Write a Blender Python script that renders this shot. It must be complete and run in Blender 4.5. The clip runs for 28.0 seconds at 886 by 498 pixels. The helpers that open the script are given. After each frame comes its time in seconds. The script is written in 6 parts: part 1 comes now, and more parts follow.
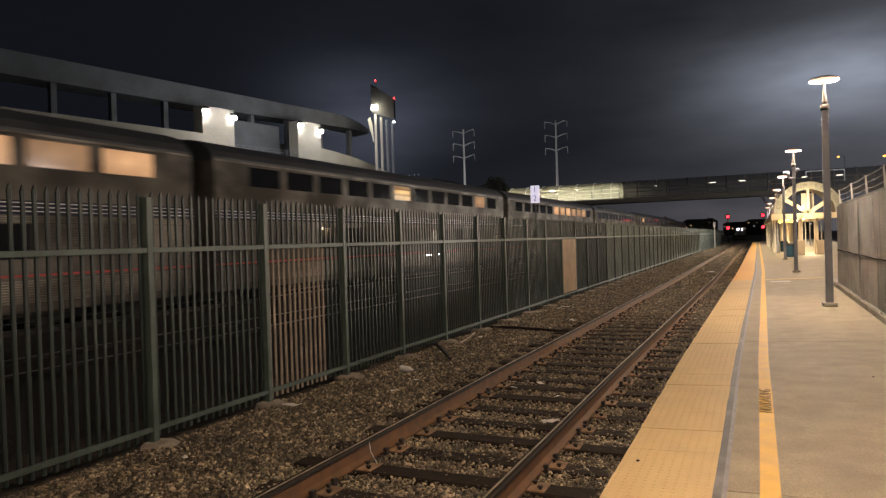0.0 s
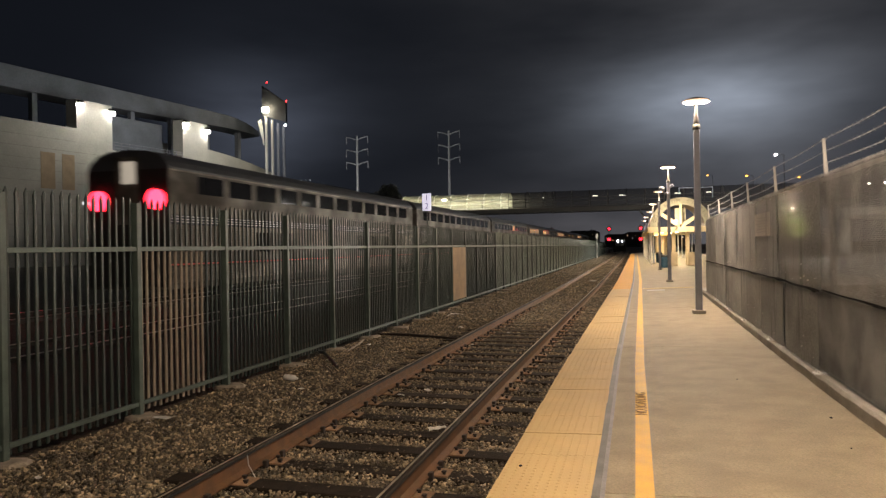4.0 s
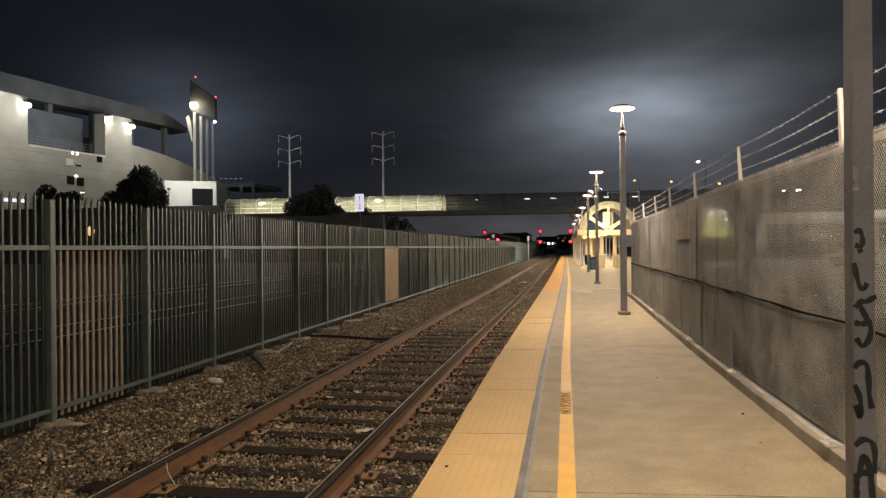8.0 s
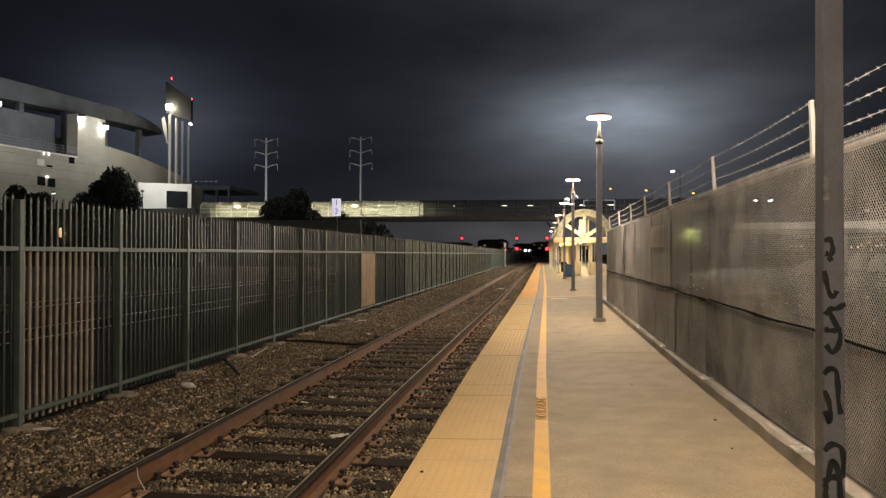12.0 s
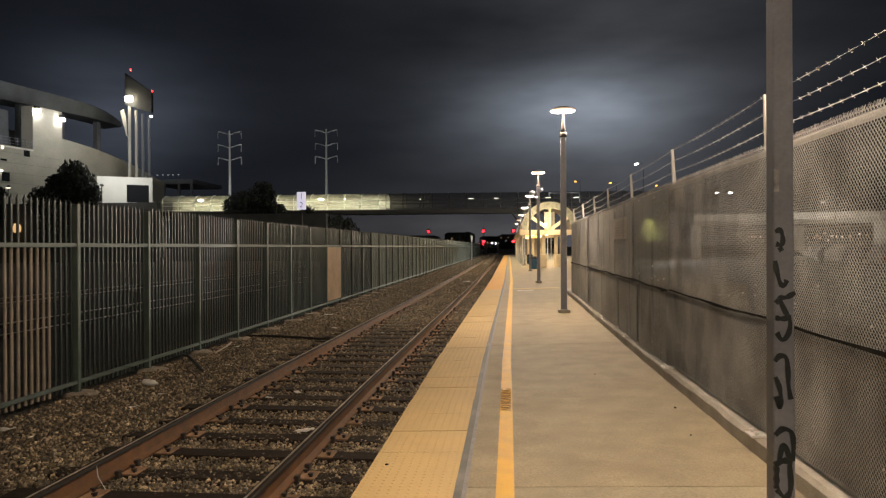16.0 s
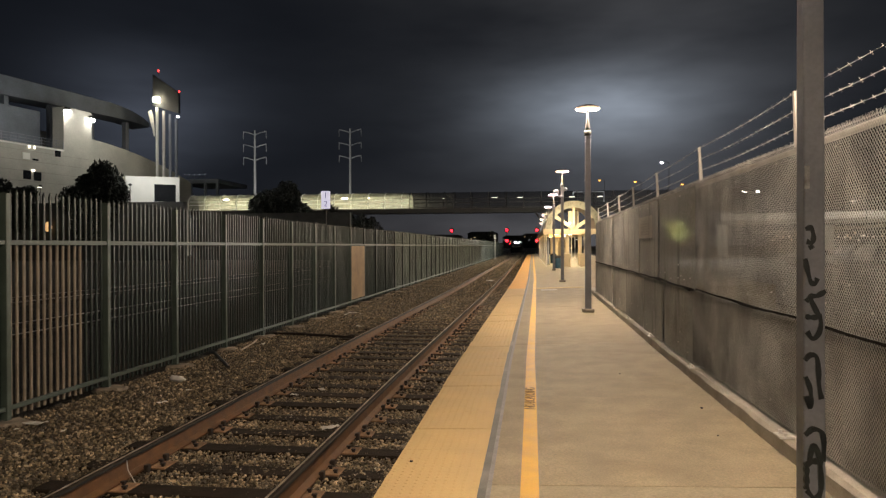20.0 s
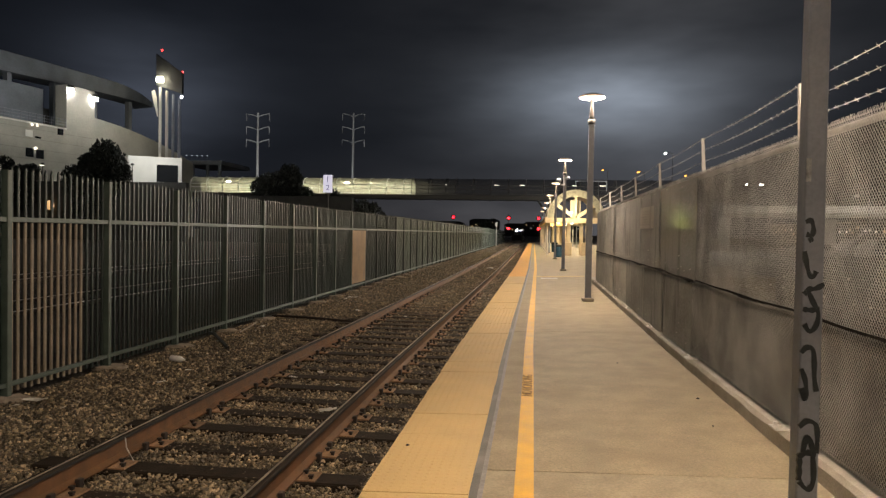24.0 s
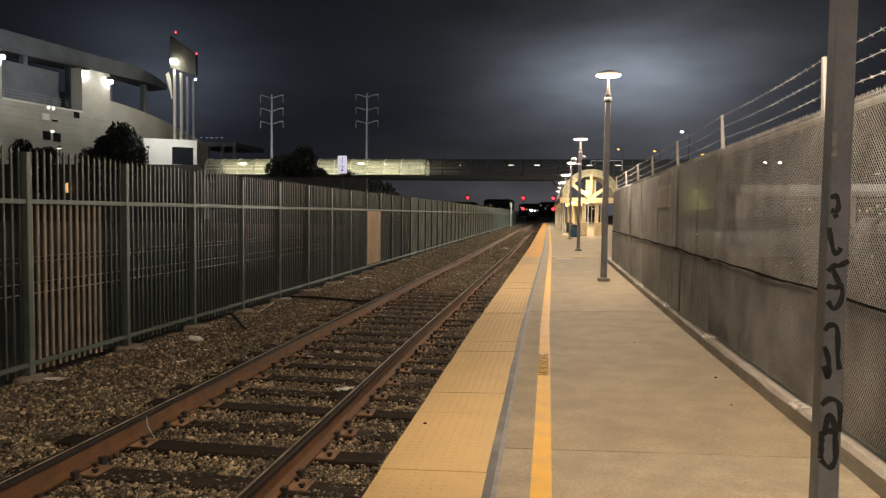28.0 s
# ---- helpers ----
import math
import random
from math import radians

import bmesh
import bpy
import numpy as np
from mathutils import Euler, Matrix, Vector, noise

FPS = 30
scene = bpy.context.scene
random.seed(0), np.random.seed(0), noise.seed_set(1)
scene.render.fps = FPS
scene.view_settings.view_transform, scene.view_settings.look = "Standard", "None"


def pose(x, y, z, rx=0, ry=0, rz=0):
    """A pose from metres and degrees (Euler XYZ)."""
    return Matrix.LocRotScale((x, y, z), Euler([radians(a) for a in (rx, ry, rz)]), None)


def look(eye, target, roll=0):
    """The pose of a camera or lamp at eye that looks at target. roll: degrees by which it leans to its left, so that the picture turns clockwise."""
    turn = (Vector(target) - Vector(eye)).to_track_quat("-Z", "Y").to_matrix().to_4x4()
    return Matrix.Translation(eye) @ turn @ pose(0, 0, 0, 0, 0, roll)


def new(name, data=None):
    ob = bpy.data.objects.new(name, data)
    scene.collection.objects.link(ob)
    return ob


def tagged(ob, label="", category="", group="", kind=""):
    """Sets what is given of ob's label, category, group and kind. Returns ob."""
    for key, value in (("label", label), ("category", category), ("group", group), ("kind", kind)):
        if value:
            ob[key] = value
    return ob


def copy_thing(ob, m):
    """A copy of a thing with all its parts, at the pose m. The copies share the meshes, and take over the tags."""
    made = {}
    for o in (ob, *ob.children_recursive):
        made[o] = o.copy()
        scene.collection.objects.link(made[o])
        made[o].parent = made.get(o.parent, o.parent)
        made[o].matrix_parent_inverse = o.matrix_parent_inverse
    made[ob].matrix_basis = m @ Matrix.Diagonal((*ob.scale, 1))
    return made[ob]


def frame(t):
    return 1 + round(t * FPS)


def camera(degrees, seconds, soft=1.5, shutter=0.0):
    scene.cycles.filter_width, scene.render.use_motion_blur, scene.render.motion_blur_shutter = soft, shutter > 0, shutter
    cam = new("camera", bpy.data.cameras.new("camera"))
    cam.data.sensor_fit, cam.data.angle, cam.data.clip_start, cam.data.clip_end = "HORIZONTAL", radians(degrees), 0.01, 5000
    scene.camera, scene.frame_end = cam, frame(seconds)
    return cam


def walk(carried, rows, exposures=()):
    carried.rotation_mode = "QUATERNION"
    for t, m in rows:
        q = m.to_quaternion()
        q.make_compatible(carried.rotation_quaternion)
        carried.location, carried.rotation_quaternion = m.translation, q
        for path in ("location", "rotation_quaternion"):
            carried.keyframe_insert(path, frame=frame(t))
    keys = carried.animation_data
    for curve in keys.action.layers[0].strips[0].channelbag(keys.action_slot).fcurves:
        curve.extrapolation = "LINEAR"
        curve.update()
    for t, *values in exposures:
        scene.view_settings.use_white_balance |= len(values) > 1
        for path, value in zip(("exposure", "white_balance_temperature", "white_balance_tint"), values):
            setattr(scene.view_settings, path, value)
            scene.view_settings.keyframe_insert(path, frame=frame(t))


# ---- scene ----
cam = camera(65.0, 28.0, soft=1.35, shutter=0.3)
PATH = [
    (0, (0.015, 0.082, 1.515), (-0.805, 1.906, 1.496), -1.8),
    (0.5, (0.017, 0.099, 1.517), (-0.775, 1.936, 1.517), -1.7),
    (1, (0.022, 0.087, 1.517), (-0.728, 1.941, 1.527), -1.5),
    (1.5, (0.027, 0.117, 1.514), (-0.663, 1.995, 1.527), -1.4),
    (2, (0.02, 0.133, 1.51), (-0.619, 2.028, 1.522), -1.2),
    (2.5, (-0.006, 0.181, 1.488), (-0.606, 2.088, 1.499), -0.8),
    (4.5, (0.027, 0.195, 1.488), (-0.454, 2.136, 1.477), -0.8),
    (5, (0.036, 0.194, 1.49), (-0.379, 2.151, 1.475), -0.4),
    (5.5, (0.035, 0.205, 1.487), (-0.339, 2.169, 1.473), -0.2),
    (6, (0.035, 0.206, 1.486), (-0.313, 2.175, 1.473), -0.1),
    (6.5, (0.038, 0.202, 1.485), (-0.304, 2.172, 1.471), -0.1),
    (7, (0.046, 0.204, 1.486), (-0.299, 2.174, 1.474), -0.3),
    (7.5, (0.047, 0.205, 1.486), (-0.299, 2.175, 1.479), -0.4),
    (8, (0.054, 0.21, 1.487), (-0.289, 2.181, 1.484), -0.5),
    (8.5, (0.053, 0.206, 1.488), (-0.287, 2.177, 1.488), -0.5),
    (9, (0.054, 0.207, 1.487), (-0.289, 2.177, 1.492), -0.3),
    (9.5, (0.051, 0.205, 1.487), (-0.298, 2.174, 1.494), -0.2),
    (10, (0.05, 0.202, 1.493), (-0.296, 2.171, 1.504), -0.3),
    (10.5, (0.049, 0.204, 1.488), (-0.293, 2.174, 1.505), -0.3),
    (11, (0.05, 0.203, 1.489), (-0.275, 2.176, 1.508), -0.1),
    (11.5, (0.047, 0.205, 1.485), (-0.26, 2.182, 1.505), -0.0),
    (12, (0.049, 0.207, 1.48), (-0.228, 2.187, 1.494), 0.1),
    (12.5, (0.069, 0.212, 1.488), (-0.167, 2.198, 1.49), -0.0),
    (13, (0.066, 0.21, 1.484), (-0.136, 2.2, 1.49), -0.3),
    (13.5, (0.062, 0.2, 1.484), (-0.127, 2.191, 1.493), -0.4),
    (15.5, (0.073, 0.2, 1.473), (-0.099, 2.193, 1.463), -0.1),
    (16, (0.075, 0.2, 1.479), (-0.108, 2.192, 1.473), -0.3),
    (16.5, (0.072, 0.198, 1.475), (-0.122, 2.189, 1.472), -0.3),
    (17, (0.07, 0.197, 1.475), (-0.136, 2.187, 1.473), -0.1),
    (17.5, (0.061, 0.195, 1.47), (-0.162, 2.183, 1.472), -0.0),
    (18, (0.063, 0.197, 1.47), (-0.172, 2.183, 1.474), -0.0),
    (18.5, (0.064, 0.188, 1.47), (-0.184, 2.172, 1.472), -0.2),
    (19, (0.067, 0.195, 1.474), (-0.187, 2.179, 1.464), -0.2),
    (19.5, (0.07, 0.189, 1.475), (-0.18, 2.173, 1.463), -0.2),
    (20, (0.065, 0.189, 1.471), (-0.184, 2.174, 1.463), -0.2),
    (20.5, (0.068, 0.187, 1.478), (-0.181, 2.171, 1.469), -0.2),
    (21, (0.069, 0.186, 1.476), (-0.18, 2.17, 1.463), -0.2),
    (21.5, (0.074, 0.189, 1.472), (-0.177, 2.173, 1.453), -0.1),
    (23.5, (0.072, 0.184, 1.469), (-0.184, 2.168, 1.435), 0.9),
    (24, (0.071, 0.185, 1.466), (-0.181, 2.168, 1.419), 1.0),
    (24.5, (0.065, 0.188, 1.461), (-0.188, 2.171, 1.402), 0.9),
    (25, (0.062, 0.197, 1.466), (-0.194, 2.179, 1.4), 0.8),
    (25.5, (0.057, 0.199, 1.463), (-0.203, 2.181, 1.393), 0.8),
    (26, (0.063, 0.197, 1.46), (-0.204, 2.178, 1.385), 0.6),
    (26.5, (0.062, 0.189, 1.467), (-0.216, 2.168, 1.391), 0.6),
    (27, (0.06, 0.194, 1.459), (-0.231, 2.172, 1.385), 0.6),
    (27.5, (0.059, 0.192, 1.458), (-0.234, 2.169, 1.37), 0.7),
    (28, (0.055, 0.198, 1.455), (-0.237, 2.174, 1.352), 0.7),
]
walk(cam, [(t, look(eye, target, roll)) for t, eye, target, roll in PATH],
     exposures=[(0.0, 0.36, 6420, 16), (2.5, 0.40, 6420, 15), (5.0, 0.42, 6420, 12), (10.0, 0.38, 6420, 11), (12.5, 0.29, 6430, 11), (21.0, 0.25, 6430, 11), (28.0, 0.26, 6430, 11)])

# ---------------------------------------------------------------- night sky and haze
world = bpy.data.worlds.new("night_sky")
scene.world = world
world.use_nodes = True
wn, wl = world.node_tree.nodes, world.node_tree.links
wn.clear()
w_out = wn.new("ShaderNodeOutputWorld")
w_bg = wn.new("ShaderNodeBackground")
w_tc = wn.new("ShaderNodeTexCoord")
w_noise = wn.new("ShaderNodeTexNoise")
w_noise.inputs["Scale"].default_value = 2.2
w_noise.inputs["Detail"].default_value = 4
w_flat = wn.new("ShaderNodeVectorMath")
w_flat.operation = "MULTIPLY"
w_flat.inputs[1].default_value = (1.6, 1.0, 5.5)
w_map = wn.new("ShaderNodeMapRange")
w_map.inputs["From Min"].default_value, w_map.inputs["From Max"].default_value = 0.25, 0.75
w_map.inputs["To Min"].default_value, w_map.inputs["To Max"].default_value = 0.40, 1.60
wl.new(w_tc.outputs["Generated"], w_flat.inputs[0])
wl.new(w_flat.outputs[0], w_noise.inputs["Vector"])
wl.new(w_noise.outputs["Fac"], w_map.inputs["Value"])
# glow round the lamps, the stadium and the horizon, painted into the dark sky
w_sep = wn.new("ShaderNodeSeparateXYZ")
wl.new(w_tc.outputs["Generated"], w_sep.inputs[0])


def sky_math(op, a, b):
    node = wn.new("ShaderNodeMath")
    node.operation = op
    for k, v in enumerate((a, b)):
        if v is None:
            continue
        if isinstance(v, (int, float)):
            node.inputs[k].default_value = v
        else:
            wl.new(v, node.inputs[k])
    return node.outputs[0]


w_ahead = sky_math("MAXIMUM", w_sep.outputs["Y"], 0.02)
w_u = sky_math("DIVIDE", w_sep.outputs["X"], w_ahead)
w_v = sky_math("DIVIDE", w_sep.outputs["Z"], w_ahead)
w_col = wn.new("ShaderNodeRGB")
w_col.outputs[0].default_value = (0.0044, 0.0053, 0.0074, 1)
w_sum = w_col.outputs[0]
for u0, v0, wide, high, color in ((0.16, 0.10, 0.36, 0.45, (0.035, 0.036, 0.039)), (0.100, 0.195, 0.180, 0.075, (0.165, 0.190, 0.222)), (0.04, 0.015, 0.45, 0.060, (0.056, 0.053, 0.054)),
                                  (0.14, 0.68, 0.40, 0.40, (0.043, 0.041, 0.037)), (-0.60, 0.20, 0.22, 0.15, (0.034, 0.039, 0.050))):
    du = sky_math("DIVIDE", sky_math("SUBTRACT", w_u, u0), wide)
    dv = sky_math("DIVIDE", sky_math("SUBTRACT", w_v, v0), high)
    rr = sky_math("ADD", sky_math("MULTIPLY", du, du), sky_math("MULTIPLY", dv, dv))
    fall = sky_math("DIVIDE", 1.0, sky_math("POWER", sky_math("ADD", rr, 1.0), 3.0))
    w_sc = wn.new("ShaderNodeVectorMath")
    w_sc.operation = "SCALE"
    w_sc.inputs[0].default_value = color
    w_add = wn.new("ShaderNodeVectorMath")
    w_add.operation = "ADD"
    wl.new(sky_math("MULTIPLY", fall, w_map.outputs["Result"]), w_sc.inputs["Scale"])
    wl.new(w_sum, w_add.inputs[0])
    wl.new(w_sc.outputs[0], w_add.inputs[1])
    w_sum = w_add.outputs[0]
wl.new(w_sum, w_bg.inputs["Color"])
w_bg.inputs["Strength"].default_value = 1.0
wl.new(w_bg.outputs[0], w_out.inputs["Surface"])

WARM = (1.0, 0.785, 0.57)
COOL = (0.86, 0.93, 1.0)


def lamp(name, kind, where, power, color, size=0.3, target=None, spread=None, spot=None):
    data = bpy.data.lights.new(name, kind)
    data.energy, data.color = power, color
    if kind == "AREA":
        data.shape, data.size = "DISK", size
        if spread:
            data.spread = radians(spread)
    else:
        data.shadow_soft_size = size
    if kind == "SPOT":
        data.spot_size, data.spot_blend = radians(spot or 120), 0.6
    ob = new(name, data)
    ob.matrix_world = look(where, target or (where[0], where[1] + 0.001, where[2] - 1))
    return ob


# platform lamps stand every 12.4 m along the platform
LAMP_Y = [-9.3, 3.1, 15.2, 27.7, 40.3, 52.7, 65.0, 77.4, 89.8]
LAMP_X = [1.2, 1.165, 1.28, 1.31, 1.4, 1.4, 1.4, 1.4, 1.4]
LAMP_WATTS = [560, 342, 445, 400, 375, 375, 375, 375, 375]
HEAD_Z = 4.36
for lx, ly, watts in zip(LAMP_X, LAMP_Y, LAMP_WATTS):
    lamp("platform_lamp_light", "AREA", (lx, ly, HEAD_Z - 0.045), 25, WARM, 0.5)
    for side in (-0.215, 0.215):
        lamp("platform_lamp_side_light", "POINT", (lx + side, ly, HEAD_Z - 0.075), watts, WARM, 0.045)


# ---------------------------------------------------------------- materials
def nodes_of(name):
    m = bpy.data.materials.new(name)
    m.use_nodes = True
    return m, m.node_tree.nodes, m.node_tree.links, m.node_tree.nodes["Principled BSDF"]


def surface(name, color, rough=0.7, metal=0.0, vary=0.25, scale=6.0, bump=0.15, fine=60.0, stain=None, stain_amount=0.35,
            island=0.0, random=0.0, rough_vary=0.12, spec=0.5, depth=0.01, grain=None, skew=0):
    """A surface with grain and stains at two scales, in metres."""
    m, n, l, b = nodes_of(name)
    tc = n.new("ShaderNodeTexCoord")
    big, small = n.new("ShaderNodeTexNoise"), n.new("ShaderNodeTexNoise")
    big.inputs["Scale"].default_value, big.inputs["Detail"].default_value = scale, 6
    small.inputs["Scale"].default_value, small.inputs["Detail"].default_value = fine, 3
    geo = n.new("ShaderNodeNewGeometry")
    for x in (big, small):
        l.new(geo.outputs["Position"] if random == 0 else tc.outputs["Object"], x.inputs["Vector"])
    ramp = n.new("ShaderNodeValToRGB")
    ramp.color_ramp.elements[0].position, ramp.color_ramp.elements[1].position = 0.32, 0.72
    lo = [max(0.0, c * (1 - vary)) for c in color]
    hi = [min(1.0, c * (1 + vary)) for c in color]
    ramp.color_ramp.elements[0].color, ramp.color_ramp.elements[1].color = (*lo, 1), (*hi, 1)
    l.new(big.outputs["Fac"], ramp.inputs["Fac"])
    col = ramp.outputs["Color"]
    mix = n.new("ShaderNodeMix")
    mix.data_type, mix.blend_type = "RGBA", "OVERLAY"
    mix.inputs["Factor"].default_value = min(0.8, vary * 1.4) if grain is None else grain
    l.new(col, mix.inputs["A"])
    l.new(small.outputs["Fac"], mix.inputs["B"])
    col = mix.outputs["Result"]
    if stain:
        third = n.new("ShaderNodeTexNoise")
        third.inputs["Scale"].default_value, third.inputs["Detail"].default_value = scale * 0.37, 8
        third.inputs["Roughness"].default_value = 0.62
        l.new(geo.outputs["Position"], third.inputs["Vector"])
        sr = n.new("ShaderNodeMapRange")
        sr.inputs["From Min"].default_value, sr.inputs["From Max"].default_value = 0.5, 0.72
        sr.inputs["To Max"].default_value = stain_amount
        l.new(third.outputs["Fac"], sr.inputs["Value"])
        sm = n.new("ShaderNodeMix")
        sm.data_type = "RGBA"
        l.new(sr.outputs["Result"], sm.inputs["Factor"])
        l.new(col, sm.inputs["A"])
        sm.inputs["B"].default_value = (*stain, 1)
        col = sm.outputs["Result"]
    if island or random:
        src = geo.outputs["Random Per Island"] if island else n.new("ShaderNodeObjectInfo").outputs["Random"]
        mr = n.new("ShaderNodeMapRange")
        amount = island or random
        mr.inputs["To Min"].default_value, mr.inputs["To Max"].default_value = 1 - amount, 1 + amount
        if skew:
            # most pieces dull, a few much paler
            pw = n.new("ShaderNodeMath")
            pw.operation = "POWER"
            pw.inputs[1].default_value = skew
            l.new(src, pw.inputs[0])
            src, mr.inputs["To Max"].default_value = pw.outputs[0], 1 + amount * skew
        l.new(src, mr.inputs["Value"])
        hs = n.new("ShaderNodeHueSaturation")
        l.new(mr.outputs["Result"], hs.inputs["Value"])
        l.new(col, hs.inputs["Color"])
        col = hs.outputs["Color"]
    l.new(col, b.inputs["Base Color"])
    rr = n.new("ShaderNodeMapRange")
    rr.inputs["To Min"].default_value, rr.inputs["To Max"].default_value = max(0.02, rough - rough_vary), min(1, rough + rough_vary)
    l.new(big.outputs["Fac"], rr.inputs["Value"])
    l.new(rr.outputs["Result"], b.inputs["Roughness"])
    b.inputs["Metallic"].default_value = metal
    b.inputs["Specular IOR Level"].default_value = spec
    if bump:
        bp = n.new("ShaderNodeBump")
        bp.inputs["Strength"].default_value, bp.inputs["Distance"].default_value = bump, depth
        l.new(small.outputs["Fac"], bp.inputs["Height"])
        l.new(bp.outputs["Normal"], b.inputs["Normal"])
    return m


def glow(name, color, strength):
    m, n, l, b = nodes_of(name)
    b.inputs["Base Color"].default_value = (0.8, 0.8, 0.8, 1)
    b.inputs["Emission Color"].default_value = (*color, 1)
    b.inputs["Emission Strength"].default_value = strength
    return m


def pane_material(name, tint=(0.02, 0.022, 0.025), gloss=0.8):
    m, n, l, b = nodes_of(name)
    b.inputs["Base Color"].default_value = (*tint, 1)
    b.inputs["Roughness"].default_value = 0.06
    b.inputs["Specular IOR Level"].default_value = gloss
    return m


def cloth_material(name, color, clear, mottle=0.65):
    """Woven privacy screen: a dark open weave, clouded by dust and streaked by rain, that lets a share of the light straight through."""
    m, n, l, b = nodes_of(name)
    geo = n.new("ShaderNodeNewGeometry")

    def noise_at(stretch, scale, detail):
        mul, tex = n.new("ShaderNodeVectorMath"), n.new("ShaderNodeTexNoise")
        mul.operation, mul.inputs[1].default_value = "MULTIPLY", stretch
        tex.inputs["Scale"].default_value, tex.inputs["Detail"].default_value = scale, detail
        l.new(geo.outputs["Position"], mul.inputs[0])
        l.new(mul.outputs[0], tex.inputs["Vector"])
        return tex.outputs["Fac"]

    def ramp_of(fac, p0, p1, c0, c1):
        r_ = n.new("ShaderNodeMapRange")
        r_.inputs["From Min"].default_value, r_.inputs["From Max"].default_value = p0, p1
        r_.inputs["To Min"].default_value, r_.inputs["To Max"].default_value = c0, c1
        l.new(fac, r_.inputs["Value"])
        return r_.outputs["Result"]

    def times(a, c):
        mm = n.new("ShaderNodeMath")
        mm.operation = "MULTIPLY"
        l.new(a, mm.inputs[0])
        l.new(c, mm.inputs[1])
        return mm.outputs[0]

    dust = ramp_of(noise_at((1.0, 0.45, 0.9), 1.6, 6), 0.36, 0.66, 1 - mottle, 1 + mottle)
    runs = ramp_of(noise_at((1.0, 2.6, 0.35), 1.7, 5), 0.56, 0.74, 1.0, 0.45)
    weave = ramp_of(noise_at((1.0, 1.0, 1.0), 55.0, 3), 0.3, 0.7, 0.72, 1.28)
    tone = ramp_of(n.new("ShaderNodeObjectInfo").outputs["Random"], 0.0, 1.0, 1 - mottle * 0.4, 1 + mottle * 0.4)
    value = times(times(dust, runs), times(weave, tone))
    tint = n.new("ShaderNodeVectorMath")
    tint.operation = "SCALE"
    tint.inputs[0].default_value = color
    l.new(value, tint.inputs["Scale"])
    l.new(tint.outputs[0], b.inputs["Base Color"])
    b.inputs["Roughness"].default_value = 0.85
    b.inputs["Specular IOR Level"].default_value = 0.25
    clear_shader = n.new("ShaderNodeBsdfTransparent")
    mix = n.new("ShaderNodeMixShader")
    mix.inputs["Fac"].default_value = clear
    l.new(b.outputs[0], mix.inputs[1])
    l.new(clear_shader.outputs[0], mix.inputs[2])
    l.new(mix.outputs[0], n["Material Output"].inputs["Surface"])
    return m


def train_skin(name, color, rough, metal):
    """Rolled stainless sheet: long horizontal waves draw a lamp's mirror image out into an upright streak; paler
    patches in the colour stand in for lamp reflections.
    """
    m, n, l, b = nodes_of(name)
    tc = n.new("ShaderNodeTexCoord")

    def noise_at(stretch, scale, detail):
        mul, tex = n.new("ShaderNodeVectorMath"), n.new("ShaderNodeTexNoise")
        mul.operation, mul.inputs[1].default_value = "MULTIPLY", stretch
        tex.inputs["Scale"].default_value, tex.inputs["Detail"].default_value = scale, detail
        l.new(tc.outputs["Object"], mul.inputs[0])
        l.new(mul.outputs[0], tex.inputs["Vector"])
        return tex.outputs["Fac"]

    # pale patches painted for the lamps' reflections on the side
    patchy = noise_at((1.0, 0.7, 1.0), 0.9, 5)
    ramp = n.new("ShaderNodeValToRGB")
    ramp.color_ramp.elements[0].position, ramp.color_ramp.elements[1].position = 0.44, 0.68
    ramp.color_ramp.elements[0].color = (*[c * 0.30 for c in color], 1)
    ramp.color_ramp.elements[1].color = (*color, 1)
    l.new(patchy, ramp.inputs["Fac"])
    l.new(ramp.outputs["Color"], b.inputs["Base Color"])
    rr = n.new("ShaderNodeMapRange")
    rr.inputs["From Min"].default_value, rr.inputs["From Max"].default_value = 0.35, 0.65
    rr.inputs["To Min"].default_value, rr.inputs["To Max"].default_value = rough + 0.12, rough - 0.06
    l.new(patchy, rr.inputs["Value"])
    l.new(rr.outputs["Result"], b.inputs["Roughness"])
    b.inputs["Metallic"].default_value = metal
    b.inputs["Specular IOR Level"].default_value = 0.12
    bp = n.new("ShaderNodeBump")
    bp.inputs["Strength"].default_value, bp.inputs["Distance"].default_value = 0.5, 0.03
    l.new(noise_at((0.3, 0.35, 4.0), 1.6, 3), bp.inputs["Height"])
    l.new(bp.outputs["Normal"], b.inputs["Normal"])
    return m


M = {}
M["concrete"] = surface("platform_concrete", (0.306, 0.254, 0.165), 0.75, vary=0.17, scale=3.2, bump=0.28, fine=75, stain=(0.185, 0.148, 0.095), stain_amount=0.6, depth=0.005, grain=0.45)
M["concrete_pale"] = surface("platform_concrete_pale", (0.325, 0.278, 0.192), 0.8, vary=0.16, scale=5.0, bump=0.5, fine=60, stain=(0.22, 0.18, 0.12), stain_amount=0.45, depth=0.005, grain=0.35)
M["edge_band"] = surface("grey_sealant_band", (0.105, 0.102, 0.102), 0.6, vary=0.25, scale=4, bump=0.2, fine=90, stain=(0.33, 0.32, 0.30), stain_amount=0.5)
M["curb"] = surface("curb_concrete", (0.36, 0.33, 0.28), 0.85, vary=0.2, scale=3, bump=0.4, fine=80, stain=(0.16, 0.14, 0.12), stain_amount=0.5)
M["tactile"] = surface("tactile_yellow", (0.600, 0.430, 0.190), 0.7, grain=0.2, vary=0.06, scale=2.5, bump=0.12, fine=120, stain=(0.45, 0.31, 0.15), stain_amount=0.3, island=0.0)
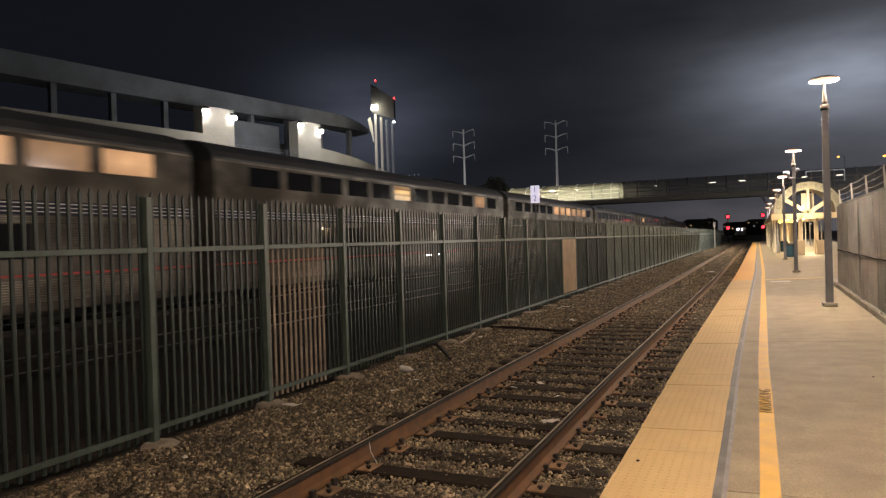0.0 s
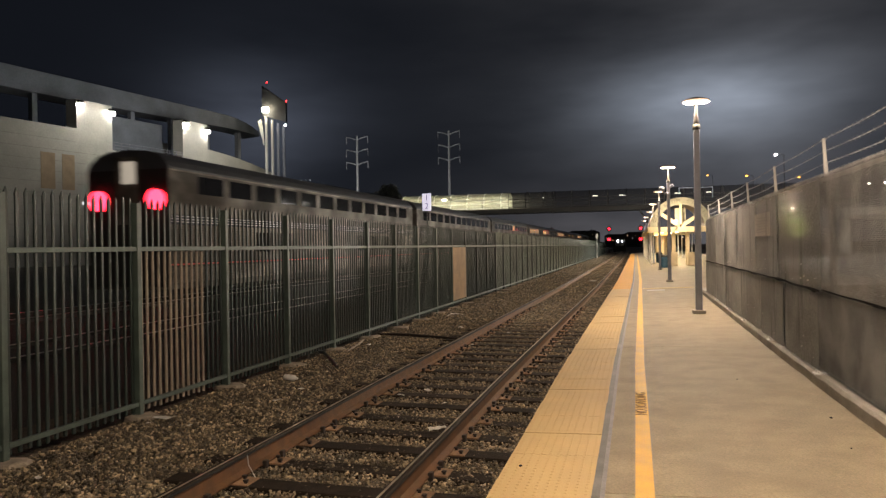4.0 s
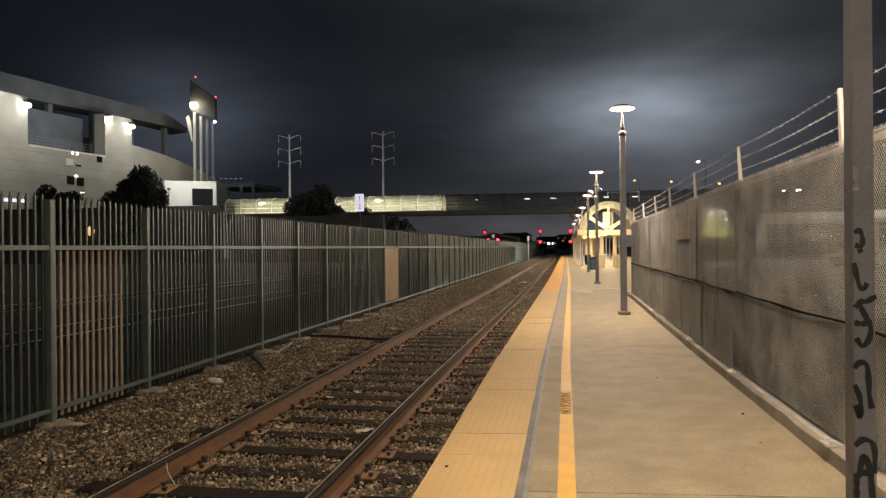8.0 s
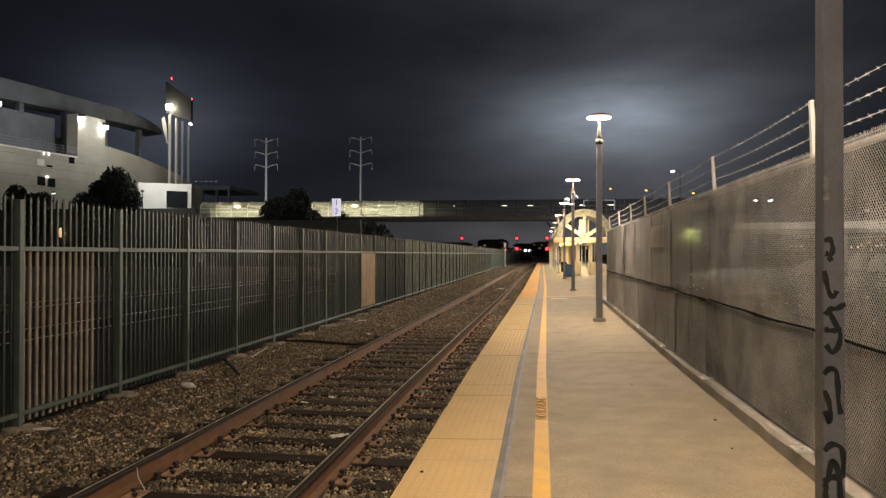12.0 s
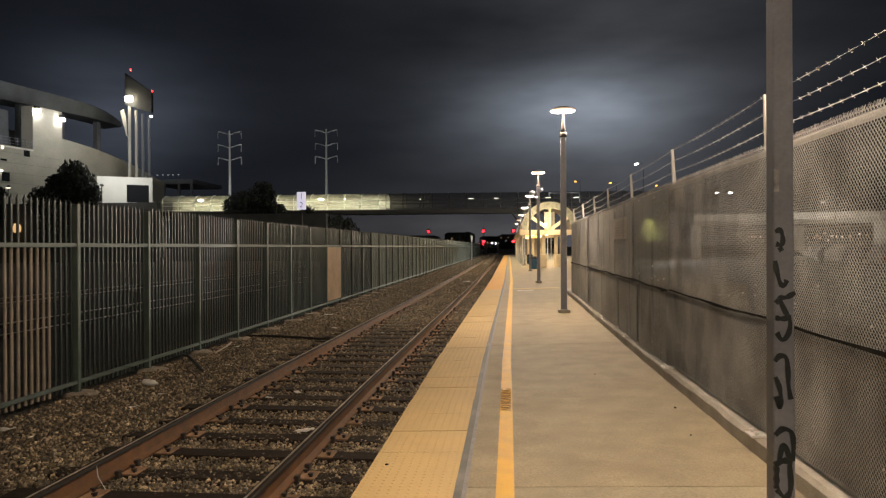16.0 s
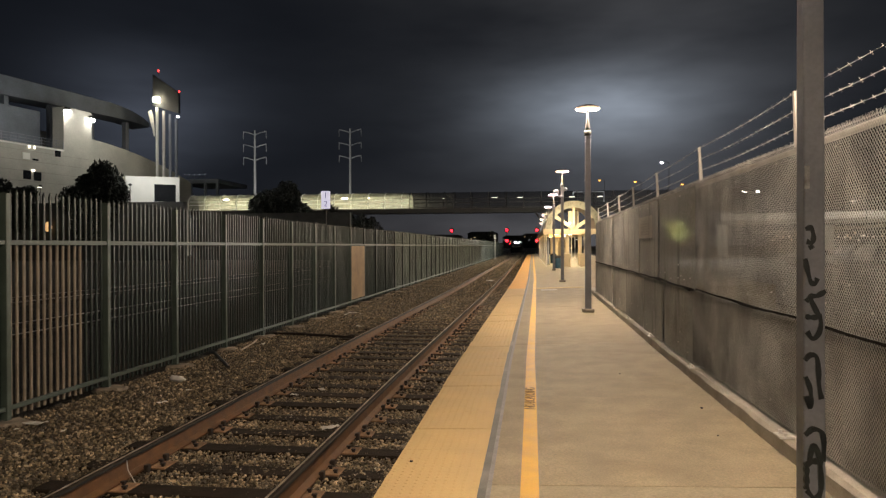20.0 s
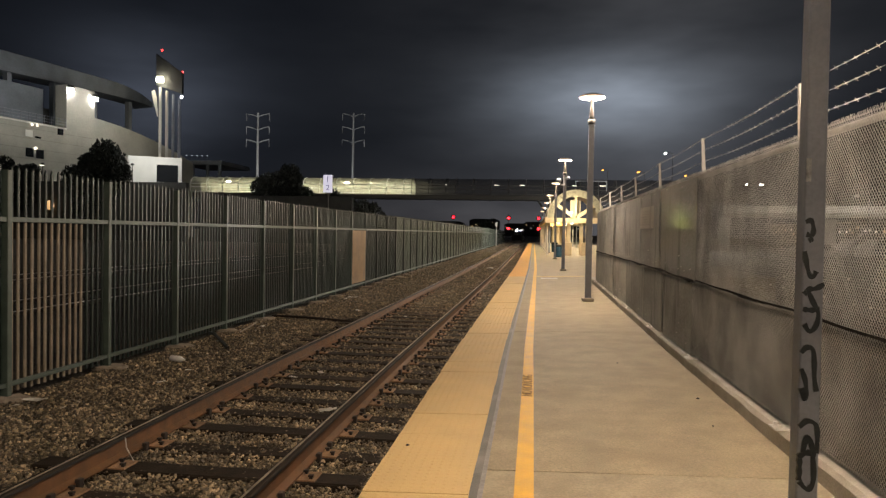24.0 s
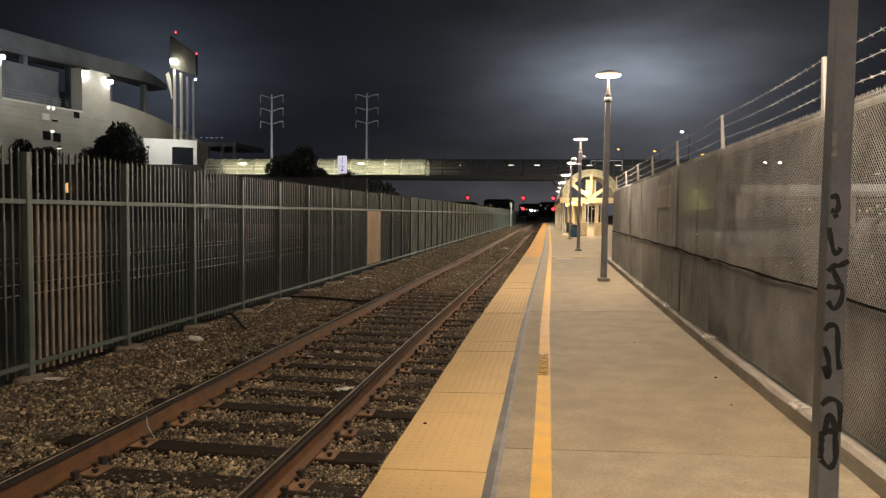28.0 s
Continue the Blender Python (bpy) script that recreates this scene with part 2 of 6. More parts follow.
M["line"] = surface("line_yellow_paint", (0.66, 0.37, 0.018), 0.6, vary=0.12, scale=5, bump=0.15, fine=150, stain=(0.50, 0.30, 0.08), stain_amount=0.35)
M["line_faded"] = surface("faded_amber_paint", (0.50, 0.36, 0.16), 0.7, vary=0.2, scale=5, bump=0.15, fine=150)
M["marking_pale"] = surface("faded_white_paint", (0.52, 0.48, 0.42), 0.7, vary=0.2, scale=6, bump=0.1)
M["ink"] = surface("black_stencil_paint", (0.30, 0.175, 0.035), 0.7, vary=0.35, scale=20, bump=0.1)
M["ballast_bed"] = surface("ballast_bed", (0.060, 0.046, 0.028), 0.95, vary=0.5, scale=22, bump=1.0, fine=38, stain=(0.035, 0.028, 0.022), stain_amount=0.6, depth=0.05)
M["stone"] = surface("ballast_stone", (0.190, 0.148, 0.094), 0.42, vary=0.45, scale=3.4, bump=0.3, fine=110, island=0.62, skew=3, stain=(0.055, 0.044, 0.032), stain_amount=0.6)
M["tie"] = surface("tie_wood", (0.028, 0.020, 0.014), 0.85, spec=0.15, vary=0.5, scale=8, bump=0.5, fine=70, random=0.35)
M["rail_dark"] = surface("rail_dark_flank", (0.018, 0.014, 0.012), 0.8, vary=0.3, scale=7)
M["neck"] = surface("lamp_neck_warm_grey", (0.016, 0.0145, 0.014), 0.8, vary=0.08, scale=4, bump=0.0, spec=0.03)
M["rail_rust"] = surface("rail_rust", (0.130, 0.060, 0.021), 0.75, metal=0.15, vary=0.3, scale=7, bump=0.3, fine=120)
M["rail_polished"] = surface("rail_polished_steel", (0.56, 0.51, 0.45), 0.34, metal=1.0, vary=0.2, scale=3, bump=0.03, fine=90)
M["rail_band"] = surface("running_band_steel", (0.66, 0.57, 0.46), 0.42, metal=0.85, vary=0.3, scale=5, bump=0.03, fine=90)
M["bed_dark"] = surface("dark_ballast", (0.026, 0.023, 0.020), 0.95, vary=0.5, scale=22, bump=1.0, fine=38, depth=0.05)
M["rail_head"] = surface("rail_worn_steel", (0.024, 0.017, 0.011), 0.75, spec=0.12, metal=0.1, vary=0.25, scale=3, bump=0.05, fine=90)
M["plate_rust"] = surface("tie_plate_rust", (0.235, 0.140, 0.078), 0.8, metal=0.1, vary=0.35, scale=14, bump=0.4, fine=110, random=0.2)
M["anchor"] = surface("rail_anchor_iron", (0.03, 0.022, 0.018), 0.7, metal=0.3, vary=0.3, scale=20)
M["fence"] = surface("fence_green_paint", (0.054, 0.077, 0.064), 0.55, vary=0.25, scale=5, bump=0.1, fine=80)
# pickets darker than posts and rails, their set-back shade in the paint
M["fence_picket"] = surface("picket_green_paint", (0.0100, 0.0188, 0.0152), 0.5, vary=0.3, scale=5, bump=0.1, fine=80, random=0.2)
# paler copy for the far run: lamp light and glare put into the colour
M["fence_pale"] = surface("picket_glare_paint", (0.085, 0.104, 0.086), 0.6, vary=0.35, scale=0.7, bump=0.1, fine=80)
M["fence_tan"] = surface("fence_tan_low", (0.21, 0.172, 0.132), 0.7, vary=0.25, scale=6, bump=0.2, fine=80)
M["fence_brown"] = surface("brown_sheet", (0.26, 0.17, 0.085), 0.7, vary=0.25, scale=3, bump=0.2, fine=60)
M["footing"] = surface("footing_concrete", (0.30, 0.255, 0.20), 0.9, vary=0.25, scale=8, bump=0.5, fine=60, stain=(0.12, 0.1, 0.08))
M["galv"] = surface("galvanised_steel", (0.60, 0.585, 0.56), 0.5, metal=0.25, vary=0.2, scale=10, bump=0.05)
M["wire"] = surface("dull_galvanised_wire", (0.50, 0.495, 0.48), 0.5, metal=0.2, vary=0.45, scale=2.2, bump=0.0)
M["pole"] = surface("pole_grey_paint", (0.225, 0.240, 0.285), 0.45, vary=0.15, scale=4, bump=0.06)
M["collar"] = surface("lamp_collar_grey", (0.034, 0.032, 0.031), 0.7, vary=0.08, scale=4, bump=0.0, spec=0.1)
M["sticker"] = surface("grey_sticker_paper", (0.32, 0.32, 0.33), 0.7, vary=0.3, scale=30)
M["pole_white"] = surface("lamp_neck_paint", (0.62, 0.60, 0.57), 0.5, vary=0.08, scale=4, bump=0.05)
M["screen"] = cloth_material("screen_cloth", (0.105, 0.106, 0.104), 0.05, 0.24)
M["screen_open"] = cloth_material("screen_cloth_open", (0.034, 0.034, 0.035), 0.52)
M["lamp_lens"] = glow("lamp_lens", (1.0, 0.60, 0.37), 1.45)
M["graffiti"] = surface("graffiti_black", (0.011, 0.017, 0.019), 0.4, vary=0.3, scale=30, bump=0.0)
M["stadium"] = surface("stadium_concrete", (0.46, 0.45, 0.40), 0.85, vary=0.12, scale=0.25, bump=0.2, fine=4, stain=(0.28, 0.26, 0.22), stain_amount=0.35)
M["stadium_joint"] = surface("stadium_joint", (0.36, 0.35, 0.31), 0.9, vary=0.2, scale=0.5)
# darker, bluer concrete: night haze and want of floodlight put into the colour
M["stadium_dark"] = surface("stadium_hazed_concrete", (0.150, 0.168, 0.198), 0.85, vary=0.2, scale=0.3, bump=0.1, fine=5)
M["bay_tan"] = surface("tan_lit_opening", (0.36, 0.27, 0.17), 0.7, vary=0.15, scale=0.8, bump=0.1, fine=8)
M["white_wall"] = surface("white_stucco", (0.78, 0.78, 0.74), 0.8, vary=0.05, scale=0.6, bump=0.1, fine=6)
M["panel_grey"] = surface("light_panel_back", (0.020, 0.023, 0.029), 0.8, vary=0.3, scale=0.5, bump=0.1, fine=5)
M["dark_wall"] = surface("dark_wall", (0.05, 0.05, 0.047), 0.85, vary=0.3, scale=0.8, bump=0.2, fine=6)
M["dark_glass"] = pane_material("dark_glass")
M["steel_dark"] = surface("dark_steel", (0.045, 0.045, 0.045), 0.5, metal=0.4, vary=0.2, scale=3)
M["pylon"] = surface("pylon_steel", (0.42, 0.42, 0.42), 0.5, metal=0.3, vary=0.1, scale=1)
M["bridge_deck"] = surface("bridge_deck_concrete", (0.030, 0.027, 0.025), 0.9, vary=0.2, scale=0.5, bump=0.2, fine=6)
# near-black leaves: the unlit night silhouette put into the colour
M["leaf"] = surface("tree_leaf", (0.018, 0.021, 0.016), 0.7, vary=0.4, scale=3, bump=0.0, island=0.5)
M["bark"] = surface("tree_bark", (0.06, 0.045, 0.035), 0.9, vary=0.3, scale=5)
# ribs paler than the flat sheet, the sheen they catch put into the colour
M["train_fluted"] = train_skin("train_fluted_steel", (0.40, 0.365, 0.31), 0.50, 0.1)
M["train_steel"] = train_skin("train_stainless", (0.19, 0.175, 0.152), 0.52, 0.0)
M["train_roof"] = surface("train_roof_grey", (0.055, 0.058, 0.065), 0.55, metal=0.3, vary=0.25, scale=1.5, bump=0.1, random=0.1)
M["train_blue"] = surface("train_blue_band", (0.008, 0.013, 0.034), 0.5, spec=0.15, vary=0.2, scale=2, bump=0.0, random=0.1)
M["train_white"] = surface("train_white_stripe", (0.7, 0.7, 0.7), 0.4, vary=0.05, scale=2, bump=0.0, random=0.02)
M["train_red"] = surface("train_red_stripe", (0.55, 0.03, 0.025), 0.4, vary=0.1, scale=2, bump=0.0, random=0.02)
M["train_under"] = surface("train_underframe", (0.02, 0.02, 0.02), 0.7, metal=0.3, vary=0.3, scale=3, bump=0.2, random=0.1)
M["win_dark"] = pane_material("train_window_dark", (0.012, 0.013, 0.016), 0.2)


def window_glow(name, bright, dim, strength, bands):
    """A lit coach window: lamp-lit wall, darker blind and shelf in bands up its height, uneven from window to window."""
    m, n, l, b = nodes_of(name)
    b.inputs["Base Color"].default_value = (0.03, 0.03, 0.03, 1)
    b.inputs["Roughness"].default_value = 0.1
    tc, sep = n.new("ShaderNodeTexCoord"), n.new("ShaderNodeSeparateXYZ")
    l.new(tc.outputs["Object"], sep.inputs[0])
    ramp = n.new("ShaderNodeValToRGB")
    e = ramp.color_ramp.elements
    for k, (pos, f) in enumerate(bands):
        el = e[k] if k < 2 else e.new(pos)
        el.position, el.color = pos, (*[d + (c - d) * f for c, d in zip(bright, dim)], 1)
    l.new(sep.outputs["Z"], ramp.inputs["Fac"])
    nz = n.new("ShaderNodeTexNoise")
    nz.inputs["Scale"].default_value = 1.1
    l.new(tc.outputs["Object"], nz.inputs["Vector"])
    info = n.new("ShaderNodeObjectInfo")
    mul = n.new("ShaderNodeMath")
    mul.operation = "MULTIPLY_ADD"
    mul.inputs[1].default_value, mul.inputs[2].default_value = 0.6 * strength, 0.35 * strength
    l.new(info.outputs["Random"], mul.inputs[0])
    mm = n.new("ShaderNodeMath")
    mm.operation = "MULTIPLY"
    sc = n.new("ShaderNodeMapRange")
    sc.inputs["From Min"].default_value, sc.inputs["From Max"].default_value = 0.3, 0.7
    sc.inputs["To Min"].default_value, sc.inputs["To Max"].default_value = 0.65, 1.2
    l.new(nz.outputs["Fac"], sc.inputs["Value"])
    l.new(mul.outputs[0], mm.inputs[0])
    l.new(sc.outputs["Result"], mm.inputs[1])
    l.new(ramp.outputs["Color"], b.inputs["Emission Color"])
    l.new(mm.outputs[0], b.inputs["Emission Strength"])
    return m


M["win_lit"] = window_glow("train_window_lit", (1.0, 0.56, 0.26), (0.5, 0.22, 0.09), 0.66, ((0.0, 0.6), (0.3, 1.0), (0.6, 0.7)))
M["win_amber"] = window_glow("train_window_amber", (1.0, 0.60, 0.20), (0.10, 0.035, 0.012), 1.15, ((0.0, 0.35), (0.14, 0.7), (0.24, 0.25), (0.32, 1.0), (0.42, 0.9), (0.46, 0.1), (0.55, 0.25)))
M["tunnel_dim"] = glow("span_lamp_lens", (1.0, 0.9, 0.7), 2.5)
M["strip_pale"] = glow("strip_window_pale", (0.9, 0.95, 1.0), 0.7)
M["globe"] = glow("lantern_globe", (1.0, 0.55, 0.2), 0.7)
M["win_red"] = window_glow("train_window_red_curtain", (0.9, 0.25, 0.12), (0.2, 0.04, 0.02), 0.30, ((0.0, 0.5), (0.3, 1.0), (0.5, 0.6)))
M["tail_red"] = glow("tail_lamp_red", (1.0, 0.008, 0.02), 14)
M["beacon"] = glow("beacon_red", (1.0, 0.02, 0.02), 5)
M["signal_red"] = glow("signal_lamp_red", (1.0, 0.006, 0.02), 6)
M["flood"] = glow("flood_lens", (1.0, 0.97, 0.86), 60)
M["flood_warm"] = glow("flood_lens_warm", (1.0, 0.86, 0.55), 60)
M["white_lamp"] = glow("white_lamp_lens", (0.95, 0.97, 1.0), 22)


# ---------------------------------------------------------------- mesh helpers
def box(bm, x0, x1, y0, y1, z0, z1):
    v = [bm.verts.new(p) for p in ((x0, y0, z0), (x1, y0, z0), (x1, y1, z0), (x0, y1, z0), (x0, y0, z1), (x1, y0, z1), (x1, y1, z1), (x0, y1, z1))]
    for f in ((3, 2, 1, 0), (4, 5, 6, 7), (0, 1, 5, 4), (1, 2, 6, 5), (2, 3, 7, 6), (3, 0, 4, 7)):
        bm.faces.new([v[i] for i in f])
    return v


def bar(bm, p0, p1, r0, r1=None, n=8, caps=True):
    """A round bar from p0 to p1."""
    r1 = r0 if r1 is None else r1
    p0, p1 = Vector(p0), Vector(p1)
    q = (p1 - p0).to_track_quat("Z", "Y")
    rings = []
    for p, r in ((p0, r0), (p1, r1)):
        rings.append([bm.verts.new(p + q @ Vector((r * math.cos(a), r * math.sin(a), 0))) for a in (2 * math.pi * (i + 0.5) / n for i in range(n))])
    for i in range(n):
        bm.faces.new((rings[0][i], rings[0][(i + 1) % n], rings[1][(i + 1) % n], rings[1][i]))
    if caps:
        bm.faces.new(rings[0][::-1])
        bm.faces.new(rings[1])


def path_bar(bm, points, r, n=6):
    for a, b in zip(points, points[1:]):
        bar(bm, a, b, r, r, n)


def prism(bm, outline, y0, y1):
    """An outline in (x, z), counter-clockwise seen from -y, drawn out along y."""
    a = [bm.verts.new((x, y0, z)) for x, z in outline]
    b = [bm.verts.new((x, y1, z)) for x, z in outline]
    k = len(a)
    for i in range(k):
        bm.faces.new((a[i], a[(i + 1) % k], b[(i + 1) % k], b[i]))
    bm.faces.new(a[::-1])
    bm.faces.new(b)


def lathe(bm, profile, x=0, y=0, n=20):
    """A profile of (radius, z) turned about the upright axis at x, y."""
    rings = [[bm.verts.new((x + r * math.cos(2 * math.pi * i / n), y + r * math.sin(2 * math.pi * i / n), z)) for i in range(n)] for r, z in profile]
    for a, b in zip(rings, rings[1:]):
        for i in range(n):
            bm.faces.new((a[i], a[(i + 1) % n], b[(i + 1) % n], b[i]))
    bm.faces.new(rings[0][::-1])
    bm.faces.new(rings[-1])


def mesh_of(name, bm, material, bevel=0.0, smooth=False):
    if bevel:
        bmesh.ops.bevel(bm, geom=bm.edges[:], offset=bevel, segments=1, affect="EDGES")
    bmesh.ops.recalc_face_normals(bm, faces=bm.faces[:])
    me = bpy.data.meshes.new(name)
    bm.to_mesh(me)
    bm.free()
    me.materials.append(material)
    if smooth:
        for p in me.polygons:
            p.use_smooth = True
    return me


def part(name, bm, material, parent=None, label="", bevel=0.0, smooth=False):
    me = bm if isinstance(bm, bpy.types.Mesh) else mesh_of(name, bm, material, bevel, smooth)
    ob = new(name, me)
    ob.parent = parent
    return tagged(ob, label)


def put(name, me, parent, x=0, y=0, z=0, rz=0):
    ob = new(name, me)
    ob.parent = parent
    ob.matrix_basis = pose(x, y, z, 0, 0, rz)
    return ob


def thing(name, label, category, x=0, y=0, z=0, group="", kind="", rz=0):
    ob = new(name)
    ob.empty_display_size = 0.1
    ob.matrix_basis = pose(x, y, z, 0, 0, rz)
    return tagged(ob, label, category, group, kind)


def arrays(name, verts, faces, material):
    me = bpy.data.meshes.new(name)
    me.from_pydata(verts, [], faces)
    me.materials.append(material)
    me.update()
    return me


# ---------------------------------------------------------------- ground and track bed
GROUND_Z = -0.46
bm = bmesh.new()
for x0, x1 in ((-1600, -40), (-40, -0.95), (-0.95, 1.9), (1.9, 60), (60, 1600)):
    for y0, y1 in ((-400, -20), (-20, 60), (60, 400), (400, 3000)):
        bm.faces.new([bm.verts.new(p) for p in ((x0, y0, GROUND_Z), (x1, y0, GROUND_Z), (x1, y1, GROUND_Z), (x0, y1, GROUND_Z))])
bmesh.ops.remove_doubles(bm, verts=bm.verts[:], dist=0.001)
ground = tagged(part("ground", bm, M["ballast_bed"]), "dark crushed-stone and dirt ground along the tracks", "ground", kind="structure")

RAIL_R, RAIL_L, RAIL_TOP = -1.69, -3.195, -0.215
BEND = (9.0, 13.0, 17.0, 21.0, 25.0, 30.0, 36.0, 45.0, 60.0, 90.0)


def bend_x(y):
    """Sideways shift of the platform and its track past the first bays, fitted to the camera's view."""
    if y < 9.0:
        return 0.0
    return 0.0095 * (y - 9.0) if y < 30.0 else 0.1995 + 0.003 * (min(y, 110.0) - 30.0)


def bent(me, y_off=0.0):
    """Cuts a long mesh at the bend's stations and moves it over."""
    bm = bmesh.new()
    bm.from_mesh(me)
    for y in BEND:
        bmesh.ops.bisect_plane(bm, geom=bm.verts[:] + bm.edges[:] + bm.faces[:], plane_co=(0, y - y_off, 0), plane_no=(0, 1, 0))
    for v in bm.verts:
        v.co.x += bend_x(v.co.y + y_off)
    bm.to_mesh(me)
    bm.free()
    return me



def rail_mesh(name, y0, y1, worn, side):
    prof = [(-0.07, 0), (0.07, 0), (0.07, 0.012), (0.012, 0.032), (0.009, 0.125), (0.036, 0.14), (0.036, 0.16), (0.028, 0.170),
            (-0.028, 0.170), (-0.036, 0.16), (-0.036, 0.14), (-0.009, 0.125), (-0.012, 0.032), (-0.07, 0.012)]
    bm = bmesh.new()
    prism(bm, prof, y0, y1)
    me = mesh_of(name, bm, side)
    me.materials.append(worn)
    # head's sides painted near black for the shadow line under the head
    me.materials.append(M["rail_dark"])
    for p in me.polygons:
        if p.normal.z > 0.3 and p.center.z > 0.15:
            p.material_index = 1
        elif 0.126 < p.center.z < 0.162 and abs(p.normal.y) < 0.5:
            p.material_index = 2
    return me


bm = bmesh.new()
box(bm, -0.009, 0.009, -12, 900, -0.004, 0.0012)
band_me = bent(mesh_of("running_band", bm, M["rail_band"]))


def track(name, label, x, top, y0, y1, ties, near, head="rail_head"):
    tr = thing(name, label, "railway track", x, 0, top, kind="structure")
    rail = rail_mesh("rail", y0, y1, M[head], M["rail_rust" if head == "rail_head" else "rail_dark"])
    if head == "rail_head":
        bent(rail)
    for s in (-0.7525, 0.7525):
        put("rail", rail, tr, s, 0, -0.17)
        if head == "rail_head":
            put("running_band", band_me, tr, s + (0.006 if s < 0 else -0.010), 0, 0)
    rnd = random.Random(4)
    bm = bmesh.new()
    box(bm, -1.32, 1.32, -0.115, 0.115, -0.20, 0.0)
    tie = mesh_of("tie", bm, M["tie"], 0.012)
    bm = bmesh.new()
    box(bm, -0.205, 0.205, -0.10, 0.10, 0, 0.014)
    plate = mesh_of("tie_plate", bm, M["plate_rust"], 0.004)
    bm = bmesh.new()
    for sx, sy in ((-0.095, -0.05), (0.095, 0.05), (0.165, -0.05), (-0.165, 0.05)):
        box(bm, sx - 0.012, sx + 0.012, sy - 0.012, sy + 0.012, 0.014, 0.032)
        box(bm, sx - 0.02, sx + 0.016, sy - 0.016, sy + 0.016, 0.03, 0.042)
    spikes = mesh_of("spike", bm, M["anchor"])
    bm = bmesh.new()
    for sy in (-0.15, 0.15):
        box(bm, -0.085, 0.085, sy - 0.018, sy + 0.018, -0.03, 0.012)
        box(bm, 0.06, 0.10, sy - 0.026, sy + 0.026, -0.035, 0.034)
    anchor = mesh_of("rail_anchor", bm, M["anchor"], 0.005)
    y = y0 + 0.3
    k = 0
    while y < ties:
        yy = y + rnd.uniform(-0.02, 0.02)
        t = put("tie", tie, tr, rnd.uniform(-0.06, 0.06) + bend_x(yy), yy, (-0.185 if yy < 15 else -0.185 - min(0.032, 0.006 * (yy - 15))) + rnd.uniform(-0.006, 0.004), rnd.uniform(-0.9, 0.9))
        if -8.0 < y < near:
            for s in (-0.7525, 0.7525):
                put("tie_plate", plate, tr, s + bend_x(yy), yy, -0.186)
                put("spike", spikes, tr, s + bend_x(yy), yy, -0.186)
                if k % 2 == 0:
                    put("rail_anchor", anchor, tr, s + bend_x(yy), yy, -0.162)
        y += 0.5833
        k += 1
    return tr


platform_track = track("track", "rusty rails on dark timber ties in crushed stone", (RAIL_R + RAIL_L) / 2, RAIL_TOP, -12.0, 900, 70, 22)
near_main = track("track", "main line track behind the steel fence", -11.1, -0.29, -40, 900, -39, -40, "rail_polished")
far_main = track("track", "far main line track that the train runs on", -15.6, -0.12, -120, 1200, -119, -120, "rail_polished")
bm = bmesh.new()
prism(bm, [(-20.0, -0.45), (-6.6, -0.45), (-7.6, -0.43), (-9.0, -0.40), (-13.0, -0.36), (-14.0, -0.27), (-17.2, -0.27), (-18.6, -0.43)], -120, 900)
tagged(part("track_bed", bm, M["bed_dark"]), "dark ballast bed of the main line", "track bed", kind="structure")

# loose stones of the track bed
rs = np.random.default_rng(7)


def stones(name, count, x0, x1, y0, y1, z, lo, hi, parent, label):
    base = np.array([(-0.8, -0.7, -0.5), (0.8, -0.75, -0.5), (0.75, 0.8, -0.5), (-0.7, 0.75, -0.5), (-0.6, -0.5, 0.5), (0.55, -0.6, 0.5), (0.6, 0.5, 0.5), (-0.5, 0.6, 0.5)])
    tri = np.array([(4, 5, 6), (4, 6, 7), (0, 1, 5), (0, 5, 4), (1, 2, 6), (1, 6, 5), (2, 3, 7), (2, 7, 6), (3, 0, 4), (3, 4, 7)])
    pos = np.stack([rs.uniform(x0, x1, count), y0 + (y1 - y0) * rs.uniform(0, 1, count) ** 1.6, z + rs.uniform(-0.018, 0.012, count)], 1)
    size = rs.uniform(lo, hi, (count, 1)) * (0.6 + 0.4 * rs.uniform(0, 1, (count, 1)))
    v = base[None] * (1 + rs.uniform(-0.5, 0.5, (count, 8, 3)))
    a = rs.uniform(0, 6.283, count)
    b = rs.uniform(-0.9, 0.9, count)
    ca, sa, cb, sb = np.cos(a)[:, None], np.sin(a)[:, None], np.cos(b)[:, None], np.sin(b)[:, None]
    x, y, zz = v[..., 0], v[..., 1] * 0.8, v[..., 2] * 0.9
    y, zz = y * cb - zz * sb, y * sb + zz * cb
    x, y = x * ca - y * sa, x * sa + y * ca
    v = np.stack([x, y, zz], 2) * size[:, None] + pos[:, None]
    f = (tri[None] + 8 * np.arange(count)[:, None, None]).reshape(-1, 3)
    me = arrays(name, v.reshape(-1, 3).tolist(), f.tolist(), M["stone"])
    ob = new(name, me)
    ob.parent = parent
    return tagged(ob, label, "gravel", kind="stuff")


stones("ballast", 135000, -5.5, -0.9, 2.6, 26, -0.418, 0.008, 0.026, None, "grey and brown crushed stone ballast round the track")
stones("ballast", 16000, -5.5, -0.9, -8, 2.7, -0.415, 0.015, 0.034, None, "grey and brown crushed stone ballast at the platform's near end")
stones("ballast", 46000, -5.5, -0.7, 18, 75, -0.415, 0.022, 0.046, None, "grey and brown crushed stone ballast further along the track")
stones("ballast", 9000, -5.5, -0.9, 70, 150, -0.42, 0.06, 0.10, None, "grey crushed stone ballast far along the track")

# ---------------------------------------------------------------- platform
EDGE_X, CURB_X = -0.845, 1.72
SLOPE = 0.03


def deck_z(x):
    """The platform falls gently towards its edge."""
    return SLOPE * (x - EDGE_X)


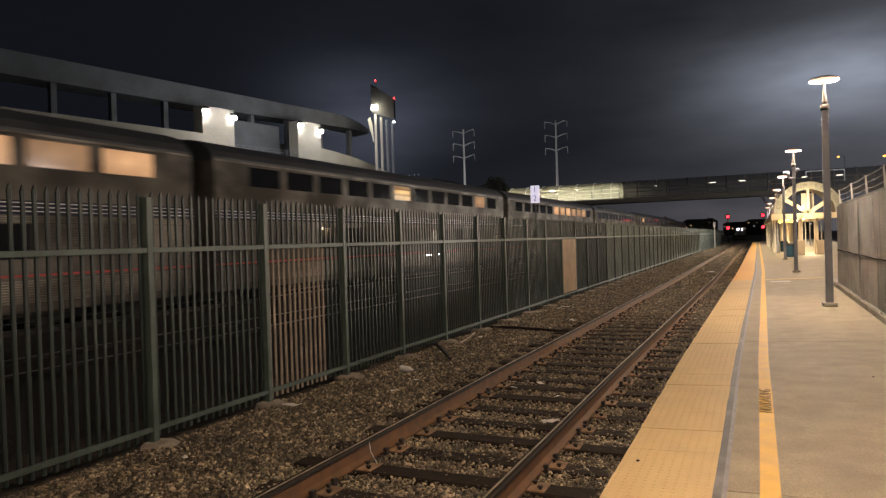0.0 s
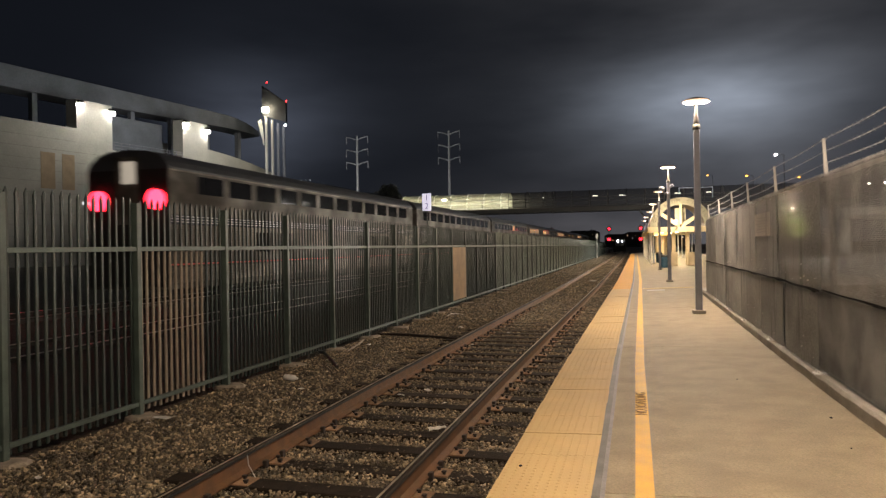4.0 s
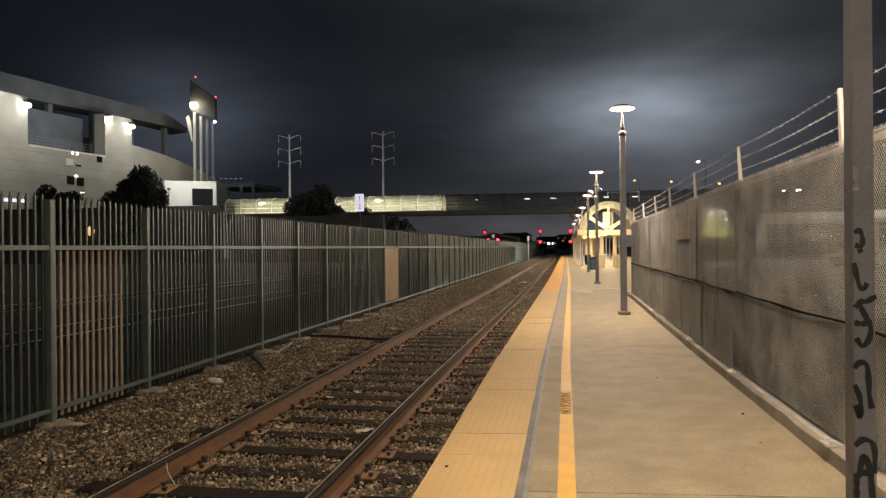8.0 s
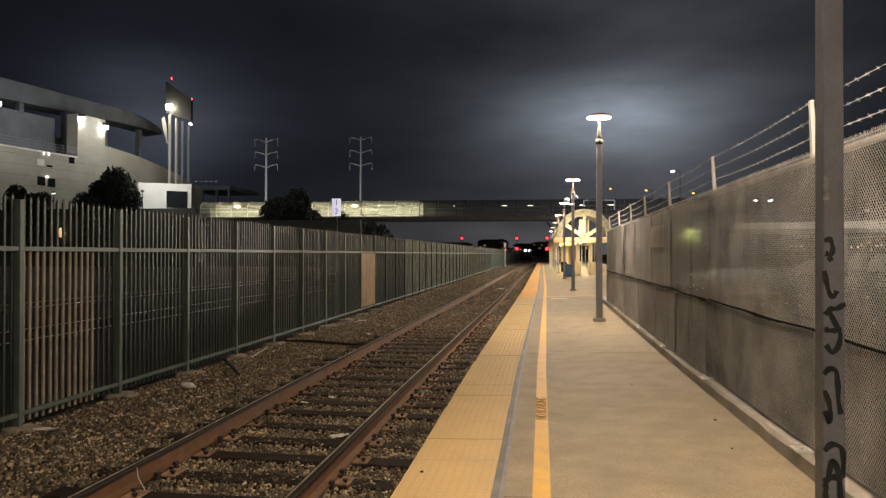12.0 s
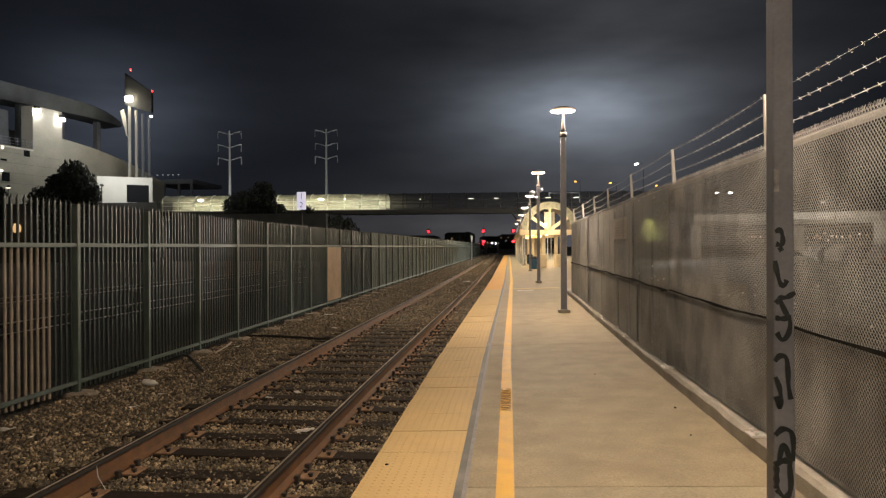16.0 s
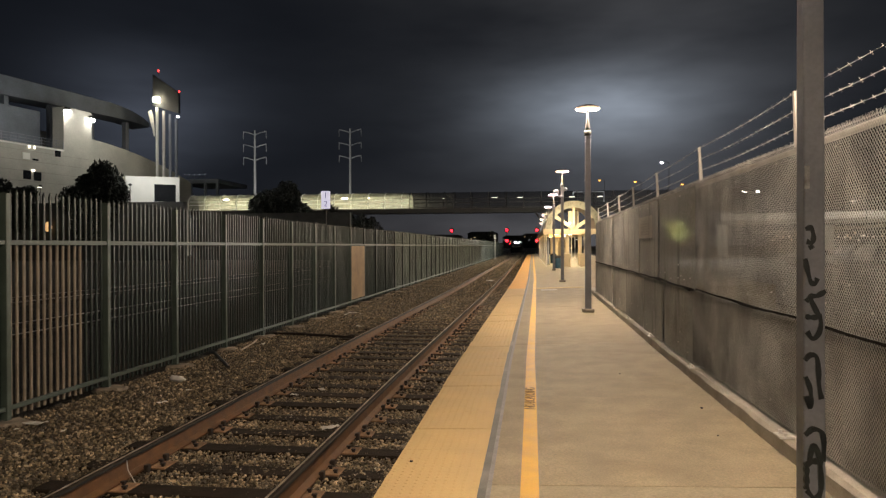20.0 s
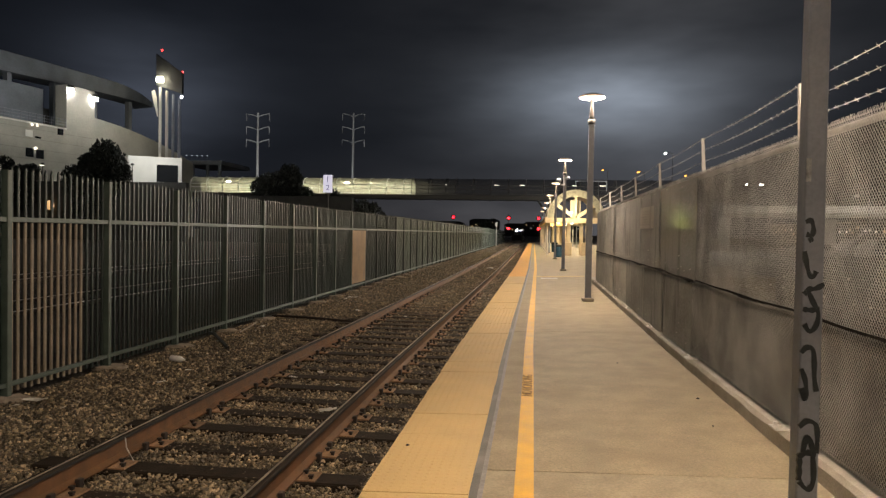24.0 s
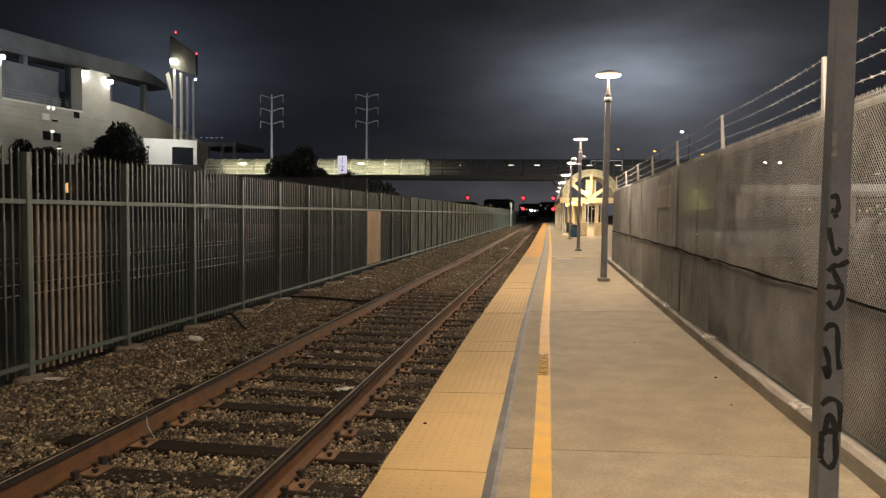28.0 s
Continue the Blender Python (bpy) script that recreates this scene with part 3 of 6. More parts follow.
platform = thing("platform", "tan concrete station platform with a yellow tactile edge", "platform", kind="structure")
P_END = 125.0
M["edge_strip"] = surface("edge_strip_metal", (0.20, 0.197, 0.20), 0.5, metal=0.2, vary=0.3, scale=6, bump=0.1, fine=60)


def slab(name, x0, x1, y0, y1, material, top=0.0, thick=0.6, parent=platform, label=""):
    bm = bmesh.new()
    v = box(bm, x0, x1, y0, y1, -thick, 0)
    for p in v:
        if p.co.z > -0.01:
            p.co.z = deck_z(p.co.x) + top
    ob = part(name, bm, material, parent, label)
    bent(ob.data)
    return ob


# concrete bays with open joints between them
joints = [-14.0, -7.6, -1.5, 4.41, 10.5, 16.7, 22.9, 29.0, 35.2, 41.4, 47.6, 60, 80, 100, P_END]
for y0, y1 in zip(joints, joints[1:]):
    x1 = 1.74 if y1 < 23 else 7.5
    slab("slab", -0.235, x1, y0 + 0.006, y1 - 0.006, M["concrete_pale"] if -2 < y0 < 0 else M["concrete"], 0.0, 0.52)
slab("slab_base", EDGE_X + 0.05, 1.7, -14, P_END, M["curb"], -0.03, 0.46, label="rough concrete edge under the platform")
slab("edge_band", -0.262, -0.198, -14, P_END, M["edge_band"], 0.0025, 0.1, label="dark grey sealed joint along the tactile tiles")
slab("edge_strip", -0.197, -0.170, -14, P_END, M["edge_strip"], 0.0045, 0.1, label="thin pale metal strip along the joint")

# tactile tiles with truncated domes
bm = bmesh.new()
TILE = 0.571
box(bm, EDGE_X, -0.245, 0.002, TILE - 0.002, -0.05, 0.0)
for f in bm.faces:
    f.smooth = False
for i in range(10):
    for j in range(10):
        cx, cy = EDGE_X + 0.03 + i * 0.06, 0.029 + j * 0.057
        a = [bm.verts.new((cx + 0.013 * math.cos(k * math.pi / 3), cy + 0.013 * math.sin(k * math.pi / 3), 0.0)) for k in range(6)]
        b = [bm.verts.new((cx + 0.008 * math.cos(k * math.pi / 3), cy + 0.008 * math.sin(k * math.pi / 3), 0.0018)) for k in range(6)]
        for k in range(6):
            bm.faces.new((a[k], a[(k + 1) % 6], b[(k + 1) % 6], b[k]))
        bm.faces.new(b)
for v in bm.verts:
    if v.co.z > -0.01:
        v.co.z += deck_z(v.co.x)
tile_mesh = mesh_of("tactile_tile", bm, M["tactile"])
M["tactile_new"] = surface("tactile_orange", (0.68, 0.37, 0.075), 0.65, vary=0.10, scale=2.5, bump=0.12, fine=120)
tile_mesh_new = tile_mesh.copy()
tile_mesh_new.materials[0] = M["tactile_new"]
rt = random.Random(2)
k0 = -24
for k in range(k0, 200):
    y = 4.54 + k * TILE
    if y > P_END - 1:
        break
    put("tactile_tile", tile_mesh if y < 23.5 else tile_mesh_new, platform, rt.uniform(-0.003, 0.003) + bend_x(y + 0.28), y, 0.009 + rt.uniform(-0.002, 0.002), rt.uniform(-0.15, 0.15))

# yellow line
bm = bmesh.new()
v = box(bm, -0.017, 0.093, -14, P_END, -0.01, 0.0)
for p in v:
    p.co.z += deck_z(p.co.x) + 0.004
for y in (0.0, 1.5, 3.0, 4.5, 6.0, 7.5):
    bmesh.ops.bisect_plane(bm, geom=bm.verts[:] + bm.edges[:] + bm.faces[:], plane_co=(0, y, 0), plane_no=(0, 1, 0))
# eased sideways against the tiles from the near end on, to fit the camera's view
for p in bm.verts:
    p.co.x += 0.036 * (1 - math.exp(-max(0.0, p.co.y) / 5.5))
bent(part("yellow_line", bm, M["line"], platform, "worn yellow painted safety line").data)


def lettering(text, size, where, rot, material, parent, name="lettering", depth=0.0015, spacing=1.0):
    c = bpy.data.curves.new(name, "FONT")
    c.body, c.size, c.extrude, c.space_character = text, size, depth, spacing
    c.align_x, c.align_y = "CENTER", "CENTER"
    c.materials.append(material)
    ob = new(name, c)
    ob.parent = parent
    ob.matrix_basis = pose(*where, *rot)
    return ob


txt = lettering("NO BOARDING", 0.142, (0.064, 6.83, deck_z(0.064) + 0.006), (0, 0, 90), M["ink"], platform, "stencil_text", spacing=0.92)
# small white bar marking across the platform further on
bm = bmesh.new()
v = box(bm, 0.40, 0.93, 22.7, 23.1, 0, 0.003)
for p in v:
    p.co.z += deck_z(p.co.x) + 0.001
part("white_marking", bm, M["marking_pale"], platform, "faded white painted bar")
bm = bmesh.new()
v = box(bm, 0.24, 1.84, 23.7, 24.2, 0, 0.003)
for p in v:
    p.co.z += deck_z(p.co.x) + 0.001
part("amber_marking", bm, M["line_faded"], platform, "faded amber band painted across the platform")

# curb under the screen fence
curb = thing("curb", "rough concrete curb with worn edges under the fence", "curb", kind="structure")
rc = random.Random(11)
shift = None
for i in range(13):
    y0, y1 = -12 + i * 2.6, -12 + (i + 1) * 2.6
    if y0 > 19.5:
        break
    bm = bmesh.new()
    n = 9
    rows = []
    for j in range(n + 1):
        y = y0 + (y1 - y0) * j / n
        if j or shift is None:
            shift = rc.uniform(-0.008, 0.008), rc.uniform(-0.012, 0.004), rc.uniform(-0.006, 0.004)
        w, d1, d2 = shift
        y += 0.002 if j == 0 else -0.002 if j == n else 0.0
        rows.append([bm.verts.new(p) for p in ((CURB_X + w, y, 0.02), (CURB_X + w * 0.5, y, 0.175 + d1),
                                               (CURB_X + 0.025 + w, y, 0.195 + d2), (CURB_X + 0.30, y, 0.195), (CURB_X + 0.30, y, -0.4), (CURB_X, y, -0.4))])
    for a, b in zip(rows, rows[1:]):
        for q in range(6):
            bm.faces.new((a[q], a[(q + 1) % 6], b[(q + 1) % 6], b[q]))
    bm.faces.new(rows[0])
    bm.faces.new(rows[-1][::-1])
    for v in bm.verts:
        v.co.x += bend_x(v.co.y)
    part("curb_stone", bm, M["curb"], curb)

# ---------------------------------------------------------------- chain-link fence with privacy screen and barbed wire
FX = 1.80
F_TOP = 2.13
F_Y0, F_Y1 = 0.2, 19.8
chain = thing("chain_link_fence", "chain-link fence with dark privacy screen and barbed wire", "fence")
F_POSTS = [0.1, 2.58, 5.06, 7.7, 10.22, 12.66, 14.75, 17.05, 19.6]
bm = bmesh.new()
bar(bm, (0, 0, 0.19), (0, 0, F_TOP), 0.030, 0.030, 10)
M["post_dull"] = surface("dull_dark_post", (0.030, 0.028, 0.026), 0.7, vary=0.3, scale=5)
post_me = mesh_of("fence_post", bm, M["post_dull"])
bm = bmesh.new()
va = [(-0.014, -0.024), (0.014, -0.024), (0.014, 0.024), (-0.014, 0.024)]
lo = [bm.verts.new((x * 1.2, y * 1.0, 0)) for x, y in va]
hi = [bm.verts.new((x * 0.8 - 0.02, y * 0.62, 0.37)) for x, y in va]
for i in range(4):
    bm.faces.new((lo[i], lo[(i + 1) % 4], hi[(i + 1) % 4], hi[i]))
bm.faces.new(lo[::-1])
bm.faces.new(hi)
arm_me = mesh_of("barb_arm", bm, M["pole_white"])
bm = bmesh.new()
box(bm, -0.09, 0.09, -0.06, 0.06, 0, 0.012)
for s in (-0.045, 0.045):
    bar(bm, (-0.05, s, 0.012), (-0.05, s, 0.035), 0.014, 0.014, 6)
foot_me = mesh_of("post_foot", bm, M["galv"])
for y in F_POSTS:
    put("fence_post", post_me, chain, FX + 0.075 + bend_x(y), y)
    put("barb_arm", arm_me, chain, FX + 0.03 + bend_x(y), y, F_TOP - 0.01)
    put("post_foot", foot_me, chain, FX - 0.02 + bend_x(y), y, 0.196)
bm = bmesh.new()
bar(bm, (FX + 0.03, F_Y0, F_TOP - 0.03), (FX + 0.03, F_Y1, F_TOP - 0.03), 0.021, 0.021, 8)
bent(part("top_rail", bm, M["galv"], chain).data)

# the woven wires, one zigzag family each way
verts, faces = [], []


def wire(p, q, r):
    p, q = np.array(p), np.array(q)
    d = (q - p) / np.linalg.norm(q - p)
    u = np.array((1.0, 0, 0))
    w = np.cross(d, u)
    i = len(verts)
    for e in (p, q):
        for a in (0.0, 2.094, 4.189):
            verts.append(tuple(e + r * (math.cos(a) * u + math.sin(a) * w)))
    for k in range(3):
        faces.append((i + k, i + (k + 1) % 3, i + 3 + (k + 1) % 3, i + 3 + k))


Z0, Z1, PITCH = 0.22, F_TOP + 0.01, 0.028
y = F_Y0 - 1.9
while y < F_Y1:
    for s in (1, -1):
        a, b = (y, Z0), (y + (Z1 - Z0) * 0.93, Z1)
        lo_y, hi_y = max(a[0], F_Y0), min(b[0], F_Y1)
        if hi_y - lo_y > 0.05:
            za = Z0 + (lo_y - a[0]) / 0.93
            zb = Z0 + (hi_y - a[0]) / 0.93
            if s < 0:
                za, zb = Z1 + Z0 - za, Z1 + Z0 - zb
            wire((FX + 0.004 * s, lo_y, za), (FX + 0.004 * s, hi_y, zb), 0.0023 if s > 0 else 0.0015)
    y += PITCH
# twisted ends standing over the top rail
y = F_Y0
while y < F_Y1:
    lean = 0.010 * math.sin(y * 37.0) + 0.006 * math.sin(y * 91.0)
    wire((FX, y, F_TOP), (FX + lean, y + 0.012 + lean, F_TOP + 0.020 + lean), 0.0015)
    wire((FX, y + 0.016, F_TOP), (FX - lean, y + 0.002 - lean, F_TOP + 0.024 - lean * 0.6), 0.0015)
    y += PITCH
verts = [(x + bend_x(y), y, z) for x, y, z in verts]
net = new("wire_mesh", arrays("wire_mesh", verts, faces, M["wire"]))
net.parent = chain
tagged(net, "galvanised diamond wire mesh", kind="stuff")

# barbed wire strands
for k, dz in enumerate((0.12, 0.235, 0.35)):
    bm = bmesh.new()
    x = FX + 0.03 - 0.02 * dz / 0.37
    for a, b in zip(F_POSTS, F_POSTS[1:]):
        n = 10
        pts = [(x + bend_x(a + (b - a) * i / n), a + (b - a) * i / n, F_TOP + dz - 0.018 * math.sin(math.pi * i / n)) for i in range(n + 1)]
        path_bar(bm, pts, 0.0021, 4)
        q = a + 0.06
        while q < b:
            z = F_TOP + dz - 0.018 * math.sin(math.pi * (q - a) / (b - a))
            xq = x + bend_x(q)
            bar(bm, (xq - 0.011, q - 0.005, z - 0.009), (xq + 0.011, q + 0.005, z + 0.009), 0.0016, 0.0016, 3)
            bar(bm, (xq + 0.008, q + 0.002, z - 0.011), (xq - 0.008, q + 0.008, z + 0.011), 0.0016, 0.0016, 3)
            q += 0.125
    part("barbed_wire", bm, M["wire"], chain, "barbed wire strand")


# privacy screen in two rows of stretched cloth panels
def cloth(name, y0, y1, z0, z1, material, seed, off=0.0, gap=0.012, wave=1.0):
    r = random.Random(seed)
    ny, nz = max(6, int((y1 - y0) / 0.12)), 10
    ph = r.uniform(0, 6)
    bm = bmesh.new()
    grid = []
    for i in range(ny + 1):
        row = []
        for j in range(nz + 1):
            z = z0 + (z1 - z0) * j / nz
            y = y0 + (y1 - y0) * i / ny
            if i in (0, ny):
                y += (1 if i == 0 else -1) * gap * (0.25 + 0.75 * abs(math.sin(1.3 * z + ph)))
            if j == 0:
                z -= 0.022 * abs(math.sin(2.9 * y + ph)) * (0.5 + 0.5 * math.sin(1.3 * y))
            x = FX + 0.034 + off + bend_x(y) + wave * (0.008 * math.sin(2.1 * y + ph + 0.5 * z) + 0.003 * math.sin(9 * y + 2 * ph) * math.sin(1.7 * z + ph))
            row.append(bm.verts.new((x, y, z)))
        grid.append(row)
    for i in range(ny):
        for j in range(nz):
            bm.faces.new((grid[i][j], grid[i + 1][j], grid[i + 1][j + 1], grid[i][j + 1]))
    return part(name, bm, material, chain, "dark woven privacy screen", smooth=True)


LOWER_EDGES = [0.2, 2.6, 5.06, 7.75, 9.41, 11.15, 13.2, 15.5, 17.5, 19.8]
UPPER_EDGES = [0.2, 2.6, 5.06, 7.62, 9.75, 11.53, 13.58, 15.6, 17.45, 19.8]
OPEN_SEAMS = (9.41, 11.15, 11.53, 13.2, 13.58)
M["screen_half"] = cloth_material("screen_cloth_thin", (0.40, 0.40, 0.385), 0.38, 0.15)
# far panels much paler than near ones, the close lamp's light partly in the colour
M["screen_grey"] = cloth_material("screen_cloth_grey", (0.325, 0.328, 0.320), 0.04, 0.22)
# past the third post the screen is set platform-side, to hide the wire from the camera
for row, edges, z0, z1 in (("lower_screen", LOWER_EDGES, 0.22, 0.990), ("upper_screen", UPPER_EDGES, 0.991, F_TOP - 0.04)):
    for i, (y0, y1) in enumerate(zip(edges, edges[1:])):
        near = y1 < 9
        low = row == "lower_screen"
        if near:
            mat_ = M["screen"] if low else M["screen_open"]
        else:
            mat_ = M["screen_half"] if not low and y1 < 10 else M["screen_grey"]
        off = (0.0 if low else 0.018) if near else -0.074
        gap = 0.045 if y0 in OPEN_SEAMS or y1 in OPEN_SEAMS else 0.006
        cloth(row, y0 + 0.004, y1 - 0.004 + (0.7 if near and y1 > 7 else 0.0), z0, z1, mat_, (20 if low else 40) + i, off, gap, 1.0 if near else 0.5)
M["hem"] = surface("dark_hem_cloth", (0.020, 0.018, 0.016), 0.95, spec=0.05, vary=0.3, scale=8)
M["notice"] = cloth_material("pale_patch_cloth", (0.52, 0.49, 0.45), 0.04, 0.2)
M["patch_stripe"] = cloth_material("patch_stripe_cloth", (0.40, 0.38, 0.355), 0.04, 0.2)
# dark sagging hem where the two rows of screen meet
for name, ya, yb, x, deep in (("screen_hem", 0.3, 8.0, FX - 0.008, 0.012), ("screen_hem", 7.7, 19.8, FX - 0.0485, 0.018)):
    bm = bmesh.new()
    prev = None
    rh_ = random.Random(int(ya * 10))
    for y in np.arange(ya, yb, 0.08):
        top = 0.992 + 0.006 * min(3.0, max(0.0, y - 3.5)) + 0.034 * min(1.0, max(0.0, y - 7.0) / 2.5) - 0.008 * abs(math.sin(1.28 * y)) + 0.004 * math.sin(4.1 * y)
        sag = deep + (0.020 * max(0.0, math.sin(3.4 * y)) ** 3 if 7.8 < y < 11.5 else 0.010 * max(0.0, math.sin(2.3 * y)) ** 2) + rh_.uniform(0, 0.006)
        xb = x + bend_x(y)
        ring = [bm.verts.new(p) for p in ((xb - 0.002, y, top), (xb - 0.003, y, top - sag), (xb + 0.003, y, top - sag * 0.9), (xb + 0.003, y, top))]
        if prev:
            for k in range(4):
                bm.faces.new((prev[k], prev[(k + 1) % 4], ring[(k + 1) % 4], ring[k]))
        prev = ring
    part(name, bm, M["hem"], chain, "dark sagging hem of the screen")
# pale striped patch on the upper screen
bm = bmesh.new()
box(bm, FX - 0.0500 + bend_x(10.6), FX - 0.0485 + bend_x(10.6), 10.25, 11.45, 1.58, 1.90)
notice = part("notice", bm, M["notice"], chain, "small pale patch on the screen")
bm = bmesh.new()
for k in range(6):
    z = 1.63 + k * 0.039
    box(bm, FX - 0.0515 + bend_x(10.6), FX - 0.0505 + bend_x(10.6), 10.32, 11.39 - 0.12 * (k % 3), z, z + 0.014)
part("notice_bars", bm, M["patch_stripe"], notice, "rows of slightly darker stripes")
bm = bmesh.new()
bar(bm, (-0.012, 0, 0), (-0.004, 0.01, 0.004), 0.0065, 0.0045, 6)
tie_me = mesh_of("screen_tie", bm, M["galv"])
rr = random.Random(5)
for z, step in ((0.34, 0.62), (0.47, 1.3), (1.10, 0.30), (1.24, 0.9), (2.03, 0.8)):
    y = 2.3 + rr.uniform(0, step)
    while y < 15:
        off = 0.0 if y < 7.7 else -0.052
        put("screen_tie", tie_me, chain, FX + off + bend_x(y), y, z + rr.uniform(-0.035, 0.035))
        y += step * rr.uniform(0.5, 1.5)

# ---------------------------------------------------------------- platform lamps


def lamp_post(x, y, pole_w, label, extras=()):
    z = deck_z(x)
    t = thing("platform_lamp", label, "lamp post", x, y, z, group="lamps along the platform")
    bm = bmesh.new()
    box(bm, -0.125, 0.125, -0.125, 0.125, 0, 0.075)
    part("base", bm, M["curb"], t, "concrete base block", bevel=0.012)
    w = pole_w / 2
    top = HEAD_Z - 0.56 - z
    bm = bmesh.new()
    b0 = [bm.verts.new(p) for p in ((-w, -w, 0.07), (w, -w, 0.07), (w, w, 0.07), (-w, w, 0.07))]
    b1 = [bm.verts.new(p) for p in ((-w * 0.86, -w * 0.86, top), (w * 0.86, -w * 0.86, top), (w * 0.86, w * 0.86, top), (-w * 0.86, w * 0.86, top))]
    for i in range(4):
        bm.faces.new((b0[i], b0[(i + 1) % 4], b1[(i + 1) % 4], b1[i]))
    bm.faces.new(b0[::-1])
    bm.faces.new(b1)
    part("pole", bm, M["pole"], t, bevel=0.006)
    bm = bmesh.new()
    h = HEAD_Z - z
    lathe(bm, [(0.062, top - 0.005), (0.075, top), (0.075, top + 0.10), (0.050, top + 0.112)], n=16)
    part("collar", bm, M["collar"], t, smooth=True)
    bm = bmesh.new()
    lathe(bm, [(0.052, top + 0.10), (0.050, top + 0.18), (0.036, top + 0.28), (0.026, h - 0.16), (0.022, h - 0.06), (0.06, h - 0.03)], n=16)
    part("neck", bm, M["neck"], t, "pale tapered neck with a collar", smooth=True)
    bm = bmesh.new()
    lathe(bm, [(0.04, h - 0.035), (0.22, h - 0.012), (0.262, h + 0.008), (0.25, h + 0.022)], n=28)
    part("lens", bm, M["lamp_lens"], t, "glowing round lens", smooth=True)
    bm = bmesh.new()
    lathe(bm, [(0.255, h + 0.024), (0.25, h + 0.04), (0.12, h + 0.085), (0.03, h + 0.10)], n=28)
    part("cap", bm, M["pole_white"], t, smooth=True)
    return t


lamps = []
for i, (lx, ly) in enumerate(zip(LAMP_X, LAMP_Y)):
    lamps.append(lamp_post(lx, ly, 0.084 if i == 1 else 0.13, "grey square lamp post with a glowing round head"))
lamps[1]["label"] = "grey square lamp post with black spray-painted graffiti"
# graffiti strokes on the post beside the fence
g = lamps[1]


def stroke(points, lift, r=0.0105):
    bm = bmesh.new()
    n = 24
    prev = None
    path = []
    for i in range(n + 1):
        u = i / n * (len(points) - 1)
        k = min(int(u), len(points) - 2)
        f = u - k
        p = [Vector(points[max(0, min(len(points) - 1, k + d))]) for d in (-1, 0, 1, 2)]
        path.append(0.5 * ((2 * p[1]) + (p[2] - p[0]) * f + (2 * p[0] - 5 * p[1] + 4 * p[2] - p[3]) * f * f + (3 * p[1] - p[0] - 3 * p[2] + p[3]) * f ** 3))
    ribs = []
    for i, c in enumerate(path):
        d = (path[min(i + 1, n)] - path[max(i - 1, 0)])
        d = d.normalized() if d.length > 1e-6 else Vector((1, 0))
        s = Vector((-d.y, d.x)) * r * (0.75 + 0.35 * math.sin(2.5 * i / n * math.pi) ** 2)
        ribs.append([bm.verts.new((q.x * 0.88, -0.0428 - lift, q.y - 0.125)) for q in (c - s, c + s)] + [bm.verts.new((q.x * 0.88, -0.036, q.y - 0.125)) for q in (c + s, c - s)])
    for a, b in zip(ribs, ribs[1:]):
        for q in range(4):
            bm.faces.new((a[q], a[(q + 1) % 4], b[(q + 1) % 4], b[q]))
    bm.faces.new(ribs[0][::-1])
    bm.faces.new(ribs[-1])
    part("graffiti_stroke", bm, M["graffiti"], g, "black sprayed scrawl")


for k, pts in enumerate(([(-0.038, 1.597), (-0.015, 1.602), (-0.005, 1.571), (-0.011, 1.545), (-0.034, 1.549)],
            [(-0.024, 1.523), (-0.006, 1.534)],
            [(-0.039, 1.483), (-0.031, 1.439), (-0.016, 1.391), (0.002, 1.387), (0.011, 1.406)],
            [(0.046, 1.356), (0.01, 1.338), (-0.019, 1.334), (-0.037, 1.314)],
            [(-0.024, 1.334), (0.001, 1.286), (0.024, 1.242), (0.017, 1.194), (-0.01, 1.169), (-0.033, 1.198)],
            [(-0.04, 1.257), (-0.01, 1.253), (0.029, 1.257)],
            [(-0.042, 1.084), (-0.022, 1.106), (0.006, 1.099), (0.014, 1.044), (0.016, 0.989), (0.026, 0.935)],
            [(-0.04, 1.022), (-0.023, 0.978), (-0.017, 0.935), (-0.025, 0.902), (-0.038, 0.946)],
            [(-0.042, 0.792), (-0.009, 0.818), (0.028, 0.803), (0.036, 0.748), (0.031, 0.693)],
            [(-0.028, 0.682), (-0.012, 0.748), (0.002, 0.748), (0.017, 0.693), (-0.017, 0.693)],
            [(-0.046, 0.673), (-0.006, 0.693), (0.031, 0.689)],
            [(0.017, 0.693), (0.024, 0.605), (0.016, 0.561), (-0.006, 0.55), (-0.036, 0.577)],
            [(-0.037, 0.671), (-0.037, 0.583)])):
    stroke(pts, 0.0007 * k)
bm = bmesh.new()
box(bm, -0.036, -0.018, -0.0425, -0.036, 1.63, 1.72)
part("sticker", bm, M["sticker"], g, "torn pale sticker")

# camera arm on the second lamp seen along the platform
g2 = lamps[3]
bm = bmesh.new()
zc = 3.62
path_bar(bm, [(0.02, -0.04, zc - 0.25), (-0.06, -0.08, zc - 0.30), (-0.16, -0.10, zc - 0.27), (-0.22, -0.10, zc - 0.18)], 0.032, 8)
part("camera_arm", bm, M["pole"], g2, "pale curved bracket")
bm = bmesh.new()
bar(bm, (0.06, -0.02, zc - 0.05), (0.16, -0.06, zc + 0.02), 0.05, 0.06, 10)
part("camera_housing", bm, M["pole"], g2, "pale round camera housing")
bm = bmesh.new()
lathe(bm, [(0.04, zc - 0.20), (0.10, zc - 0.19), (0.11, zc - 0.10), (0.085, zc - 0.05), (0.03, zc - 0.03)], x=-0.24, y=-0.1, n=14)
part("camera_housing", bm, M["pole"], g2, "pale dome camera housing", smooth=True)

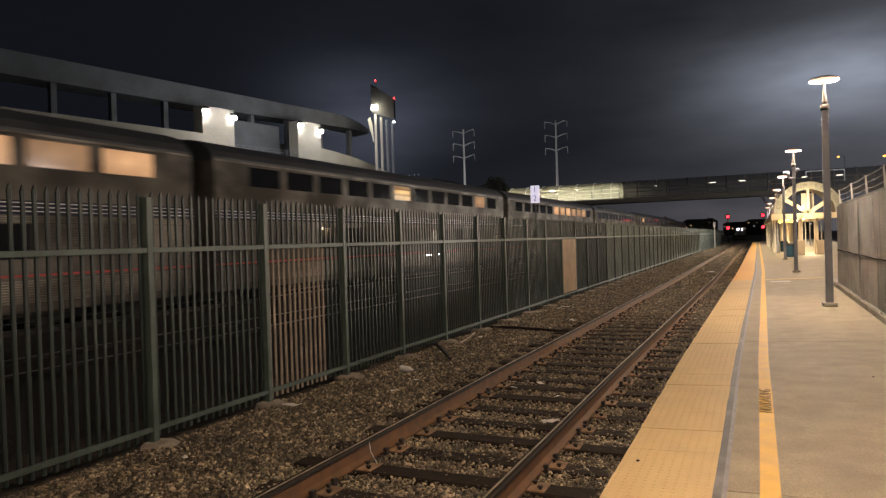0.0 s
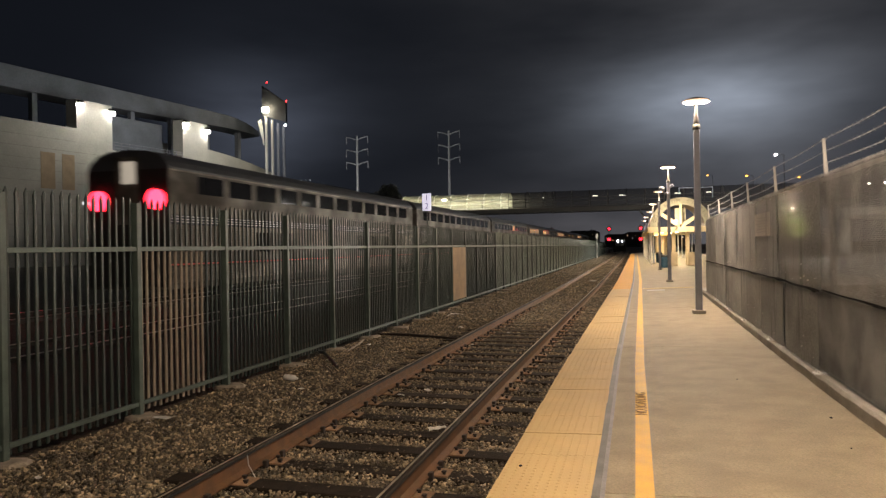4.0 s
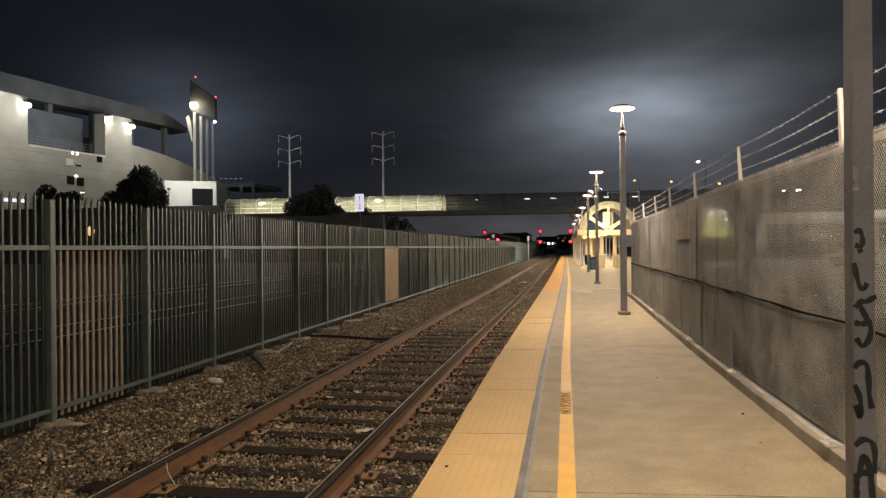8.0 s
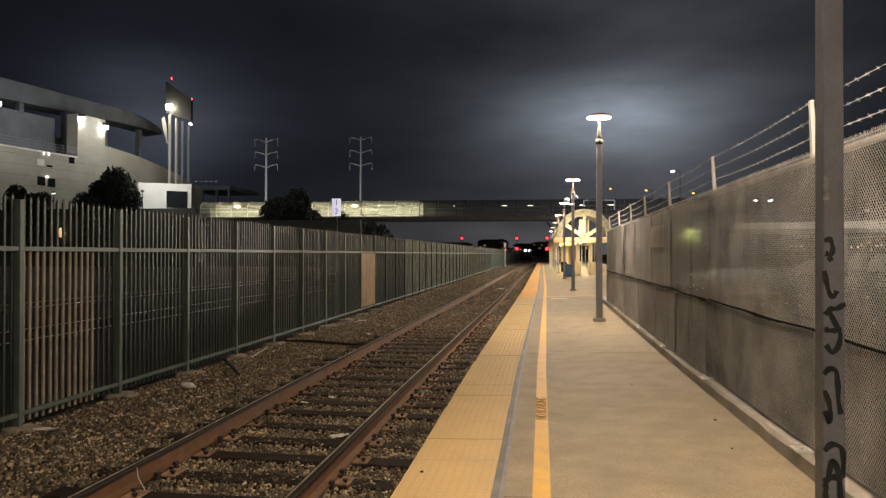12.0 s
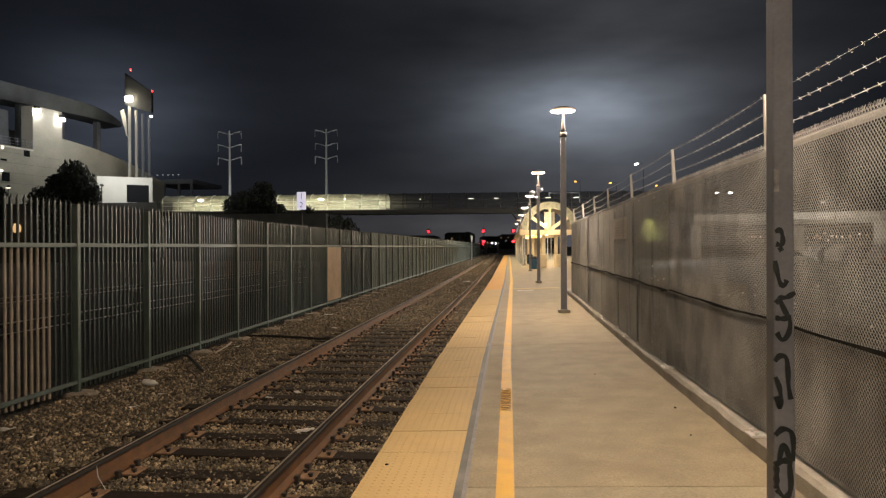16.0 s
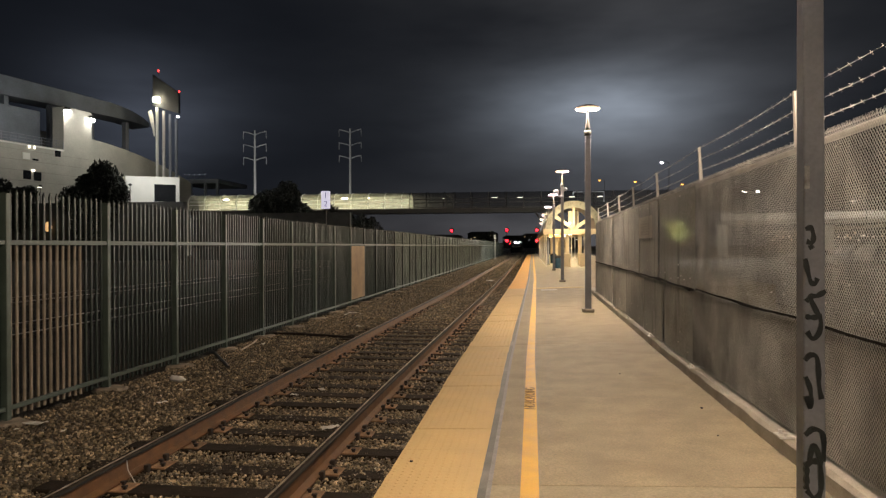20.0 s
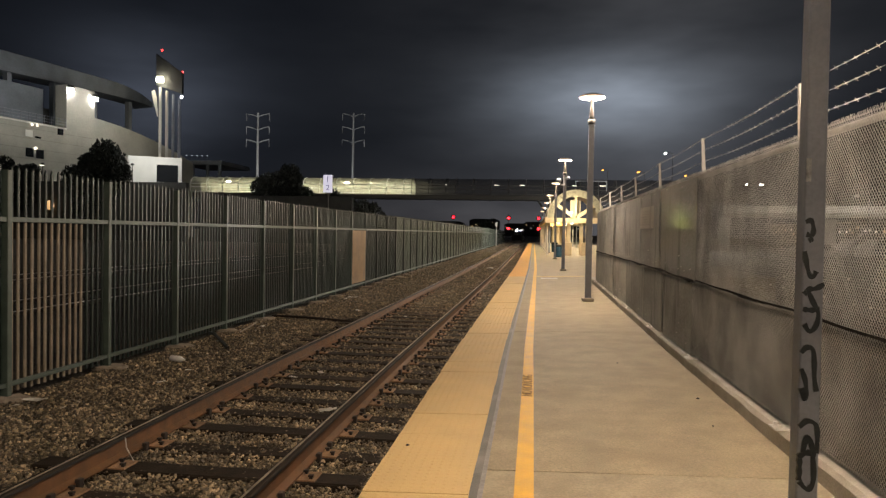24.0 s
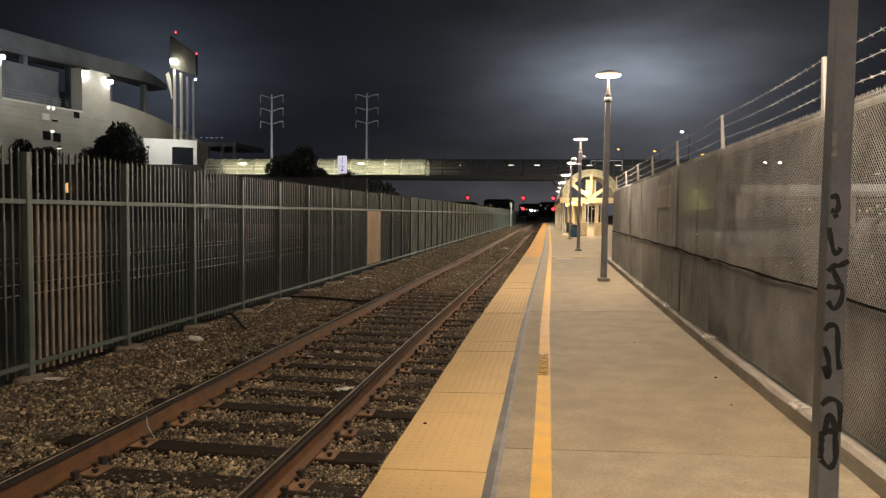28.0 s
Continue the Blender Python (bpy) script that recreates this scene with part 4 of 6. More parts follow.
# ---------------------------------------------------------------- palisade fence between platform track and main line
PX, P_BASE = -5.56, -0.43
PITCH_BAY = 1.80
pal = thing("palisade_fence", "dark green steel palisade fence with pointed pickets", "fence")
bm = bmesh.new()
box(bm, -0.038, 0.066, -0.034, 0.034, P_BASE - 0.05, 2.06)
pal_post = mesh_of("fence_post", bm, M["fence"], 0.006)
# far posts get the dark picket paint for their unlit near side
pal_post_far = pal_post.copy()
pal_post_far.materials[0] = M["fence_picket"]
bm = bmesh.new()
box(bm, 0.020, 0.058, 0.036, PITCH_BAY - 0.036, 1.50, 1.555)
pal_top = mesh_of("top_rail", bm, M["fence"], 0.004)
bm = bmesh.new()
box(bm, 0.020, 0.058, 0.036, PITCH_BAY - 0.036, -0.285, -0.235)
pal_low = mesh_of("bottom_rail", bm, M["fence"], 0.004)


def picket_mesh(material):
    bm = bmesh.new()
    w = 0.019
    z0, z1 = -0.36, 2.03
    prof = [(0.005, -w), (0.010, -w * 0.6), (0.010, w * 0.6), (0.005, w), (-0.010, w), (-0.006, w * 0.5), (-0.006, -w * 0.5), (-0.010, -w)]
    a = [bm.verts.new((x, y, z0)) for x, y in prof]
    m_ = [bm.verts.new((x, y, 1.50)) for x, y in prof]
    b = [bm.verts.new((x, y, z1)) for x, y in prof]
    c = [bm.verts.new((x * 1.0, y * 1.15, z1 + 0.03)) for x, y in prof]
    d = [bm.verts.new((x * 0.5, y * 0.12, z1 + 0.085)) for x, y in prof]
    for lo, hi in ((a, m_), (m_, b), (b, c), (c, d)):
        for i in range(8):
            bm.faces.new((lo[i], lo[(i + 1) % 8], hi[(i + 1) % 8], hi[i]))
    bm.faces.new(a[::-1])
    bm.faces.new(d)
    me = mesh_of("picket", bm, material)
    me.materials.append(M["fence_picket"])
    for p in me.polygons:
        p.material_index = 1 if p.center.z > 1.5 else 0
    return me


# the first bay's pickets are tan up to the top rail
picket, picket_tan = picket_mesh(M["fence_picket"]), picket_mesh(M["fence_tan"])
pv = np.array([v.co[:] for v in picket.vertices])
pf = [tuple(p.vertices) for p in picket.polygons]
rf = random.Random(9)
far_v, far_f = [], []
NP = 16
for bay in range(-6, 78):
    y = 7.02 + bay * PITCH_BAY
    put("fence_post", pal_post if bay < 9 else pal_post_far, pal, PX, y)
    put("top_rail", pal_top, pal, PX, y)
    put("bottom_rail", pal_low, pal, PX, y)
    if bay == 8:
        bm = bmesh.new()
        box(bm, PX + 0.062, PX + 0.070, y + 0.05, y + PITCH_BAY - 0.05, -0.2, 1.49)
        part("brown_panel", bm, M["fence_brown"], pal, "brown sheet fixed over one bay")
    for i in range(NP):
        yy = y + 0.085 + i * (PITCH_BAY - 0.17) / (NP - 1)
        if bay == 0 and i < 12 or -5 <= bay < 12:
            me = picket_tan if bay == 0 and i < 12 else picket
            put("picket", me, pal, PX + 0.008, yy + rf.uniform(-0.006, 0.006), rf.uniform(-0.012, 0.008), rf.uniform(-4, 4))
        else:
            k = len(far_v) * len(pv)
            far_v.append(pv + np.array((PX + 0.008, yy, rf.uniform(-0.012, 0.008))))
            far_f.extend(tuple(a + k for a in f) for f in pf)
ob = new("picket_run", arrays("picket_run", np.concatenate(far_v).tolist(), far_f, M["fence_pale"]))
ob.parent = pal
tagged(ob, "grey-green pickets further along, lamp glare painted in", kind="stuff")

# concrete footings at the posts
for bay in range(-3, 20):
    y = 7.02 + bay * PITCH_BAY
    bm = bmesh.new()
    n = 14
    ph = [1 + rf.uniform(-0.22, 0.22) for _ in range(n)]
    rx, ry = rf.uniform(0.18, 0.26), rf.uniform(0.16, 0.24)
    rings = []
    for s, z in ((1.05, -0.47), (1.0, -0.405 + rf.uniform(-0.015, 0.015)), (0.8, -0.385)):
        rings.append([bm.verts.new((PX + 0.10 + rx * s * ph[i] * math.cos(6.283 * i / n), y + ry * s * ph[i] * math.sin(6.283 * i / n), z + rf.uniform(-0.008, 0.008))) for i in range(n)])
    for a, b in zip(rings, rings[1:]):
        for i in range(n):
            bm.faces.new((a[i], a[(i + 1) % n], b[(i + 1) % n], b[i]))
    bm.faces.new(rings[0][::-1])
    bm.faces.new(rings[-1])
    tagged(part("post_footing", bm, M["footing"]), "rough pale concrete footing at a fence post", "footing", "footings of the fence")

# ---------------------------------------------------------------- the passing train
CAR_LEN, CAR_GAP = 25.0, 0.9
SIDE = 1.55


def shell_profile():
    """Half outline of the car's roof in (x, z) over the rail."""
    return [(1.55, 4.20), (1.53, 4.32), (1.40, 4.52), (1.12, 4.72), (0.70, 4.85), (0.0, 4.90)]


def flute(bm, s, z, y0, y1):
    """One half-round rib along the car's side."""
    prism(bm, [(s * (SIDE + d), z + h) for d, h in ((-0.004, 0.0), (0.011, 0.003), (0.019, 0.015), (0.018, 0.025), (0.009, 0.038), (-0.004, 0.041))], y0, y1)


def ring_meshes():
    out = {}
    L = CAR_LEN
    half = shell_profile()
    roof = half + [(-x, z) for x, z in half[-2::-1]]
    bm = bmesh.new()
    prism(bm, roof[::-1], 0.0, L)
    out["roof"] = mesh_of("roof", bm, M["train_roof"], smooth=False)
    bm = bmesh.new()
    for s in (-1, 1):
        box(bm, s * 1.56 - 0.02, s * 1.56 + 0.02, 0.05, L - 0.05, 4.20, 4.245)
    out["gutter"] = mesh_of("gutter", bm, M["train_fluted"])
    # the skin below the roof in bands, with openings left for the windows
    bm = bmesh.new()
    for s in (-1, 1):
        a, b = (s * SIDE, s * (SIDE - 0.06)) if s > 0 else (s * SIDE, s * (SIDE - 0.06))
        x0, x1 = min(a, b), max(a, b)
        box(bm, x0, x1, 0, L, 0.42, 1.56)
        box(bm, x0, x1, 0, L, 2.30, 3.53)
        box(bm, x0, x1, 0, L, 4.13, 4.20)
        # piers between the upper windows
        edges = [0.0] + [e for w in UPPER for e in w] + [L]
        for p, q in zip(edges[::2], edges[1::2]):
            box(bm, x0, x1, p, q, 3.53, 4.13)
        edges = [0.0] + [e for w in LOWER for e in w] + [L]
        for p, q in zip(edges[::2], edges[1::2]):
            box(bm, x0, x1, p, q, 1.56, 2.30)
    box(bm, -SIDE + 0.06, SIDE - 0.06, 0, 0.06, 0.42, 4.2)
    box(bm, -SIDE + 0.06, SIDE - 0.06, L - 0.06, L, 0.42, 4.2)
    box(bm, -SIDE + 0.06, SIDE - 0.06, 0.06, L - 0.06, 0.42, 0.50)
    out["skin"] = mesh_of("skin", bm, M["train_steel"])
    bm = bmesh.new()
    for s in (-1, 1):
        for z in [0.62 + 0.055 * k for k in range(9)] + [2.33 + 0.05 * k for k in range(3)]:
            flute(bm, s, z, 0.1, L - 0.1)
        for p, q in FLUTED:
            for k in range(13):
                flute(bm, s, 1.60 + 0.055 * k, p, q)
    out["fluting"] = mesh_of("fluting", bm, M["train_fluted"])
    bm = bmesh.new()
    for s in (-1, 1):
        x0, x1 = sorted((s * SIDE, s * (SIDE + 0.008)))
        box(bm, x0, x1, 0.05, L - 0.05, 2.50, 2.80)
    out["blue_band"] = mesh_of("blue_band", bm, M["train_blue"])
    for nm, zs, mat_ in (("white_stripe", (2.56, 2.65, 2.74), "train_white"), ("red_stripe", (1.18,), "train_red")):
        bm = bmesh.new()
        for s in (-1, 1):
            x0, x1 = sorted((s * (SIDE + 0.006), s * (SIDE + 0.013)))
            for z in zs:
                box(bm, x0, x1, 0.05, L - 0.05, z, z + (0.022 if nm == "white_stripe" else 0.045))
        out[nm] = mesh_of(nm, bm, M[mat_])
    bm = bmesh.new()
    box(bm, -1.3, 1.3, 3.6, L - 3.6, 0.30, 0.44)
    for y in (2.6, L - 2.6):
        box(bm, -1.05, 1.05, y - 1.5, y + 1.5, 0.34, 0.56)
    out["underframe"] = mesh_of("underframe", bm, M["train_under"], 0.02)
    bm = bmesh.new()
    for dy in (-1.28, 1.28):
        for s in (-1, 1):
            bar(bm, (s * 0.70, dy, 0.46), (s * 0.83, dy, 0.46), 0.46, 0.46, 20)
        bar(bm, (-0.8, dy, 0.46), (0.8, dy, 0.46), 0.09, 0.09, 8)
    for s in (-1, 1):
        box(bm, s * 1.02 - 0.07, s * 1.02 + 0.07, -1.75, 1.75, 0.38, 0.62)
    out["bogie"] = mesh_of("bogie", bm, M["train_under"])
    bm = bmesh.new()
    box(bm, -0.75, 0.75, -0.46, 0.0, 2.35, 4.3)
    for k in range(5):
        box(bm, -0.80, 0.80, -0.45 + k * 0.1, -0.41 + k * 0.1, 2.30, 4.34)
    out["bellows"] = mesh_of("bellows", bm, M["train_under"])
    for nm, mat_ in (("dark", "win_dark"), ("lit", "win_lit"), ("amber", "win_amber"), ("red", "win_red")):
        for size, h in ((1.52, 0.60), (1.0, 0.74)):
            bm = bmesh.new()
            box(bm, -0.012, 0.012, 0, size, 0, h)
            out["win_%s_%d" % (nm, size * 100)] = mesh_of("window", bm, M[mat_])
    bm = bmesh.new()
    box(bm, -0.02, 0.02, 0, 1.52, 0, 0.60)
    out["blank"] = mesh_of("blank_panel", bm, M["train_steel"])
    bm = bmesh.new()
    box(bm, -0.02, 0.045, -0.24, 0.24, 1.58, 2.22)
    out["door_window"] = mesh_of("door_window", bm, M["win_pale"])
    bm = bmesh.new()
    box(bm, 0.0, 0.03, -0.42, 0.42, 0.52, 2.32)
    out["door"] = mesh_of("door", bm, M["train_steel"], 0.008)
    bm = bmesh.new()
    box(bm, 0.0, 0.05, -0.17, 0.17, 1.04, 1.10)
    out["step_lamp"] = mesh_of("step_lamp", bm, M["white_lamp"])
    return out


M["win_pale"] = window_glow("train_door_window", (1.0, 0.86, 0.66), (0.5, 0.4, 0.28), 0.55, ((0.0, 0.7), (0.5, 1.0)))
UPPER = [(1.5 + k * 1.88, 1.5 + k * 1.88 + 1.52) for k in range(12)]
LOWER = [(5.2, 6.2), (7.0, 8.0), (15.4, 16.4), (17.4, 18.4), (19.4, 20.4)]
FLUTED = [(0.3, 4.9), (8.5, 11.6), (13.2, 15.1), (20.8, 24.6)]
CAR = ring_meshes()


def passenger_car(index, pattern, lower="ddddd", lamps_on=False):
    t = thing("passenger_car", "stainless bilevel passenger car with dark and lit windows", "train car", -15.6, 0, -0.12, group="cars of the train")
    for nm in ("skin", "roof", "gutter", "fluting", "blue_band", "white_stripe", "red_stripe", "underframe") + (("bellows",) if index else ()):
        put(nm, CAR[nm], t)
    for y in (2.6, CAR_LEN - 2.6):
        put("bogie", CAR["bogie"], t, 0, y)
    key = {"d": "dark", "l": "lit", "a": "amber", "r": "red"}
    for s in (1, -1):
        for (p, q), c in zip(UPPER, pattern):
            if c == "-":
                put("blank_panel", CAR["blank"], t, s * (SIDE - 0.02), p, 3.53)
                continue
            put("window", CAR["win_%s_152" % key[c]], t, s * (SIDE - 0.035), p, 3.53)
        for (p, q), c in zip(LOWER, lower):
            put("window", CAR["win_%s_100" % key[c]], t, s * (SIDE - 0.035), p, 1.56)
        put("door", CAR["door"], t, s * SIDE if s > 0 else -SIDE - 0.03, 14.75)
    if lamps_on:
        for y in (14.1, 15.35):
            put("step_lamp", CAR["step_lamp"], t, SIDE, y)
        put("door_window", CAR["door_window"], t, SIDE, 14.75)
    return t


# from the last car forwards; windows from the rear of each car to its front
PATTERNS = ["dddddddddddd", "dddddddddddd", "ddddddlddddd", "aaall---aarr", "ddddddllllll", "dddddaddddld", "dddddlllllld", "dddddddddddd", "ddaddddddddd", "dddddddddddd"]
CARS = [passenger_car(i, p, "ddldd" if i in (2, 3) else "ddddd", i in (3, 4, 5)) for i, p in enumerate(PATTERNS)]
# the last car's end with its door window and red marker lamps
tail = CARS[0]
bm = bmesh.new()
box(bm, -1.5, 1.5, -0.03, 0.0, 0.5, 4.25)
part("end_sheet", bm, M["train_under"], tail, "dark end wall of the last car")
bm = bmesh.new()
box(bm, -0.42, 0.42, -0.05, -0.032, 2.5, 4.66)
part("end_door", bm, M["train_steel"], tail, "end door")
bm = bmesh.new()
box(bm, -0.20, 0.34, -0.062, -0.052, 3.80, 4.52)
part("end_window", bm, M["win_pale"], tail, "lit window of the end door")
# lamps made oversize, so each disc takes in its red halo
for s in (-1.08, 1.08):
    bm = bmesh.new()
    bar(bm, (s, -0.09, 3.28), (s, -0.03, 3.28), 0.33, 0.33, 16)
    part("marker_lamp", bm, M["tail_red"], tail, "glowing red marker lamp")


def locomotive():
    t = thing("locomotive", "dark diesel locomotive at the head of the train", "locomotive", -15.6, 0, -0.12)
    bm = bmesh.new()
    prof = [(-1.5, 1.1), (1.5, 1.1), (1.5, 4.0), (1.1, 4.5), (-1.1, 4.5), (-1.5, 4.0)]
    prism(bm, prof, 0, 19.0)
    part("body", bm, M["train_steel"], t)
    bm = bmesh.new()
    prism(bm, [(-1.4, 0.5), (1.4, 0.5), (1.4, 1.1), (-1.4, 1.1)], 0.2, 20.6)
    part("underframe", bm, M["train_under"], t)
    bm = bmesh.new()
    prism(bm, [(-1.45, 1.1), (1.45, 1.1), (1.3, 2.9), (-1.3, 2.9)], 19.0, 20.8)
    part("nose", bm, M["train_blue"], t)
    for y in (3.2, 17.0):
        put("bogie", CAR["bogie"], t, 0, y)
    return t


LOCO = locomotive()

# ---------------------------------------------------------------- signals and the white lamps along the line
def signal_mast(x, y, zs, label):
    t = thing("signal_mast", label, "signal", x, y, GROUND_Z, group="signals of the line")
    bm = bmesh.new()
    top = max(zs) - GROUND_Z + 0.9
    bar(bm, (0, 0.2, 0), (0, 0.2, top), 0.10, 0.08, 10)
    box(bm, -0.25, 0.25, 0.0, 0.45, 0, 0.35)
    part("mast", bm, M["steel_dark"], t)
    for z in zs:
        zz = z - GROUND_Z
        bm = bmesh.new()
        bar(bm, (0, -0.06, zz), (0, 0.02, zz), 0.62, 0.62, 20)
        part("target", bm, M["steel_dark"], t, "black round signal target")
        # lens far larger than real, its halo built into the disc
        bm = bmesh.new()
        bar(bm, (0, -0.11, zz), (0, -0.055, zz), 0.34, 0.34, 14)
        part("red_lens", bm, M["signal_red"], t, "glowing red signal lens")
        bm = bmesh.new()
        bar(bm, (0, -0.45, zz + 0.2), (0, -0.06, zz + 0.22), 0.05, 0.12, 10)
        part("hood", bm, M["steel_dark"], t)
    return t


signal_mast(-5.9, 180, (2.85, 5.55), "signal mast with two glowing red lamps")
signal_mast(1.75, 180, (2.85, 5.55), "signal mast with two glowing red lamps")
signal_mast(-20.2, 180, (5.55,), "signal mast with one glowing red lamp")

# truck body made up to carry the white lamps
eng = thing("track_truck", "low dark truck added to carry white lamps", "rail truck", -2.44, 130, RAIL_TOP)
bm = bmesh.new()
prism(bm, [(-1.1, 0.45), (1.1, 0.45), (1.15, 1.2), (1.0, 1.3), (0.9, 2.2), (-0.9, 2.2), (-1.0, 1.3), (-1.15, 1.2)], 0, 4.6)
M["truck_black"] = surface("matte_black_paint", (0.008, 0.008, 0.008), 0.8, vary=0.3, scale=3, spec=0.05)
part("body", bm, M["truck_black"], eng, bevel=0.05)
bm = bmesh.new()
box(bm, -0.8, 0.8, -0.03, 0.03, 1.42, 2.05)
part("windscreen", bm, M["dark_glass"], eng)
for y in (0.9, 3.7):
    for s in (-0.7525, 0.7525):
        bm = bmesh.new()
        bar(bm, (s - 0.06, y, 0.34), (s + 0.06, y, 0.34), 0.34, 0.34, 16)
        part("wheel", bm, M["steel_dark"], eng)
for s, r in ((-0.25, 0.15), (0.42, 0.06)):
    bm = bmesh.new()
    bar(bm, (s, 0.1, 2.38), (s, 0.24, 2.38), r, r, 14)
    bar(bm, (s, 0.2, 2.15), (s, 0.2, 2.3), 0.05, 0.05, 6)
    part("work_lamp", bm, M["white_lamp"], eng, "white glowing work lamp")

# ---------------------------------------------------------------- footbridge over the tracks
BY = 115.0
bridge = thing("footbridge", "enclosed footbridge with a lit mesh tunnel and dark span", "footbridge")
bm = bmesh.new()
box(bm, -59, 34, BY, BY + 4.0, 7.05, 7.75)
for x in np.arange(-58, 34, 3.0):
    box(bm, x, x + 0.25, BY - 0.05, BY + 4.05, 6.95, 7.06)
part("deck", bm, M["bridge_deck"], bridge, "concrete bridge deck")


def tube(name, x0, x1, mat_, rib, rib_mat, label):
    bm = bmesh.new()
    n = 10
    pr = [(0.0, 7.75), (0.0, 9.3)] + [(2.0 - 2.0 * math.cos(math.pi * i / n), 9.3 + 1.25 * math.sin(math.pi * i / n)) for i in range(1, n)] + [(4.0, 9.3), (4.0, 7.75)]
    rows = [[bm.verts.new((x, BY + y, z)) for y, z in pr] for x in (x0, x1)]
    for i in range(len(pr) - 1):
        bm.faces.new((rows[0][i], rows[0][i + 1], rows[1][i + 1], rows[1][i]))
    part(name, bm, mat_, bridge, label)
    x = x0
    while x <= x1 + 0.01:
        bm = bmesh.new()
        path_bar(bm, [(x, BY + (y - 2) * 1.02 + 2, z + 0.02) for y, z in pr], 0.06, 5)
        part("rib", bm, rib_mat, bridge)
        x += rib
    for y, z in ((-0.05, 7.95), (-0.05, 8.7), (-0.05, 9.3)):
        bm = bmesh.new()
        bar(bm, (x0, BY + y, z), (x1, BY + y, z), 0.05, 0.05, 5)
        part("handrail", bm, rib_mat, bridge)


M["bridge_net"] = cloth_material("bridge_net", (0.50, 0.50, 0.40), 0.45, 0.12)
# unlit and half-lit stretches: dark and fading light put into the net's colour
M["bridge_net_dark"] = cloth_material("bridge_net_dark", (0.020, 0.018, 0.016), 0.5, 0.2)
M["bridge_net_dim"] = cloth_material("bridge_net_dim", (0.055, 0.052, 0.042), 0.45, 0.15)
# ribs likewise: white where lit, near black past the light
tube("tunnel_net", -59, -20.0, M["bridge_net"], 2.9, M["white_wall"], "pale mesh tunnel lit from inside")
tube("tunnel_net", -20.0, -12.6, M["bridge_net_dim"], 2.9, M["bridge_deck"], "dim mesh tunnel, the light's fade in its colour")
tube("tunnel_net", -12.6, 34, M["bridge_net_dark"], 2.9, M["bridge_deck"], "unlit mesh tunnel, darkened in its colour")
for x, w in ((-52.3, 0.35), (-31.2, 0.35), (-27.0, 0.10)):
    bm = bmesh.new()
    box(bm, x - w, x + w, BY + 0.3, BY + 0.5, 9.65 - w * 0.3, 9.65 + w * 0.3)
    part("tunnel_lamp", bm, M["flood_warm"], bridge, "glowing tunnel lamp")
for x, w in ((-14.2, 0.12), (-5.8, 0.42), (-1.6, 0.42), (6.8, 0.42), (11.3, 0.42)):
    bm = bmesh.new()
    box(bm, x - w, x + w, BY - 0.14, BY - 0.06, 9.40, 9.46)
    part("span_lamp", bm, M["tunnel_dim"], bridge, "small white strip lamp")
for x in (3.2, 26, -38, -56):
    bm = bmesh.new()
    box(bm, x - 0.5, x + 0.5, BY + 1.2, BY + 2.8, GROUND_Z, 7.05)
    path_bar(bm, [(x - 0.4, BY + 1.3, 4.4), (x - 2.2, BY + 1.3, 7.0)], 0.16, 6)
    part("pier", bm, M["bridge_deck"], bridge)
strip = lamp("tunnel_light", "AREA", (-38, BY + 2.0, 10.35), 4700, (1.0, 0.94, 0.68), 3.0)
strip.data.shape, strip.data.size, strip.data.size_y = "RECTANGLE", 40.0, 1.2
# pipe frame at the platform end of the span
bm = bmesh.new()
path_bar(bm, [(7.0, BY - 0.1, 9.3), (7.0, BY - 0.1, 10.2), (11.9, BY - 0.1, 10.2), (11.9, BY - 0.1, 8.6)], 0.07, 6)
part("pipe_frame", bm, M["pole"], bridge, "grey pipe frame")

# ---------------------------------------------------------------- stadium
U = Vector((0.175, 0.985, 0)).normalized()
ST = math.degrees(math.atan2(-U.x, U.y))
stadium = thing("stadium", "large pale concrete stadium wall lit by floodlights", "stadium", -92.0, 60.0, GROUND_Z, rz=ST)


def along(y):
    """Distance along the stadium wall for a world y."""
    return (y - 60.0) / U.y


def st_box(name, y0, y1, d0, d1, z0, z1, material, label=""):
    bm = bmesh.new()
    box(bm, -d1, -d0, along(y0), along(y1), z0 - GROUND_Z, z1 - GROUND_Z)
    return part(name, bm, material, stadium, label)


st_box("wall", 20, 92.7, 0, 1.0, GROUND_Z, 21.6, M["stadium"])
st_box("wall", 92.7, 99.3, 0, 2.5, GROUND_Z, 26.4, M["stadium"], "tall pale block that carries floodlights")
st_box("wall", 99.3, 114.7, 0, 1.0, GROUND_Z, 18.9, M["stadium"])
st_box("wall", 114.7, 121.0, 0, 2.5, GROUND_Z, 26.6, M["stadium"], "tall pale block that carries floodlights")
# wall that sinks towards its far end
bm = bmesh.new()
n = 14
rows = []
for i in range(n + 1):
    u = i / n
    s = along(121.0) + u * 30
    back = 0.6 * u * u
    z = 21.7 - 1.8 * u - 3.87 * u * u
    rows.append([bm.verts.new(p) for p in ((-back, s, 0), (-back, s, z - GROUND_Z), (-back - 1.2, s, z - GROUND_Z), (-back - 1.2, s, 0))])
for a, b in zip(rows, rows[1:]):
    for q in range(4):
        bm.faces.new((a[q], a[(q + 1) % 4], b[(q + 1) % 4], b[q]))
bm.faces.new(rows[0])
bm.faces.new(rows[-1][::-1])
part("wall", bm, M["stadium"], stadium, "curved pale wall that sinks towards its end")
